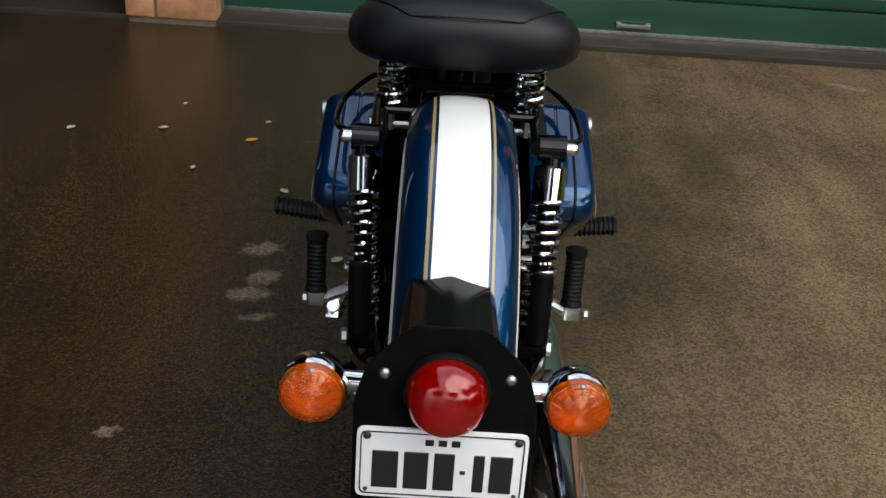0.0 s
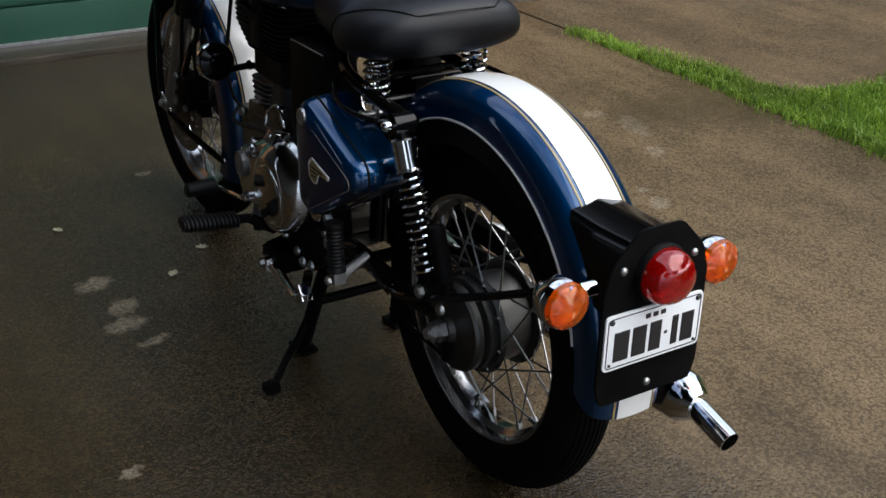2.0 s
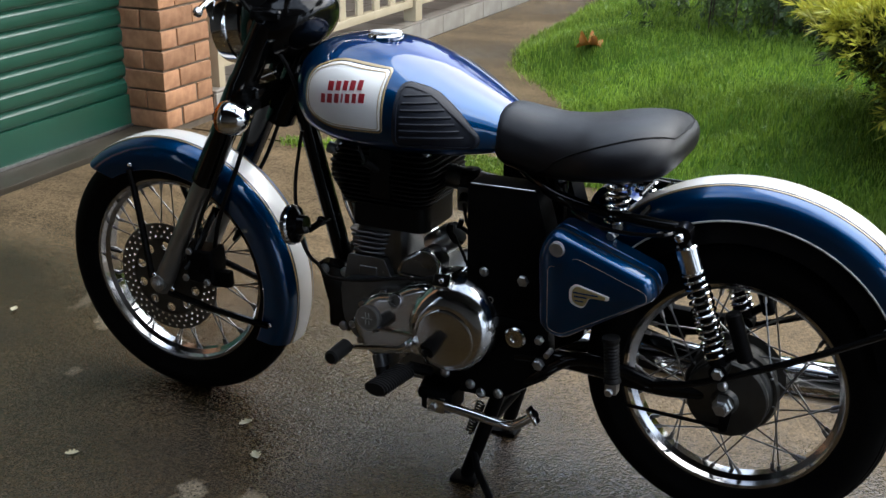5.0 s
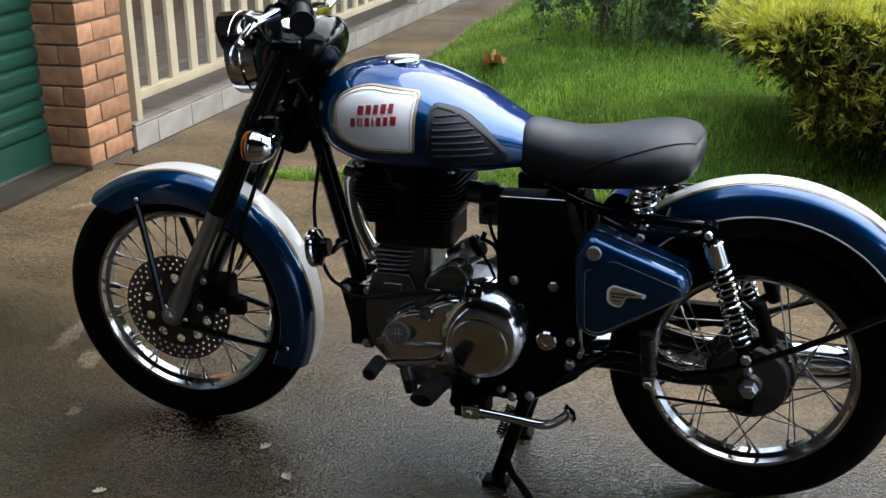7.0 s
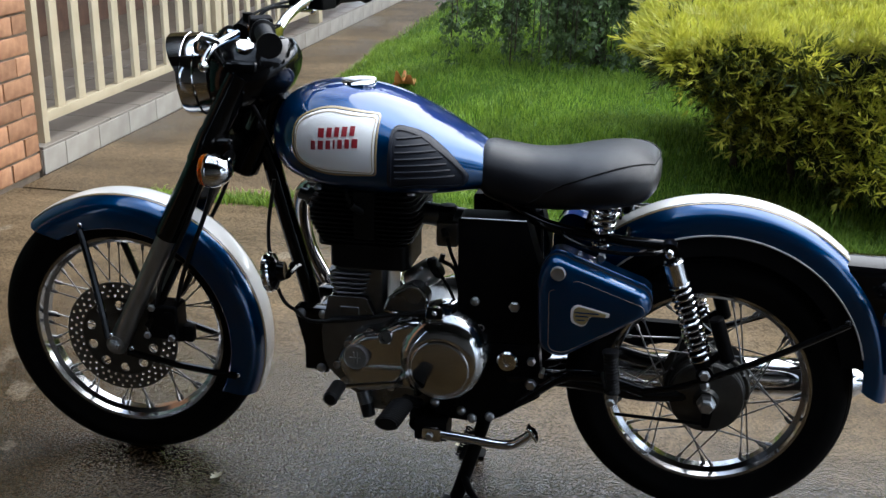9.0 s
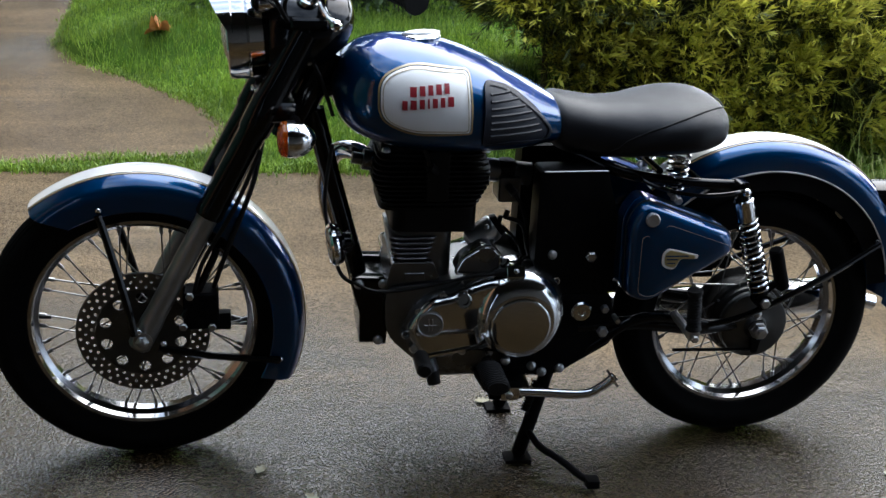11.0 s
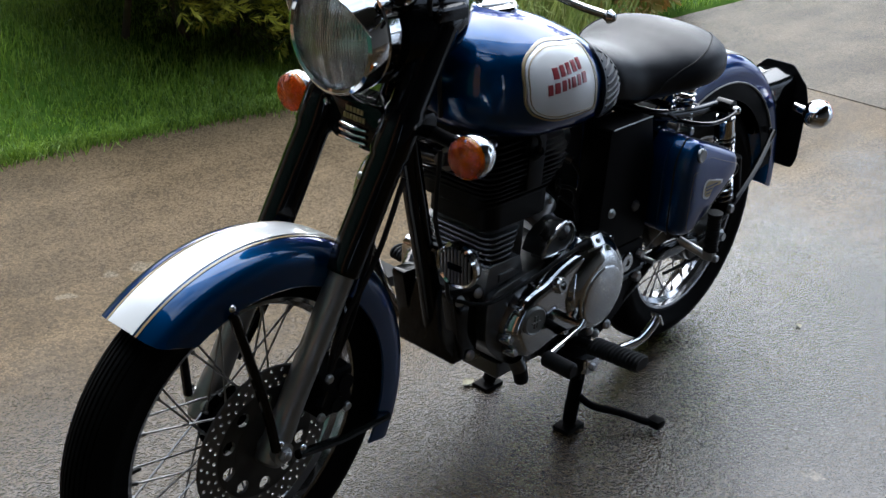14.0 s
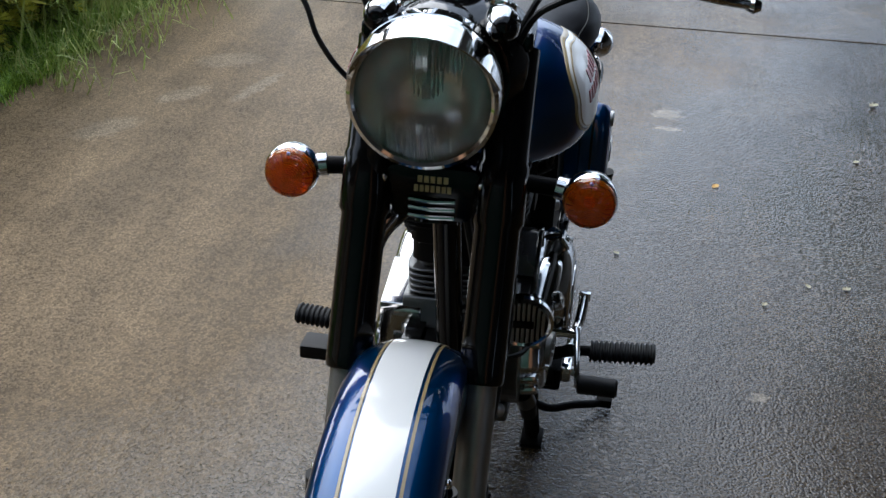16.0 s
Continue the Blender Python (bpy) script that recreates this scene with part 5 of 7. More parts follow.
def peak():
    rows = []
    for a in np.linspace(12, 168, 40):
        t = radians(a)
        s = max(0.0, math.sin(radians((a - 12) / 156 * 180))) ** 0.8
        ring = []
        for r, x in ((0.0945, -0.004), (0.0985, 0.0), (0.0975, 0.006 + 0.042 * s), (0.0955, 0.006 + 0.042 * s)):
            ring.append((x, r * math.cos(t), r * math.sin(t)))
        rows.append(ring)
    return loft(rows)


part("peak", lamp_shape(peak()), CHROME, headlamp, "chrome headlamp peak")
part("rim_screw", lamp_shape(dome((-0.02, 0, -0.0965), (0, 0, -1), 0.006, 0.006)), CHROME, headlamp)
nacelle = part("lamp_casing", steer(loft([[(x * math.cos(a), y, z + h * math.sin(a)) for a in np.linspace(0, 2 * math.pi, 32, endpoint=False)]
               for y, x, h, z in ((1.115, 0.088, 0.086, 0.957), (1.095, 0.104, 0.088, 0.958), (1.05, 0.112, 0.085, 0.965), (1.00, 0.108, 0.075, 0.975), (0.96, 0.085, 0.055, 0.990), (0.945, 0.05, 0.03, 0.995))])), BLACK, bike, "gloss black headlamp casing over the fork", 50)
part("dial", steer(turned([(0.043, 0), (0.043, 0.010), (0.038, 0.013), (0.036, 0.010), (0, 0.010)], (0, 1.03, 1.045), (0, -0.35, 1), 32)), CHROME, nacelle, "chrome-rimmed speedometer")
part("dial", steer(turned([(0.022, 0), (0.022, 0.008), (0.019, 0.010), (0, 0.008)], (-0.062, 1.04, 1.032), (-0.3, -0.3, 1), 24)), CHROME, nacelle)
for s in (-1, 1):
    part("pilot_lamp", steer(join(turned([(0.017, -0.03), (0.021, -0.012), (0.022, 0.0), (0.019, 0.012), (0.010, 0.021), (0, 0.023)], (s * 0.074, 1.125, 1.034), (s * 0.25, 1, -0.05), 24))), CHROME, nacelle, "small chrome pilot lamp")
    part("pilot_lens", steer(turned([(0.0165, 0.0145), (0.014, 0.0205), (0.008, 0.0245), (0, 0.026)], (s * 0.074, 1.125, 1.034), (s * 0.25, 1, -0.05), 20)), BLACK, nacelle, "dark pilot lens")

# ---- handlebar and controls ----
bar_path = lambda s: smooth_path([(0, 1.005, 1.052), (s * 0.07, 1.005, 1.055), (s * 0.13, 1.000, 1.075), (s * 0.19, 0.970, 1.103), (s * 0.26, 0.930, 1.104), (s * 0.385, 0.877, 1.098)], 6)
bar = part("handlebar", steer(join(tube(bar_path(-1), 0.0115, 14), tube(bar_path(1), 0.0115, 14), box((-0.045, 0.985, 1.030), (0.045, 1.025, 1.070), 0.008, 3))), CHROME, bike, "chrome handlebar with black rubber grips")
for s in (-1, 1):
    a, b = V(s * 0.262, 0.9295, 1.1035), V(s * 0.388, 0.876, 1.098)
    ts = np.linspace(0, 1, 40)
    part("grip", steer(tube([a + (b - a) * t for t in ts], [0.0245 if t < 0.06 else (0.0245 if t > 0.93 else 0.0172 + 0.0012 * (k % 2)) for k, t in enumerate(ts)], 18)), GRIP, bar, "black ribbed rubber grip")
    c = a + (a - b) * 0.28
    part("switch_cube", steer(moved(box((-0.028, -0.022, -0.026), (0.028, 0.024, 0.022), 0.008, 3), Matrix.Translation(c) @ pose(0, 0, 0, 0, 0, s * -23))), SATIN, bar, "black switch housing")
    part("switch_button", steer(moved(box((-0.008, 0.022, -0.006), (0.012, 0.028, 0.006), 0.002), Matrix.Translation(c) @ pose(0, 0, 0, 0, 0, s * -23))), AMBER, bar, "amber switch button")
    p = smooth_path([(s * 0.195, 1.000, 1.092), (s * 0.215, 1.012, 1.084), (s * 0.27, 1.030, 1.072), (s * 0.33, 1.026, 1.060), (s * 0.374, 1.014, 1.053)], 5)
    part("lever", steer(join(tube(p, np.interp(np.linspace(0, 1, len(p)), (0, 0.15, 0.6, 1), (0.010, 0.009, 0.0065, 0.006)), 10),
                             moved(lathe([(0, -0.011), (0.006, -0.009), (0.0105, 0), (0.006, 0.009), (0, 0.011)], 16), Matrix.Translation((s * 0.376, 1.013, 1.052))))), ALLOY, bar, "ball-ended alloy lever")
    part("lever_perch", steer(join(rod((s * 0.178, 0.990, 1.103), (s * 0.202, 0.996, 1.092), 0.018, 14), box((s * 0.19 - 0.016, 0.975, 1.082), (s * 0.19 + 0.016, 1.012, 1.106), 0.006))), SATIN, bar)
    part("cable", steer(tube(smooth_path([(s * 0.180, 1.000, 1.090), (s * 0.135, 1.055, 1.085), (s * 0.095, 1.085, 1.02), (s * 0.070, 1.02, 0.90), (s * 0.055, 0.985, 0.80)], 6), 0.0042, 8)), GRIP, bar)
part("cable", steer(tube(smooth_path([(0.33, 1.000, 1.090), (0.25, 1.075, 1.080), (0.175, 1.125, 1.050), (0.150, 1.135, 1.000), (0.120, 1.100, 0.940), (0.06, 1.02, 0.86)], 6), 0.0036, 8)), GRIP, bar)
part("cable", steer(tube(smooth_path([(-0.30, 1.010, 1.085), (-0.22, 1.065, 1.078), (-0.14, 1.105, 1.062), (-0.10, 1.09, 1.02), (-0.07, 1.02, 0.90)], 6), 0.0045, 8)), GRIP, bar)
part("reservoir", steer(join(rod((0.185, 0.995, 1.105), (0.185, 0.995, 1.140), 0.022, 20), box((0.160, 0.975, 1.138), (0.212, 1.015, 1.148), 0.004))), SATIN, bar)
part("mirror_boss", steer(rod((-0.19, 0.985, 1.105), (-0.19, 0.985, 1.128), 0.010, 12)), SATIN, bar)


# ---- indicators ----
def indicator(at, back, stem_to, put):
    """back: +1 looks towards +y, -1 towards -y."""
    at = V(*at)
    d = V(0, back, 0)
    body = part("indicator", put(turned([(0.0355, 0.004), (0.0370, 0.0), (0.0368, -0.012), (0.0325, -0.028), (0.0225, -0.042), (0.010, -0.051), (0, -0.053)], at, d, 32)), CHROME, bike, "chrome bullet indicator with amber lens")
    face = [(r, 0.008 + 0.0145 * math.sqrt(max(0, 1 - (r / 0.0352) ** 2)) + (0.0007 if k % 2 else 0.0)) for k, r in enumerate(np.linspace(0.0350, 0.0, 25))]
    back_face = [(r, z - 0.0022) for r, z in face[::-1] if r < 0.0326]
    part("lens", put(turned([(0.0325, 0.002), (0.0352, 0.002)] + face + back_face + [(0.0325, 0.0065), (0.0325, 0.002)], at, d, 40)), AMBER, body, "ribbed amber lens", 25)
    part("reflector", put(turned([(0.0335, 0.003), (0.028, -0.004), (0.016, -0.010), (0, -0.012)], at, d, 28)), PALE_CHROME, body)
    part("bulb", put(turned([(0.006, -0.012), (0.0085, -0.004), (0.0075, 0.003), (0, 0.006)], at, d, 14)), AMBER_BULB, body)
    for k in range(20):
        t = 2 * math.pi * k / 20
        u, w = math.cos(t), math.sin(t)
        part("lens_rib", put(rod(at + d * 0.0145 + V(u, 0, w) * 0.0326, at + d * 0.0205 + V(u, 0, w) * 0.0205, 0.0008, 5)), AMBER, body)
    for w in (-1, 1):
        part("lens_screw", put(dome(at + d * 0.0130 + V(0, 0, w * 0.0300), d, 0.0035, 0.003, 8)), STEEL, body)
    e = V(*stem_to)
    m = at - d * 0.014 + (e - at) * 0.38
    part("stem", put(rod(e, m, 0.0122, 14)), SATIN if back > 0 else CHROME, body)
    part("ferrule", put(tube([m - (at - e) * 0.12, m + (at - e) * 0.2], 0.0160, 12)), CHROME, body)


OFF = Matrix.Translation((-0.0080, 0.008, 0.005))  # the tail bracket sits a little off the centre line
shift = lambda shape: moved(shape, OFF)


def tail_part(name, shape, *rest):
    return part(name, shift(shape), *rest)


for s in (-1, 1):
    indicator((s * 0.201, 1.084, 0.7950), 1, (s * 0.112, 1.068, 0.806), steer)
    indicator((s * 0.142, -0.382, 0.550), -1, (s * 0.080, -0.372, 0.556), shift)

# ---- tail: bracket, board, lamp and plate ----
bracket = tail_part("tail_bracket", loft([[(x, y, z + dz) for x, z in rounded([(-w, 0.50), (-w, top - 0.020), (-w * 0.86, top - 0.006), (0, top + 0.004), (w * 0.86, top - 0.006), (w, top - 0.020), (w, 0.50)], 0.005, 3)]
               for y, w, top, dz in ((-0.226, 0.050, 0.628, 0), (-0.234, 0.052, 0.634, 0), (-0.33, 0.053, 0.632, 0), (-0.408, 0.054, 0.636, 0))]), BLACK, bike, "gloss black tail lamp bracket on the mudguard", 25)
BOARD = rounded([(-0.086, 0.378), (0.086, 0.378), (0.096, 0.41), (0.096, 0.560), (0.083, 0.604), (0.038, 0.650), (-0.038, 0.650), (-0.083, 0.604), (-0.096, 0.560), (-0.096, 0.41)], 0.009, 4)
board = tail_part("plate_board", upright(BOARD, -0.412, -0.407, 0.0015), SATIN, bike, "matt black plate board")
for x, z in ((-0.065, 0.594), (0.065, 0.594), (0, 0.398)):
    tail_part("bolt", dome((x, -0.412, z), (0, -1, 0), 0.0065, 0.005), STEEL, board)
tail_lamp = tail_part("tail_lamp", turned([(0.0445, 0.0), (0.0455, 0.006), (0.0440, 0.012), (0.0415, 0.012)], (0, -0.412, 0.579), (0, -1, 0), 40), GRIP, bike, "round red tail lamp with a rubber surround")
tail_part("bowl", turned([(0.0418, 0.010), (0.030, 0.004), (0, 0.002)], (0, -0.412, 0.579), (0, -1, 0), 32), CHROME, tail_lamp)
tail_part("lens", turned([(0.0395, 0.008), (0.0422, 0.008), (0.0418, 0.020), (0.039, 0.032), (0.0315, 0.042), (0.017, 0.048), (0, 0.050), (0, 0.047), (0.0160, 0.0452), (0.0292, 0.0394), (0.0364, 0.0305), (0.0392, 0.0195), (0.0395, 0.008)], (0, -0.412, 0.579), (0, -1, 0), 40), REDLENS, tail_lamp, "domed red lens", 60)
number_plate = tail_part("number_plate", upright(rounded([(-0.091, 0.440), (0.091, 0.440), (0.091, 0.529), (-0.091, 0.529)], 0.009, 4), -0.4165, -0.4125, 0.001), PLATE, bike, "white number plate with black border and bars")
frame_o, frame_i = rounded([(-0.087, 0.444), (0.087, 0.444), (0.087, 0.525), (-0.087, 0.525)], 0.007, 4), rounded([(-0.0855, 0.4455), (0.0855, 0.4455), (0.0855, 0.5235), (-0.0855, 0.5235)], 0.0062, 4)
k = len(frame_o)
tail_part("plate_border", (np.array([(x, -0.4172, z) for x, z in frame_o] + [(x, -0.4172, z) for x, z in frame_i] + [(x, -0.4160, z) for x, z in frame_i] + [(x, -0.4160, z) for x, z in frame_o]),
                      [(j + r * k, (j + 1) % k + r * k, (j + 1) % k + (r + 1) % 4 * k, j + (r + 1) % 4 * k) for r in range(4) for j in range(k)]), INK, number_plate)
for x0, x1 in ((-0.074, -0.046), (-0.040, -0.014), (-0.008, 0.014), (0.034, 0.046), (0.052, 0.076)):
    tail_part("plate_bar", box((x0, -0.4178, 0.453), (x1, -0.4160, 0.501), 0.0008, 1), INK, number_plate)
tail_part("plate_bar", box((0.020, -0.4178, 0.475), (0.026, -0.4160, 0.480), 0.0008, 1), INK, number_plate)
for x in (-0.014, 0.0, 0.014):
    tail_part("plate_bar", box((x - 0.0045, -0.4178, 0.510), (x + 0.0045, -0.4160, 0.5175), 0.0005, 1), INK, number_plate)
for x, z in ((-0.080, 0.519), (0.080, 0.519), (-0.080, 0.450), (0.080, 0.450)):
    tail_part("bolt", dome((x, -0.4165, z), (0, -1, 0), 0.0045 if z > 0.5 else 0.0025, 0.003), INK, number_plate)

# ---- saddle springs and frame round them ----
for s in (-1, 1):
    part("saddle_spring", coil((s * 0.103, 0.246, 0.655), (s * 0.101, 0.244, 0.742), 0.0215, 0.0038, 6.5), CHROME, seat, "chrome coil saddle spring")
    part("spring_bolt", join(rod((s * 0.103, 0.246, 0.628), (s * 0.103, 0.246, 0.66), 0.007, 8), rod((s * 0.075, 0.246, 0.636), (s * 0.130, 0.246, 0.636), 0.0065, 8), bolt((s * 0.128, 0.246, 0.636), (s, 0, 0), 0.010, 0.008)), STEEL, seat)
def on_seat(y, u):
    """A point of the saddle's side: u from -1 (underneath) over 0 (widest) to 1 (top)."""
    w, top, bot = [np.interp(y, SEAT[:, 0], SEAT[:, k]) for k in (1, 2, 3)]
    mid, a = bot + 0.40 * (top - bot), abs(u) * math.pi / 2
    if u < 0:
        return V((w + 0.0006) * math.cos(a) ** 0.69, y, mid - (mid - bot + 0.0006) * math.sin(a) ** 0.69)
    return V((w + 0.0006) * math.cos(a) ** 0.851, y, mid + (top - mid + 0.0006) * math.sin(a) ** 0.851)


for s in (-1, 1):
    row = [on_seat(y, np.interp(y, (0.150, 0.22, 0.28, 0.33, 0.375, 0.405, 0.425), (0.60, 0.47, 0.34, 0.20, 0.02, -0.2, -0.5))) * (s, 1, 1) for y in np.linspace(0.150, 0.425, 48)]
    part("seam", tube(row, 0.0017, 6), GRIP, seat)
end = on_seat(0.150, 0.60)
part("seam", tube([V(a * end[0], 0.150 - 0.010 * (1 - a * a), end[2] + 0.004 * (1 - a * a)) for a in np.linspace(-1, 1, 30)], 0.0014, 6), GRIP, seat)

# ---- frame ----
frame_part = part("frame", join(
    tube(smooth_path([(0, 1.02, 0.80), (0, 0.985, 0.66), (0, 0.93, 0.46), (0, 0.895, 0.32)], 6), 0.0215, 16),
    tube(smooth_path([(0, 1.03, 0.86), (0, 0.80, 0.80), (0, 0.55, 0.755), (0, 0.42, 0.72), (0, 0.40, 0.55), (0, 0.42, 0.30)], 6), 0.022, 14),
    rod((0, 1.075, 0.745), (0, 0.985, 0.925), 0.031, 20)), BLACK, bike, "gloss black tubular frame")
for s in (-1, 1):
    part("rear_tube", tube(smooth_path([(s * 0.05, 0.46, 0.72), (s * 0.105, 0.36, 0.690), (s * 0.115, 0.22, 0.672), (s * 0.112, 0.10, 0.665)], 6), 0.0125, 12), BLACK, frame_part)
    part("lower_tube", tube(smooth_path([(s * 0.095, 0.62, 0.235), (s * 0.100, 0.495, 0.225), (s * 0.118, 0.40, 0.290), (s * 0.128, 0.32, 0.352), (s * 0.130, 0.24, 0.362), (s * 0.128, 0.14, 0.338)], 5), 0.0135, 12), BLACK, frame_part)
    part("guard_stay", join(tube(smooth_path([(s * 0.134, 0.157, 0.338), (s * 0.138, 0.050, 0.366), (s * 0.118, -0.13, 0.445), (s * 0.086, -0.270, 0.512)], 5), 0.0072, 10), dome((s * 0.076, -0.268, 0.512), (s, 0, 0), 0.009, 0.008)), BLACK, frame_part)
    part("grab_rod", tube(smooth_path([(s * 0.118, 0.335, 0.690), (s * 0.145, 0.320, 0.680), (s * 0.172, 0.265, 0.668), (s * 0.178, 0.200, 0.664), (s * 0.172, 0.135, 0.668), (s * 0.150, 0.118, 0.668)], 6), 0.0046, 10), BLACK, frame_part)
    part("engine_plate", prism(rounded([(0.945, 0.448), (0.905, 0.295), (0.862, 0.283), (0.855, 0.445)], 0.012), s * 0.050, s * 0.080, 0.004), BLACK, frame_part)
    for y, z in ((0.925, 0.432), (0.872, 0.432), (0.880, 0.298)):
        part("plate_bolt", dome((s * 0.080, y, z), (s, 0, 0), 0.0115, 0.009), STEEL, frame_part)
    part("swingarm", join(tube(smooth_path([(s * 0.112, 0.44, 0.335), (s * 0.110, 0.30, 0.340), (s * 0.092, 0.15, 0.316), (s * 0.074, 0.06, 0.314), (s * 0.072, -0.02, 0.314)], 5), 0.018, 14), box((s * 0.072 - 0.010, -0.050, 0.298), (s * 0.072 + 0.010, 0.05, 0.332), 0.006)), BLACK, frame_part)
part("seat_bar", join(rod((-0.115, 0.195, 0.676), (0.115, 0.195, 0.676), 0.007, 10), rod((-0.09, 0.28, 0.69), (0.09, 0.28, 0.69), 0.008, 10), rod((-0.05, 0.215, 0.70), (0.05, 0.215, 0.70), 0.004, 8)), BLACK, frame_part)
part("front_box", join(box((-0.075, 0.862, 0.288), (0.075, 0.922, 0.436), 0.008)), BLACK, frame_part)
for s in (-1, 1):
    part("air_box" if s < 0 else "battery_box", prism(rounded([(0.552, 0.422), (0.552, 0.702), (0.406, 0.704), (0.375, 0.60), (0.370, 0.422)], 0.008), s * 0.060, s * 0.126, 0.004), SATIN, bike, "satin black side box under the saddle")
    part("box_edge", tube([(s * 0.127, 0.545, 0.7005), (s * 0.127, 0.406, 0.7025)], 0.0016, 6), STEEL, frame_part)
    part("box_bolt", dome((s * 0.125, 0.513, 0.513), (s, 0, 0), 0.011, 0.009), STEEL, frame_part)
    part("box_nut", bolt((s * 0.125, 0.426, 0.508), (s, 0, 0), 0.0125, 0.009), STEEL, frame_part)
    part("plug", join(turned([(0.0235, 0), (0.0235, 0.006), (0.020, 0.010), (0.009, 0.010), (0.007, 0.007), (0, 0.007)], (s * 0.128, 0.438, 0.380), (s, 0, 0), 28)), ALLOY, frame_part, "round polished plug")
    part("pivot_plate", prism(rounded([(0.52, 0.42), (0.37, 0.42), (0.36, 0.30), (0.48, 0.225), (0.60, 0.225), (0.60, 0.30)], 0.015), s * 0.090, s * 0.128, 0.004), SATIN, frame_part)
    part("pivot_nut", bolt((s * 0.127, 0.385, 0.385), (s, 0, 0), 0.010, 0.014), STEEL, frame_part)
    part("pivot_nut", bolt((s * 0.127, 0.385, 0.330), (s, 0, 0), 0.013, 0.014), STEEL, frame_part)
    part("pivot_pin", rod((s * 0.126, 0.36, 0.365), (s * 0.158, 0.36, 0.365), 0.006, 8), STEEL, frame_part)

# ---- shock absorbers ----
for s in (-1, 1):
    top, low = V(s * 0.132, 0.107, 0.664), V(s * 0.122, 0.016, 0.395)
    d = (low - top) / np.linalg.norm(low - top)
    L = np.linalg.norm(low - top)
    shock = part("shock_absorber", join(tube([top + d * 0.235, top + d * 0.262, top + d * L], [0.0205, 0.020, 0.015], 18), rod(low + V(-s * 0.02, 0, 0), low + V(s * 0.02, 0, 0), 0.018, 16),
                 tube([top + d * 0.02, top + d * 0.25], 0.013, 12)), SATIN, bike, "gas shock absorber with chrome spring")
    part("spring", coil(top + d * 0.072, top + d * 0.258, 0.0215, 0.0034, 13.0), CHROME, shock, "chrome coil spring")
    part("spring_cap", tube([top + d * 0.024, top + d * 0.027, top + d * 0.074, top + d * 0.077], [0.019, 0.0230, 0.0235, 0.021], 24), CHROME, shock, "chrome spring cap")
    part("top_eye", join(rod(top + V(-s * 0.02, 0, 0), top + V(s * 0.018, 0, 0), 0.019, 18), rod(top - d * 0.002, top + d * 0.026, 0.014, 14)), BLACK, shock)
    part("top_nut", join(rod(top + V(s * 0.012, 0, 0), top + V(s * 0.030, 0, 0), 0.0095, 12), dome(top + V(s * 0.029, 0, 0), (s, 0, 0), 0.0095, 0.008)), CHROME, shock)
    r0 = top + d * 0.165 + V(0, -0.052, 0.012)
    part("gas_canister", join(tube([r0, r0 + d * 0.004, r0 + d * 0.098, r0 + d * 0.102], [0.013, 0.016, 0.016, 0.013], 18), rod(r0 + d * 0.08, top + d * 0.27, 0.009, 8)), SATIN, shock, "black gas canister")
    part("bottom_bolt", bolt(low + V(s * 0.02, 0, 0), (s, 0, 0), 0.012, 0.010), STEEL, shock)

# ---- side covers ----
COVER = rounded([(0.373, 0.612), (0.343, 0.660), (0.140, 0.586), (0.130, 0.545), (0.318, 0.424), (0.365, 0.442)], [0.03, 0.03, 0.030, 0.035, 0.035, 0.025], 6)
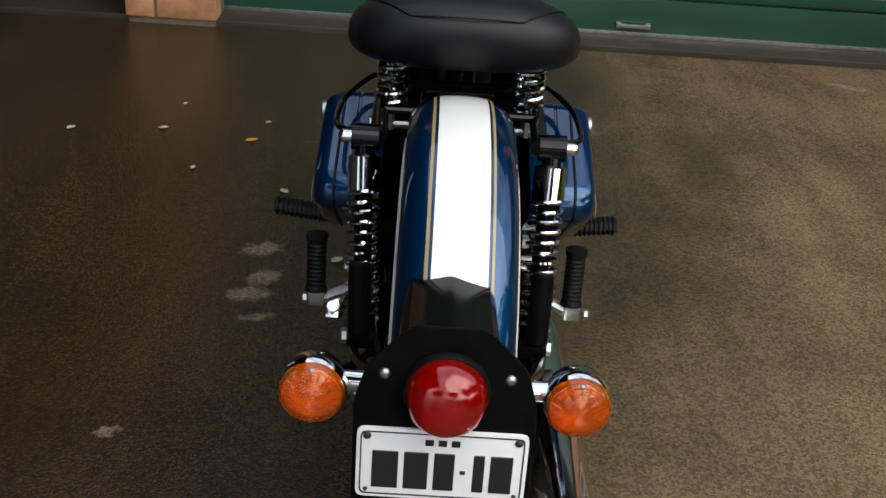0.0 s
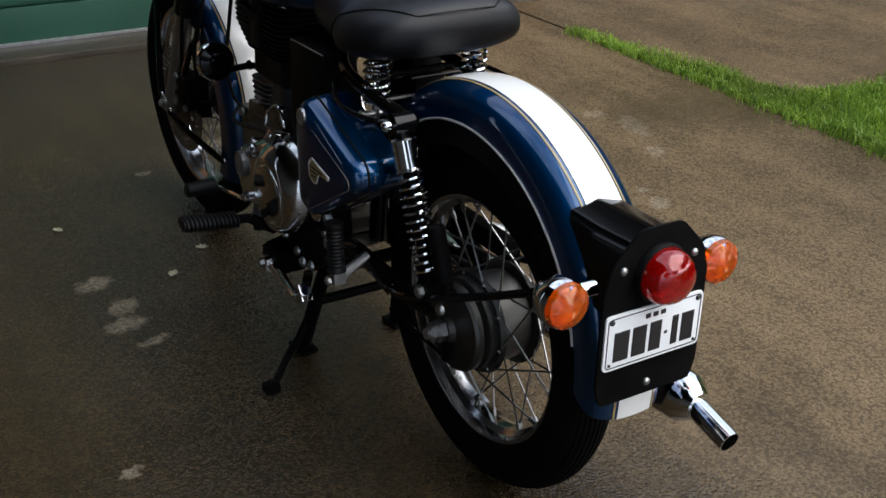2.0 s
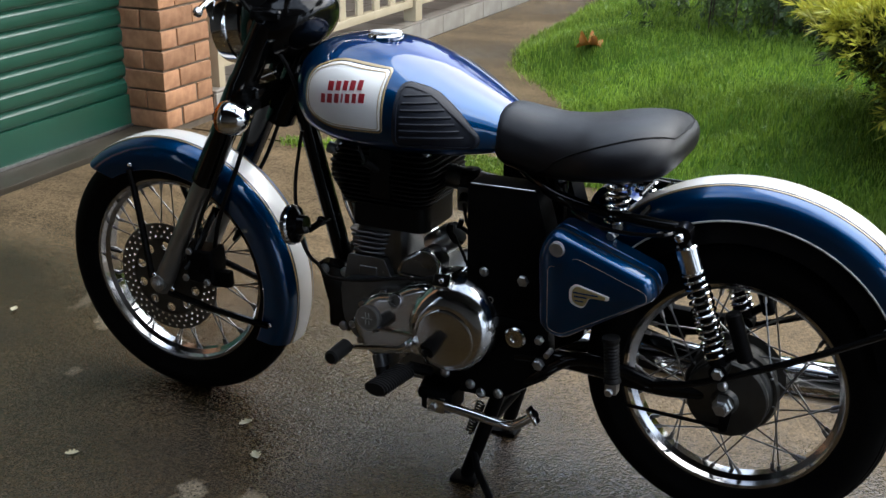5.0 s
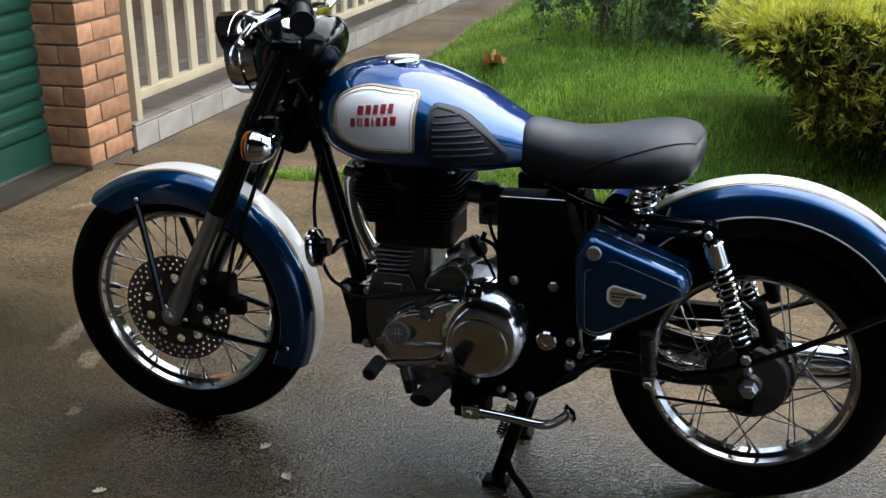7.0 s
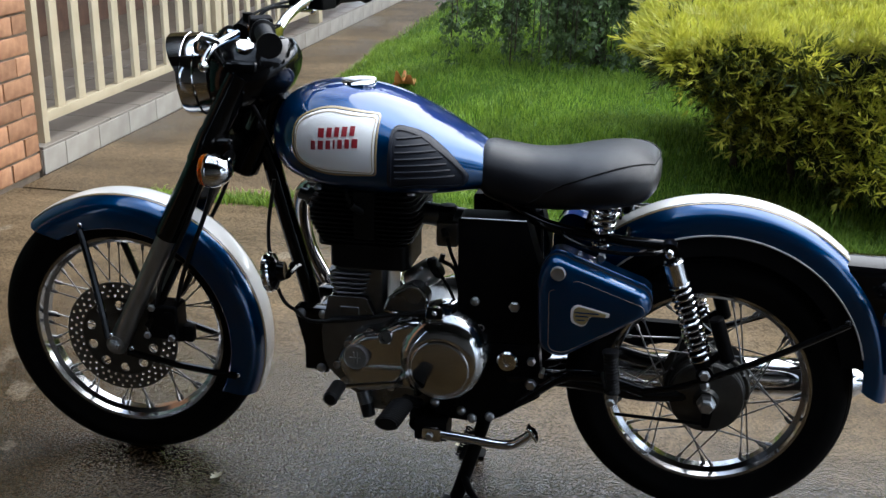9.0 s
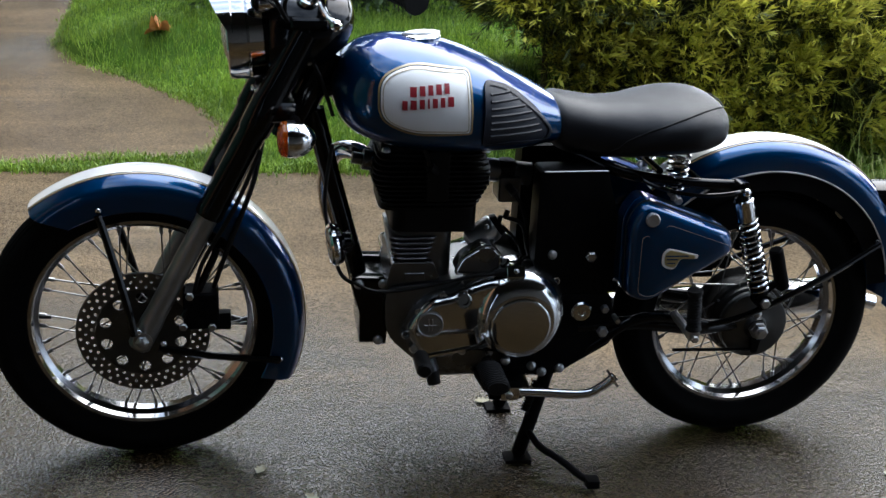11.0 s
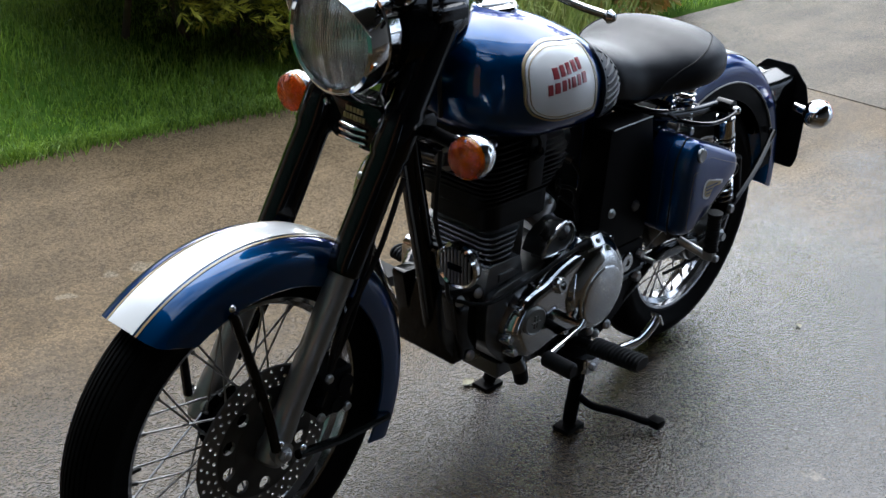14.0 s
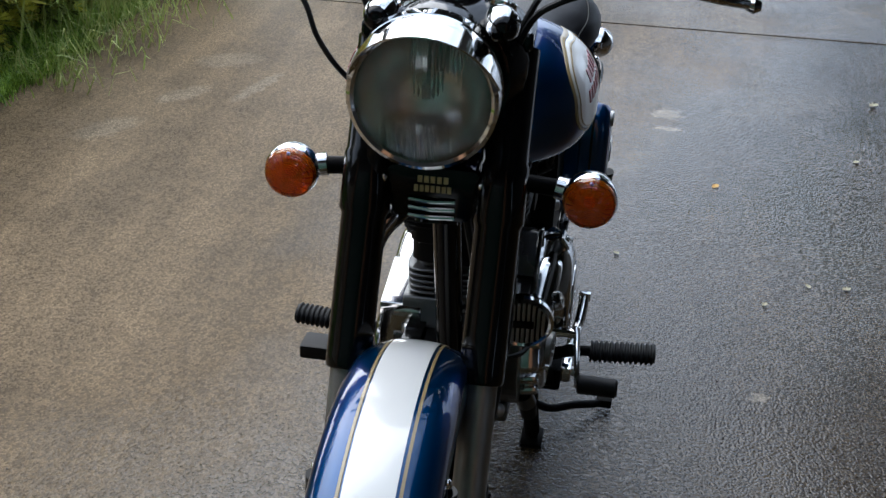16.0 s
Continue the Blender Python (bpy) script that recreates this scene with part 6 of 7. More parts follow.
for s in (-1, 1):
    o = np.array(COVER)
    c = o.mean(0)
    rings = []
    for x, k in ((0.110, 1.0), (0.150, 1.0), (0.1515, 0.985), (0.154, 0.985), (0.1555, 1.0), (0.184, 0.985), (0.197, 0.955), (0.205, 0.90), (0.209, 0.80)):
        rings.append([(s * x, *(c + (q - c) * k)) for q in o])
    rings += [[(s * 0.2115, *(c + (q - c) * 0.4)) for q in o], [(s * 0.212, *(c + (q - c) * 0.02)) for q in o]]
    cover = part("side_cover", loft(rings), BLUE, bike, "deep blue triangular side cover with a badge", 40)
    part("seam", tube([(s * 0.1765, *(c + (q - c) * 0.9925)) for q in o], 0.0022, 6, True), GRIP, cover, "black joint line")
    part("cover_lock", join(turned([(0.0155, -0.004), (0.0155, 0.004), (0.013, 0.006), (0.006, 0.005), (0, 0.005)], (s * 0.2085, 0.327, 0.622), (s, 0, 0), 24)), STEEL, cover, "round steel lock")
    line = np.array(rounded([(0.345, 0.588), (0.312, 0.583), (0.294, 0.612), (0.150, 0.562), (0.146, 0.545), (0.312, 0.446), (0.342, 0.452)], 0.02, 5))
    part("pinstripe", tube([(s * 0.2098, y, z) for y, z in line], 0.0006, 6, True), PINSTRIPE, cover)
    grow_badge = lambda o: [(0.258 + (y - 0.262), 0.534 + (z - 0.532) * 1.05) for y, z in o]
    b0 = rounded([(0.302, 0.516), (0.302, 0.546), (0.290, 0.556), (0.222, 0.541), (0.224, 0.533), (0.262, 0.533), (0.272, 0.508)], [0.016, 0.015, 0.01, 0.002, 0.002, 0.008, 0.014], 5)
    part("badge", prism(grow_badge(b0), s * 0.2105, s * 0.2135, 0.0005, 1), WHITE, cover, "small silver badge with gold bar")
    inner = np.array(grow_badge(b0))
    inner = [tuple(q) for q in inner.mean(0) + (inner - inner.mean(0)) * 0.84]
    part("badge_field", prism(inner, s * 0.2130, s * 0.2140, 0.0003, 1), BADGE_GOLD, cover)
    for y0, y1, z0, z1 in ((0.290, 0.240, 0.5400, 0.5430), (0.288, 0.262, 0.5325, 0.5355), (0.286, 0.268, 0.5240, 0.5265)):
        part("badge_bar", prism([(y0, z0), (y0, z1), (y1, z1), (y1, z0)], s * 0.2138, s * 0.2146, 0.0003, 1), BLUE, cover)

# ---- engine ----
def fin_outline(x, y0, y1, r):
    return rounded([(-x, y0), (x, y0), (x, y1), (-x, y1)], r, 4)


def two_circles(c0, r0, c1, r1, grow=0.0, n=28):
    """The outline round a large and a small circle."""
    pts = []
    c0, c1 = V(*c0), V(*c1)
    ang = math.atan2(*(c1 - c0)[::-1])
    off = math.acos((r0 - r1) / np.linalg.norm(c1 - c0))
    for a in np.linspace(ang + off, ang + 2 * math.pi - off, n):
        pts.append(tuple(c0 + (r0 + grow) * V(math.cos(a), math.sin(a))))
    for a in np.linspace(ang - off, ang + off, n // 2):
        pts.append(tuple(c1 + (r1 + grow) * V(math.cos(a), math.sin(a))))
    return pts


def stepped(outline, steps, side):
    o = np.asarray(outline)
    c = o.mean(0)
    d = o - c
    n = d / np.linalg.norm(d, axis=1)[:, None]
    return loft([[(side * x, *q) for q in o - n * inset] for x, inset in steps])


def cushion(outline, x0, height, edge, slope=0.0, rings=26):
    """A casting with rounded edges on an outline of (y, z) points: it rises from x0 and levels off inside the edge."""
    o = resampled([tuple(q) for q in smooth_path(outline, 5, True)], 0.008)
    c = o.mean(0)
    seg = np.roll(o, -1, 0) - o
    rows = [[(x0 + 0.045, *q) for q in o]]
    for t in np.linspace(0, 0.999, rings) ** 1.6:
        row = []
        for q in c + (o - c) * (1 - t):
            u = np.clip(((q - o) * seg).sum(1) / (seg ** 2).sum(1), 0, 1)
            near = np.linalg.norm(q - (o + seg * u[:, None]), axis=1).min()
            k = 1 - min(1, near / edge)
            row.append((x0 - height * math.sqrt(1 - k * k) - slope * (0.70 - q[0]), *q))
        rows.append(row)
    return loft(rows)


engine = part("engine", join(prism(rounded([(0.866, 0.320), (0.872, 0.430), (0.75, 0.445), (0.62, 0.462), (0.52, 0.44), (0.475, 0.34), (0.53, 0.255), (0.74, 0.236), (0.800, 0.256)], 0.03), -0.105, 0.105, 0.014, 4),
              prism(rounded([(0.870, 0.415), (0.856, 0.485), (0.766, 0.485), (0.738, 0.415)], 0.008), -0.092, 0.092, 0.008, 3), plate(fin_outline(0.074, 0.722, 0.848, 0.03), 0.43, 0.56)), CAST, bike, "cast alloy single-cylinder engine with black finned barrel")
barrel = part("barrel", join(plate(fin_outline(0.082, 0.672, 0.858, 0.03), 0.550, 0.612, 0.006, 3), plate(fin_outline(0.080, 0.675, 0.885, 0.03), 0.60, 0.745)), ENGINE_BLACK, engine, "black painted cylinder and head")
for k in range(6):
    z = 0.478 + 0.0115 * k
    part("fin", plate(fin_outline(0.088, 0.776 - 0.004 * k, 0.852 + 0.002 * k, 0.025), z, z + 0.0045, 0.0015), CAST, engine)
for k in range(12):
    z = 0.606 + 0.0108 * k
    g = 0.022 * min(1, k / 5) - 0.004 * max(0, k - 8)
    part("fin", plate(fin_outline(0.090 + 0.7 * g, 0.672 - g, 0.878 + g, 0.035), z, z + 0.0042), ENGINE_BLACK, engine)
part("rocker_cover", join(box((-0.075, 0.655, 0.724), (0.075, 0.885, 0.752), 0.012, 3), box((-0.109, 0.742, 0.628), (-0.088, 0.790, 0.738), 0.006)), ENGINE_BLACK, engine)
for y in (0.665, 0.875):
    for s in (-1, 1):
        part("head_bolt", dome((s * 0.085, y, 0.732), (0, 0, 1), 0.010, 0.010), STEEL, engine)

# left side: polished primary cover, with the clutch dome and its flat round cap set low in it
primary = part("primary_cover", cushion([(0.828, 0.352), (0.797, 0.401), (0.767, 0.424), (0.727, 0.435), (0.680, 0.460), (0.625, 0.470), (0.560, 0.440), (0.530, 0.370), (0.560, 0.300), (0.610, 0.286), (0.680, 0.290), (0.745, 0.274), (0.788, 0.278), (0.815, 0.312)], -0.112, 0.040, 0.020, 0.05), ALLOY, engine, "polished alloy primary cover", 60)
rings = []
for s in np.linspace(0, 1, 22):
    w = math.sin(s * math.pi / 2)
    c, r = V(0.578, 0.390) * (1 - s) + V(0.582, 0.366) * s, 0.066 + 0.040 * math.cos(s * math.pi / 2)
    rings.append([(-0.108 - 0.066 * w, c[0] + r * math.cos(a), c[1] + r * math.sin(a)) for a in np.linspace(0, 2 * math.pi, 64, endpoint=False)])
part("clutch_dome", loft([[(-0.080, y, z) for _, y, z in rings[0]]] + rings), ALLOY, engine, "domed clutch cover", 60)
part("cap_disc", turned([(0.0665, -0.004), (0.0660, 0.0012), (0.0640, 0.0028), (0.0600, 0.0036), (0, 0.0042)], (-0.174, 0.582, 0.366), (-1, 0, 0), 56), ALLOY, engine, "flat polished alloy cap")
part("badge_boss", join(turned([(0.029, -0.006), (0.029, 0.003), (0.027, 0.0045), (0.025, 0.003), (0, 0.003)], (-0.152, 0.777, 0.366), (-1, 0.08, 0), 32), box((-0.158, 0.771, 0.352), (-0.153, 0.774, 0.380), 0.0008, 1), box((-0.158, 0.779, 0.352), (-0.153, 0.782, 0.380), 0.0008, 1), box((-0.158, 0.764, 0.364), (-0.153, 0.790, 0.367), 0.0008, 1)), FORK_ALLOY, engine, "round cast badge")
part("filler_plug", join(turned([(0.017, -0.01), (0.017, 0.008), (0.014, 0.012), (0.009, 0.012), (0.008, 0.004), (0, 0.004)], (-0.150, 0.706, 0.420), (-1, 0, 0.35), 24)), ALLOY, engine)
for y, z in ((0.748, 0.424), (0.800, 0.388), (0.656, 0.458), (0.826, 0.335), (0.700, 0.292), (0.640, 0.286), (0.806, 0.300)):
    part("cover_bolt", join(turned([(0.0105, -0.03), (0.0105, -0.004), (0.0080, 0.0), (0.005, 0.0), (0.0045, -0.003), (0, -0.003)], (-0.137, y, z), (-1, 0, 0.15), 14)), ALLOY, engine)
for a in (38, 2, -38, -75):
    y, z = 0.578 - 0.101 * math.cos(radians(a)), 0.390 + 0.101 * math.sin(radians(a))
    part("dome_bolt", join(turned([(0.0110, -0.03), (0.0105, -0.004), (0.0080, 0.0), (0.005, 0.0), (0.0045, -0.003), (0, -0.003)], (-0.128, y, z), (-1, -0.25 * math.cos(radians(a)), 0.25 * math.sin(radians(a))), 14)), ALLOY, engine)
part("clutch_arm_cover", join(moved(box((-0.008, -0.020, -0.014), (0.006, 0.020, 0.014), 0.005, 3), pose(-0.150, 0.597, 0.484, 0, 32, 0)), rod((-0.10, 0.600, 0.472), (-0.146, 0.598, 0.482), 0.016, 16), dome((-0.157, 0.597, 0.4885), (-0.85, 0, 0.53), 0.006, 0.004)), ALLOY, engine, "polished clutch arm housing")
part("clutch_arm", tube([(-0.136, 0.640, 0.476), (-0.142, 0.622, 0.480), (-0.142, 0.604, 0.484)], [0.007, 0.010, 0.010], 12), GRIP, engine)
part("serial_plate", box((-0.0945, 0.784, 0.442), (-0.088, 0.828, 0.462), 0.0015, 1), CAST, engine, "small blank cast plate")
TRI = rounded([(0.722, 0.468), (0.708, 0.500), (0.662, 0.530), (0.642, 0.528), (0.622, 0.505), (0.626, 0.466)], 0.010)
part("side_casting", prism(TRI, -0.112, -0.060, 0.006, 3), CAST, engine, "dark alloy casting behind the barrel")
part("casting_rim", tube([(-0.113, y, z) for y, z in TRI], 0.0042, 8, True), ALLOY, engine, "polished raised rim")
part("cable", tube(smooth_path([(-0.085, 0.94, 0.44), (-0.118, 0.89, 0.430), (-0.130, 0.80, 0.443), (-0.138, 0.70, 0.468), (-0.140, 0.635, 0.478)], 6), 0.0042, 8), GRIP, engine)
starter = part("starter_motor", turned([(0, 0), (0.018, 0), (0.023, 0.005), (0.029, 0.008), (0.030, 0.014), (0.030, 0.066), (0.027, 0.072), (0, 0.072)], (-0.035, 0.682, 0.505), (0, -0.80, 0.58), 28), SOFT_ALLOY, engine, "bright alloy starter motor")
part("end_cap", join(turned([(0.026, 0.0), (0.028, 0.004), (0.024, 0.014), (0, 0.016)], (-0.035, 0.624, 0.547), (0, -0.80, 0.58), 20), rod((-0.050, 0.606, 0.570), (-0.048, 0.600, 0.588), 0.006, 8), rod((-0.060, 0.620, 0.566), (-0.062, 0.618, 0.580), 0.005, 8)), GRIP, starter)
for y, z in ((0.648, 0.556), (0.634, 0.520)):
    part("clamp_screw", dome((-0.064, y, z), (-1, 0, 0.2), 0.006, 0.006), STEEL, starter)
part("wiring", tube(smooth_path([(-0.045, 0.605, 0.572), (-0.065, 0.570, 0.560), (-0.070, 0.556, 0.510), (-0.075, 0.545, 0.47)], 6), 0.005, 8), GRIP, engine)
part("wiring", tube(smooth_path([(-0.060, 0.612, 0.556), (-0.080, 0.585, 0.530), (-0.082, 0.570, 0.500), (-0.085, 0.560, 0.478)], 6), 0.0035, 8), GRIP, engine)
carb = part("carburettor", join(rod((0.0, 0.655, 0.668), (0.0, 0.545, 0.655), 0.026, 18), box((-0.034, 0.570, 0.600), (0.034, 0.620, 0.660), 0.010, 3), rod((-0.040, 0.60, 0.64), (-0.066, 0.590, 0.630), 0.009, 10)), CAST, engine, "grey alloy carburettor")
part("top_cap", turned([(0.030, 0), (0.031, 0.006), (0.028, 0.024), (0.018, 0.034), (0, 0.036)], (0, 0.600, 0.655), (0, 0, 1), 22), GRIP, carb, "black plastic cap")
part("hose", tube(smooth_path([(-0.062, 0.590, 0.632), (-0.080, 0.575, 0.600), (-0.072, 0.562, 0.560), (-0.06, 0.560, 0.52)], 6), 0.0042, 8), GRIP, carb)
part("spark_plug", join(rod((-0.100, 0.770, 0.690), (-0.128, 0.790, 0.715), 0.010, 12), tube(smooth_path([(-0.128, 0.79, 0.715), (-0.13, 0.80, 0.745), (-0.09, 0.82, 0.76)], 5), 0.004, 8)), GRIP, engine)
part("front_boss", join(rod((-0.02, 0.885, 0.690), (-0.02, 0.918, 0.696), 0.022, 18), rod((-0.02, 0.915, 0.695), (-0.02, 0.940, 0.700), 0.013, 14)), CAST, engine)
part("timing_cover", stepped(two_circles((0.590, 0.376), 0.100, (0.790, 0.345), 0.06), ((0.095, -0.004), (0.112, -0.004), (0.135, 0.0), (0.146, 0.010), (0.150, 0.026)), 1), ALLOY, engine, "polished alloy timing cover", 40)
part("timing_box", prism(rounded([(0.862, 0.34), (0.866, 0.47), (0.74, 0.50), (0.70, 0.44)], 0.02), 0.06, 0.130, 0.010, 3), ALLOY, engine)
part("sump", join(box((-0.085, 0.56, 0.205), (0.085, 0.79, 0.245), 0.012, 3), rod((-0.110, 0.772, 0.262), (-0.118, 0.762, 0.236), 0.017, 14)), CAST, engine)
part("drain_cap", rod((-0.117, 0.763, 0.240), (-0.122, 0.756, 0.208), 0.0165, 16, 0.015), GRIP, engine, "black rubber drain cap")

# ---- exhaust, on the far side from the stand lever ----
pipe = part("exhaust_pipe", tube(smooth_path([(0.035, 0.880, 0.672), (0.072, 0.938, 0.690), (0.108, 0.974, 0.662), (0.126, 0.984, 0.595), (0.134, 0.974, 0.520), (0.143, 0.940, 0.440), (0.153, 0.890, 0.350), (0.161, 0.825, 0.275), (0.157, 0.70, 0.241), (0.155, 0.45, 0.240)], 7), 0.0205, 20), COPPER, bike, "chrome header pipe")
part("pipe_bolt", dome((0.118, 0.998, 0.640), (0.1, 1, 0.2), 0.009, 0.007), STEEL, pipe)
sil = [(0.155, 0.46, 0.240), (0.156, 0.44, 0.2405), (0.158, 0.38, 0.243), (0.160, 0.28, 0.249), (0.161, -0.10, 0.268), (0.161, -0.275, 0.2755), (0.161, -0.330, 0.277), (0.161, -0.358, 0.2765)]
silencer = part("silencer", tube(sil, [0.022, 0.028, 0.038, 0.044, 0.046, 0.046, 0.0425, 0.024], 28), CHROME, bike, "chrome bottle silencer")
part("tail_pipe", moved(lathe([(0.0195, -0.02), (0.0195, 0.085), (0.0175, 0.085), (0.0175, -0.02)], 24, loop=True), aligned((0.161, -0.350, 0.2735), (0.0, -1, -0.26))), CHROME, silencer)
part("silencer_band", tube([(0.1605, 0.05, 0.2605), (0.1605, 0.02, 0.262)], 0.0465, 28), STEEL, silencer)
part("heat_shield", tube([(0.176, 0.80, 0.262), (0.178, 0.50, 0.262)], 0.018, 14), CHROME, pipe)

# ---- horn ----
H = aligned((-0.118, 0.982, 0.540), (-0.10, 1, -0.12))
horn = part("horn", moved(lathe([(0, -0.035), (0.020, -0.035), (0.024, -0.02), (0.042, -0.012), (0.042, 0.004), (0.036, 0.006), (0, 0.006)], 36), H), BLACK, bike, "round horn with a chrome rim and slotted face")
part("horn_rim", moved(lathe([(0.0425, -0.006), (0.0455, -0.002), (0.0455, 0.006), (0.041, 0.011), (0.037, 0.008)], 40), H), CHROME, horn, "chrome horn rim")
for k in range(9):
    u = -0.030 + 0.0075 * k
    h = math.sqrt(max(0, 0.0365 ** 2 - u * u))
    part("slat", moved(box((0.006, u - 0.0022, -h), (0.0105, u + 0.0022, h), 0.0008, 1), H), STEEL, horn)
part("horn_badge", moved(box((0.009, -0.016, -0.007), (0.012, 0.016, 0.007), 0.001, 1), H), BLACK, horn)
part("horn_bracket", join(tube([(-0.10, 0.95, 0.527), (-0.05, 0.948, 0.530), (-0.02, 0.945, 0.525)], 0.008, 8), dome((-0.045, 0.952, 0.53), (-1, 0, 0), 0.012, 0.01)), BLACK, horn)
part("cable", tube(smooth_path([(-0.06, 0.985, 0.74), (-0.072, 1.00, 0.62), (-0.090, 0.985, 0.53), (-0.085, 0.965, 0.46), (-0.07, 0.93, 0.425)], 6), 0.0045, 8), GRIP, horn)

# ---- foot controls and stands ----
def footrest(s, at, end, name, label):
    at, end = V(*at), V(*end)
    n = 26
    ts = np.linspace(0, 1, n)
    p = part(name, join(rod(at, at + (end - at) * 0.3, 0.010, 10), rod(at + V(-s * 0.05, -0.02, -0.03), at, 0.012, 10)), SATIN, bike, label)
    o = np.array([(0.030 * math.cos(a) , 0.017 * math.sin(a)) for a in np.linspace(0, 2 * math.pi, 16, endpoint=False)])
    d = (end - at) / np.linalg.norm(end - at)
    rings = []
    for k, t in enumerate(np.linspace(0.22, 1, n * 2)):
        g = 1.0 if k % 4 < 2 else 0.80
        c = at + (end - at) * t
        rings.append([c + V(0, q[0] * g * 0.9, q[1] * g) for q in o])
    part("rubber", loft(rings), GRIP, p, "ribbed black rubber")
    return p


for s in (-1, 1):
    footrest(s, (s * 0.185, 0.655, 0.290), (s * 0.335, 0.660, 0.305), "footrest", "rider's footrest with ribbed black rubber")
    q0, q1 = V(s * 0.203 - 0.004, 0.212, 0.460), V(s * 0.203 - 0.004, 0.204, 0.366)
    rear_rest = part("passenger_footrest", join(tube([q0 + (q1 - q0) * t for t in np.linspace(0, 1, 28)], [0.0175 if t < 0.08 or t > 0.93 else 0.0145 + 0.0015 * (k % 2) for k, t in enumerate(np.linspace(0, 1, 28))], 18)), GRIP, bike, "black rubber passenger footrest, folded up")
    part("bracket", join(box((s * 0.203 - 0.015, 0.192, 0.342), (s * 0.203 + 0.010, 0.216, 0.368), 0.004), rod((s * 0.195, 0.207, 0.351), (s * 0.135, 0.225, 0.372), 0.010, 10), bolt((s * 0.203 + s * 0.018, 0.205, 0.350), (s, 0, 0), 0.009, 0.008)), STEEL, rear_rest)
lever = part("gear_lever", join(tube([(-0.135, 0.668, 0.334), (-0.192, 0.668, 0.334)], 0.009, 10), tube([(-0.188, 0.662, 0.340), (-0.192, 0.678, 0.331), (-0.203, 0.806, 0.314)], [0.009, 0.0058, 0.0048], 10)), CHROME, bike, "chrome gear lever with a rubber pad")
part("pad", tube([(-0.203, 0.802, 0.317), (-0.206, 0.802, 0.317), (-0.268, 0.802, 0.316), (-0.272, 0.802, 0.316)], [0.013, 0.0165, 0.0165, 0.012], 16), GRIP, lever)
pedal = part("brake_pedal", tube(smooth_path([(0.150, 0.60, 0.255), (0.190, 0.66, 0.262), (0.200, 0.74, 0.298), (0.212, 0.795, 0.314)], 5), 0.0085, 10), SATIN, bike, "black brake pedal with a rubber pad")
part("pad", box((0.205, 0.768, 0.310), (0.285, 0.818, 0.336), 0.006), GRIP, pedal)
side_stand = part("side_stand", join(tube(smooth_path([(-0.172, 0.598, 0.208), (-0.176, 0.52, 0.205), (-0.186, 0.43, 0.204), (-0.191, 0.392, 0.224), (-0.193, 0.366, 0.249)], 5), 0.0105, 14), box((-0.186, 0.575, 0.192), (-0.158, 0.618, 0.224), 0.006), moved(box((-0.012, -0.022, -0.003), (0.012, 0.016, 0.003), 0.002), pose(-0.193, 0.372, 0.246, 55, 0, 0))), CHROME, bike, "chrome side stand, folded up")
part("stand_pivot", join(bolt((-0.186, 0.600, 0.208), (-1, 0, 0), 0.009, 0.007)), STEEL, side_stand)
part("stand_bracket", join(box((-0.168, 0.565, 0.185), (-0.100, 0.640, 0.232), 0.008), rod((-0.15, 0.635, 0.215), (-0.10, 0.645, 0.22), 0.02, 12)), SATIN, side_stand)
centre = part("centre_stand", join(*[tube(smooth_path([(s * 0.085, 0.485, 0.235), (s * 0.100, 0.510, 0.150), (s * 0.112, 0.540, 0.050), (s * 0.118, 0.552, 0.012)], 5), [0.016] * 15 + [0.013], 12) for s in (-1, 1)],
               *[moved(box((-0.022, -0.030, 0.0), (0.022, 0.032, 0.010), 0.004), Matrix.Translation((s * 0.118, 0.552, 0))) for s in (-1, 1)],
               rod((-0.09, 0.49, 0.215), (0.09, 0.49, 0.215), 0.015, 12), rod((-0.105, 0.518, 0.13), (0.105, 0.518, 0.13), 0.011, 10)), SATIN, bike, "black centre stand carrying the motorcycle")
part("stand_lever", join(tube(smooth_path([(-0.120, 0.532, 0.075), (-0.150, 0.510, 0.052), (-0.195, 0.470, 0.040), (-0.235, 0.432, 0.022), (-0.258, 0.414, 0.022)], 5), 0.0085, 10), box((-0.272, 0.398, 0.010), (-0.240, 0.428, 0.030), 0.006)), SATIN, centre)
part("return_spring", coil((-0.115, 0.52, 0.20), (-0.118, 0.545, 0.125), 0.009, 0.0022, 11, 6, 10), SATIN, centre)
for y, z in ((0.600, 0.262), (0.540, 0.248), (0.515, 0.232), (0.475, 0.240)):
    part("cradle_bolt", dome((-0.128, y, z), (-1, 0, 0), 0.0115, 0.009), STEEL, frame_part)
part("chain_guard", join(box((0.060, 0.05, 0.395), (0.085, 0.44, 0.425), 0.006), box((0.083, 0.05, 0.365), (0.088, 0.44, 0.42), 0.002)), SATIN, frame_part)
part("brake_rod", join(tube([(-0.098, 0.20, 0.262), (-0.098, 0.012, 0.258)], 0.004, 8), prism(rounded([(0.014, 0.318), (-0.014, 0.318), (-0.004, 0.250), (0.012, 0.250)], 0.005), -0.102, -0.094, 0.002)), SATIN, rear_wheel)
part("brake_nut", join(dome((-0.104, 0.011, 0.352), (-1, 0, 0), 0.011, 0.010)), STEEL, rear_wheel)

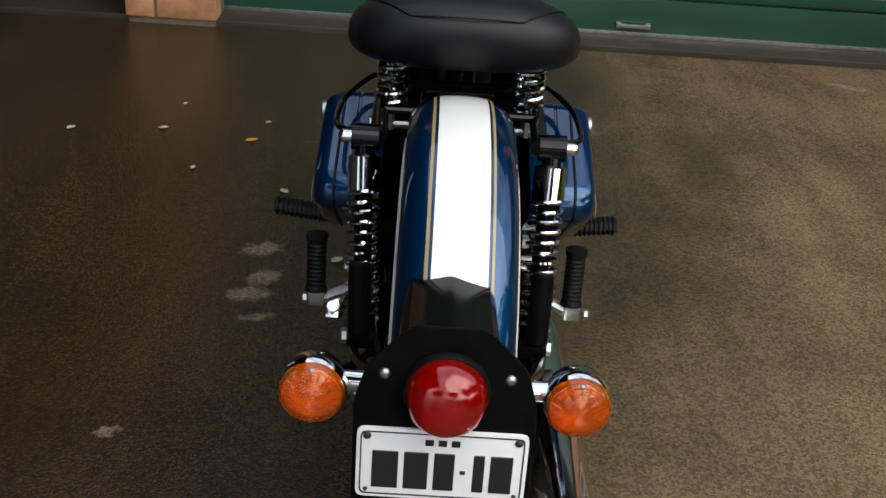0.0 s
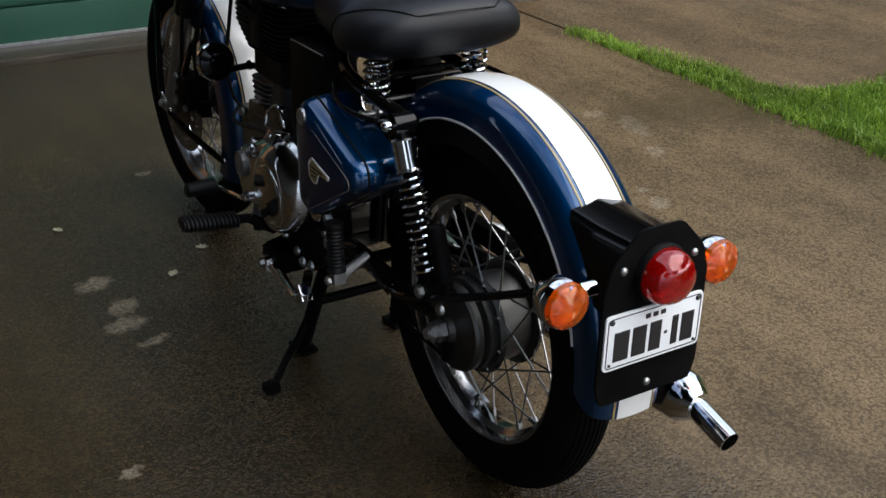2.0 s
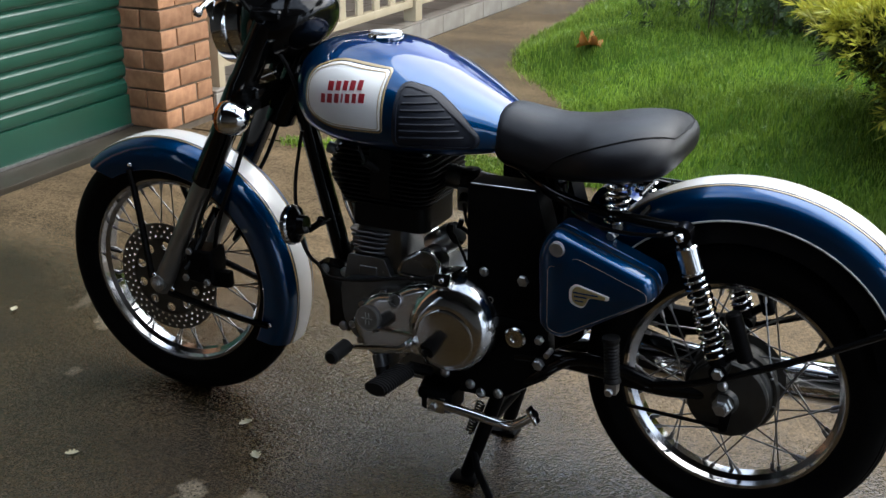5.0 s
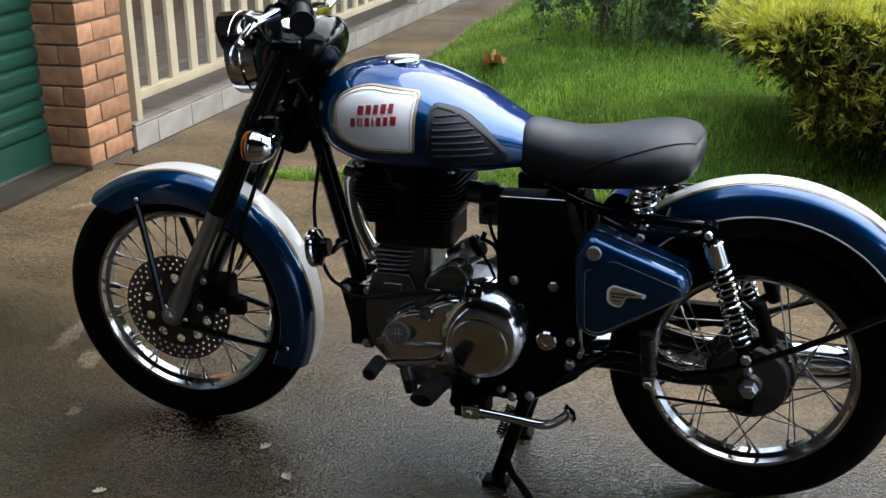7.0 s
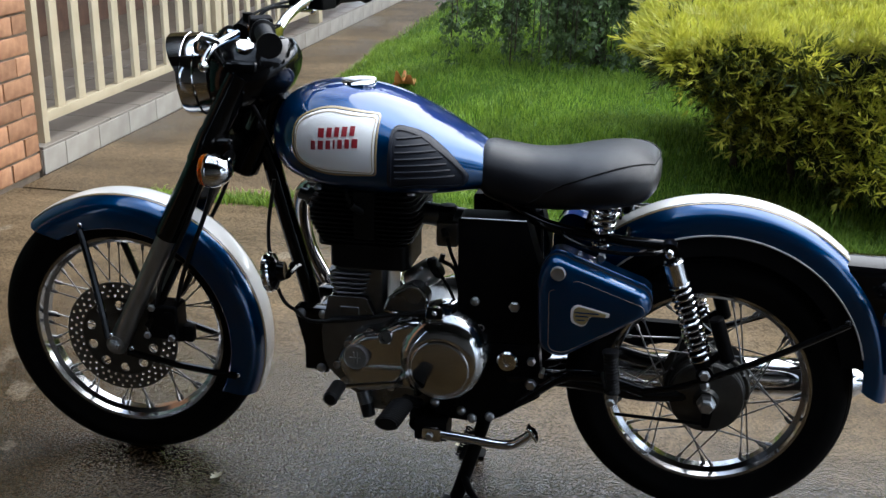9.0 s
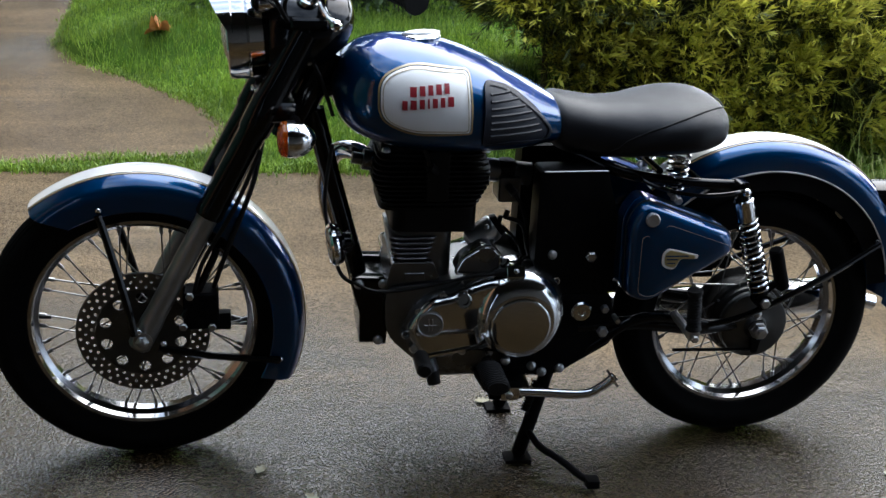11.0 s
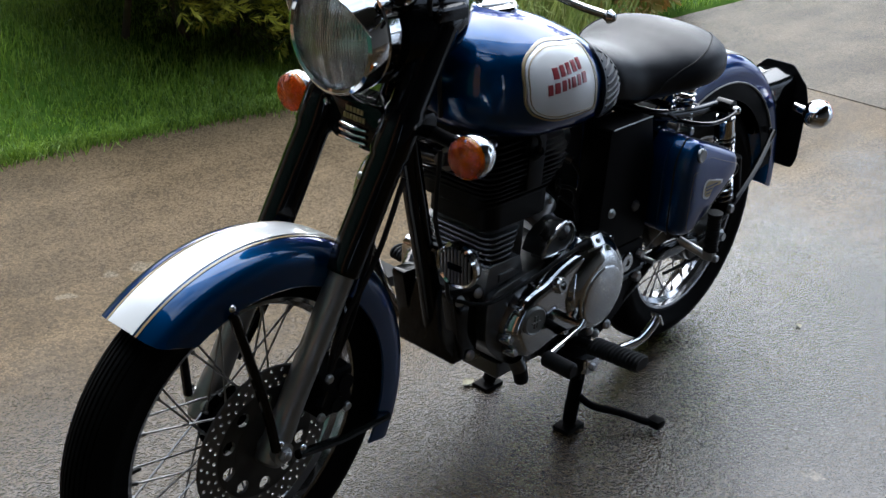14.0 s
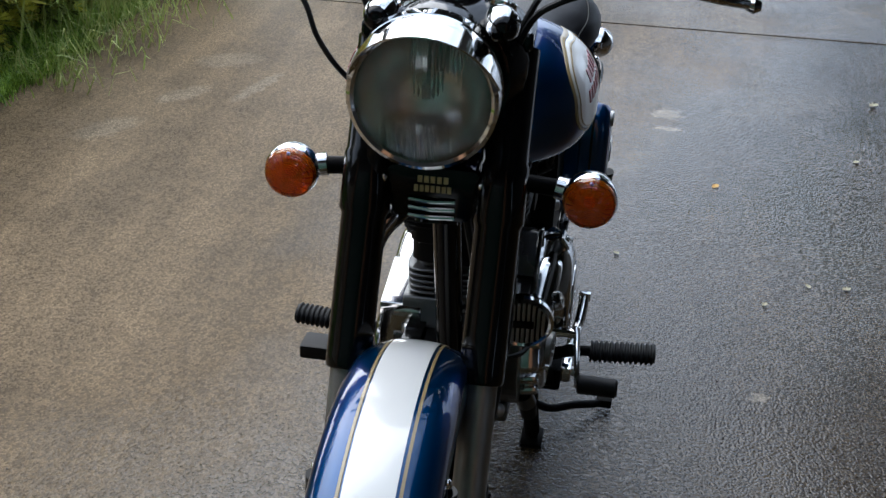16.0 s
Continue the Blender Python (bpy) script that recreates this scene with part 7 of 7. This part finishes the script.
# ---- fallen leaves and specks on the ground ----
def leaf(name, mat, at, size, turn, label, curl=0.25, lobes=0.0):
    n = 16
    rows = []
    for i in range(n + 1):
        t = i / n
        w = 0.5 * size * 0.60 * math.sin(math.pi * t) ** 0.8 * (1 + lobes * math.sin(t * 22))
        u = (t - 0.5) * size
        rows.append([(u, -w, 0.002 + curl * size * (abs(t - 0.5)) ** 2 + curl * w), (u, 0, 0.002 + curl * size * abs(t - 0.5) ** 2), (u, w, 0.002 + curl * size * (abs(t - 0.5)) ** 2 + curl * w)])
    v = np.array(rows).reshape(-1, 3)
    f = grid_faces(n + 1, 3)
    under = v - (0, 0, 0.0008)
    k = len(v)
    shape = np.concatenate([v, under]), f + [tuple(k + i for i in q[::-1]) for q in f]
    ob = whole(name, shape, mat, label, "leaf", group="fallen leaves", angle=80)
    ob.matrix_basis = pose(*at, 0, 0, turn)
    return ob


for at, size, turn in (((-1.11, 1.795, 0), 0.045, 20), ((-0.848, 1.841, 0), 0.045, 100), ((-0.832, 2.072, 0), 0.03, 30), ((-0.250, 1.030, 0), 0.050, 15), ((-0.133, 1.139, 0), 0.050, -30), ((-0.428, 1.42, 0), 0.045, 60), ((0.132, 2.154, 0), 0.045, 0),
                       ((0.145, 0.586, 0), 0.055, 40), ((-0.253, -0.302, 0), 0.03, 70), ((-0.628, -0.112, 0), 0.028, 20), ((-0.84, -0.237, 0), 0.035, 0), ((-0.744, -0.23, 0), 0.028, 50), ((-1.103, -1.648, 0), 0.06, 10), ((-0.973, -1.10, 0), 0.035, 10), ((-0.70, 1.55, 0), 0.03, 140), ((-0.55, 1.95, 0), 0.028, 10)):
    leaf("fallen_leaf", LEAF_PALE, at, size * 0.72, turn * 1.7 + 25, "small pale fallen leaf on wet concrete", 0.55, 0.3)
leaf("yellow_leaf", LEAF_YELLOW, (-0.576, 1.789, 0), 0.042, 35, "small yellow fallen leaf on wet concrete")
leaf("yellow_leaf", LEAF_YELLOW, (-0.526, -0.806, 0), 0.032, 60, "small yellow fallen leaf on wet concrete")


def lobed_leaf(radius):
    """A broad dry leaf with five pointed lobes, buckled and curling up at its rim, with a stalk."""
    n, rings, v = 60, 7, []
    for layer in (0.0, -0.0012):
        for i in range(rings + 1):
            for j in range(n):
                a = 2 * math.pi * j / n
                tip = abs(math.cos(2.5 * a)) ** 1.5
                r = radius * i / rings * (0.52 + 0.48 * tip + 0.05 * math.sin(17 * a))
                v.append((r * math.cos(a), 0.85 * r * math.sin(a), 0.010 + layer + 0.9 * r * r / radius * (0.35 + 0.5 * math.sin(2 * a + 0.6)) + 0.012 * (i / rings) * math.sin(7 * a + 1)))
    k = (rings + 1) * n
    f = grid_faces(rings + 1, n, False, True)
    f += [tuple(k + q for q in face[::-1]) for face in f]
    f += [(rings * n + j, rings * n + (j + 1) % n, k + rings * n + (j + 1) % n, k + rings * n + j) for j in range(n)]
    return join((np.array(v), f), tube([(-0.02, 0, 0.010), (-0.6 * radius, 0.004, 0.018), (-1.25 * radius, 0.012, 0.012)], 0.0016, 6))


orange = whole("orange_leaf", lobed_leaf(0.088), LEAF_ORANGE, "large curled orange leaf lying on the lawn", "leaf", group="fallen leaves", angle=50)
orange.matrix_basis = pose(3.94, 1.66, float(lawn_height(3.94, 1.66)) + 0.026, 8, -10, 160)
g = np.random.default_rng(3)
vs, fs = [], []
for k in range(170):
    cx, cy = g.uniform(-2.0, 1.9), g.uniform(-2.4, 2.8)
    r, a = g.uniform(0.0015, 0.0042), g.uniform(0, 6)
    s = moved(lathe([(0, -r), (r * 0.5, 0), (0, r)], 5), pose(cx, cy, r * 0.3, 0, 0, math.degrees(a)))
    vs.append(s)
stuff("debris", join(*vs), DEBRIS, "dark grit and twig specks scattered over the concrete", "debris")

# ---- bricks of the two piers: a full brick and a half in turn ----
def brick_mesh(lx, ly, seed):
    """A pressed brick with rounded, slightly uneven arrises."""
    v, f = box((0, 0, 0), (lx, ly, 0.0805), 0.007, 2)
    g = np.random.default_rng(seed)
    return mesh_of("brick", (v + g.normal(0, 0.0009, v.shape), f), BRICK, 50)


full_bricks = [brick_mesh(0.228, 0.108, 40 + k) for k in range(4)]
half_bricks = [brick_mesh(0.110, 0.108, 50 + k) for k in range(3)]
deep_bricks = [brick_mesh(0.110, 0.228, 60 + k) for k in range(4)]
bg_rng = np.random.default_rng(21)
piers = [o for o in house.children if o.name.startswith("brick_pier")]
for pier_ob, x0 in zip(piers, PIERS):
    for c in range(33):
        z = 0.024 + 0.0915 * c
        jit = lambda: pose(*bg_rng.uniform(-0.0025, 0.0025, 2), 0, 0, 0, bg_rng.uniform(-0.5, 0.5))
        pick = lambda some: some[bg_rng.integers(len(some))]
        if c % 2 == 0:
            same_part("brick", pick(deep_bricks), pier_ob, pose(x0, PIER_Y, z) @ jit())
            same_part("brick", pick(full_bricks), pier_ob, pose(x0 + 0.122, PIER_Y, z) @ jit())
        else:
            same_part("brick", pick(full_bricks), pier_ob, pose(x0, PIER_Y, z) @ jit())
            same_part("brick", pick(half_bricks), pier_ob, pose(x0 + 0.240, PIER_Y, z) @ jit())
            same_part("brick", pick(half_bricks), pier_ob, pose(x0, PIER_Y + 0.120, z) @ jit())
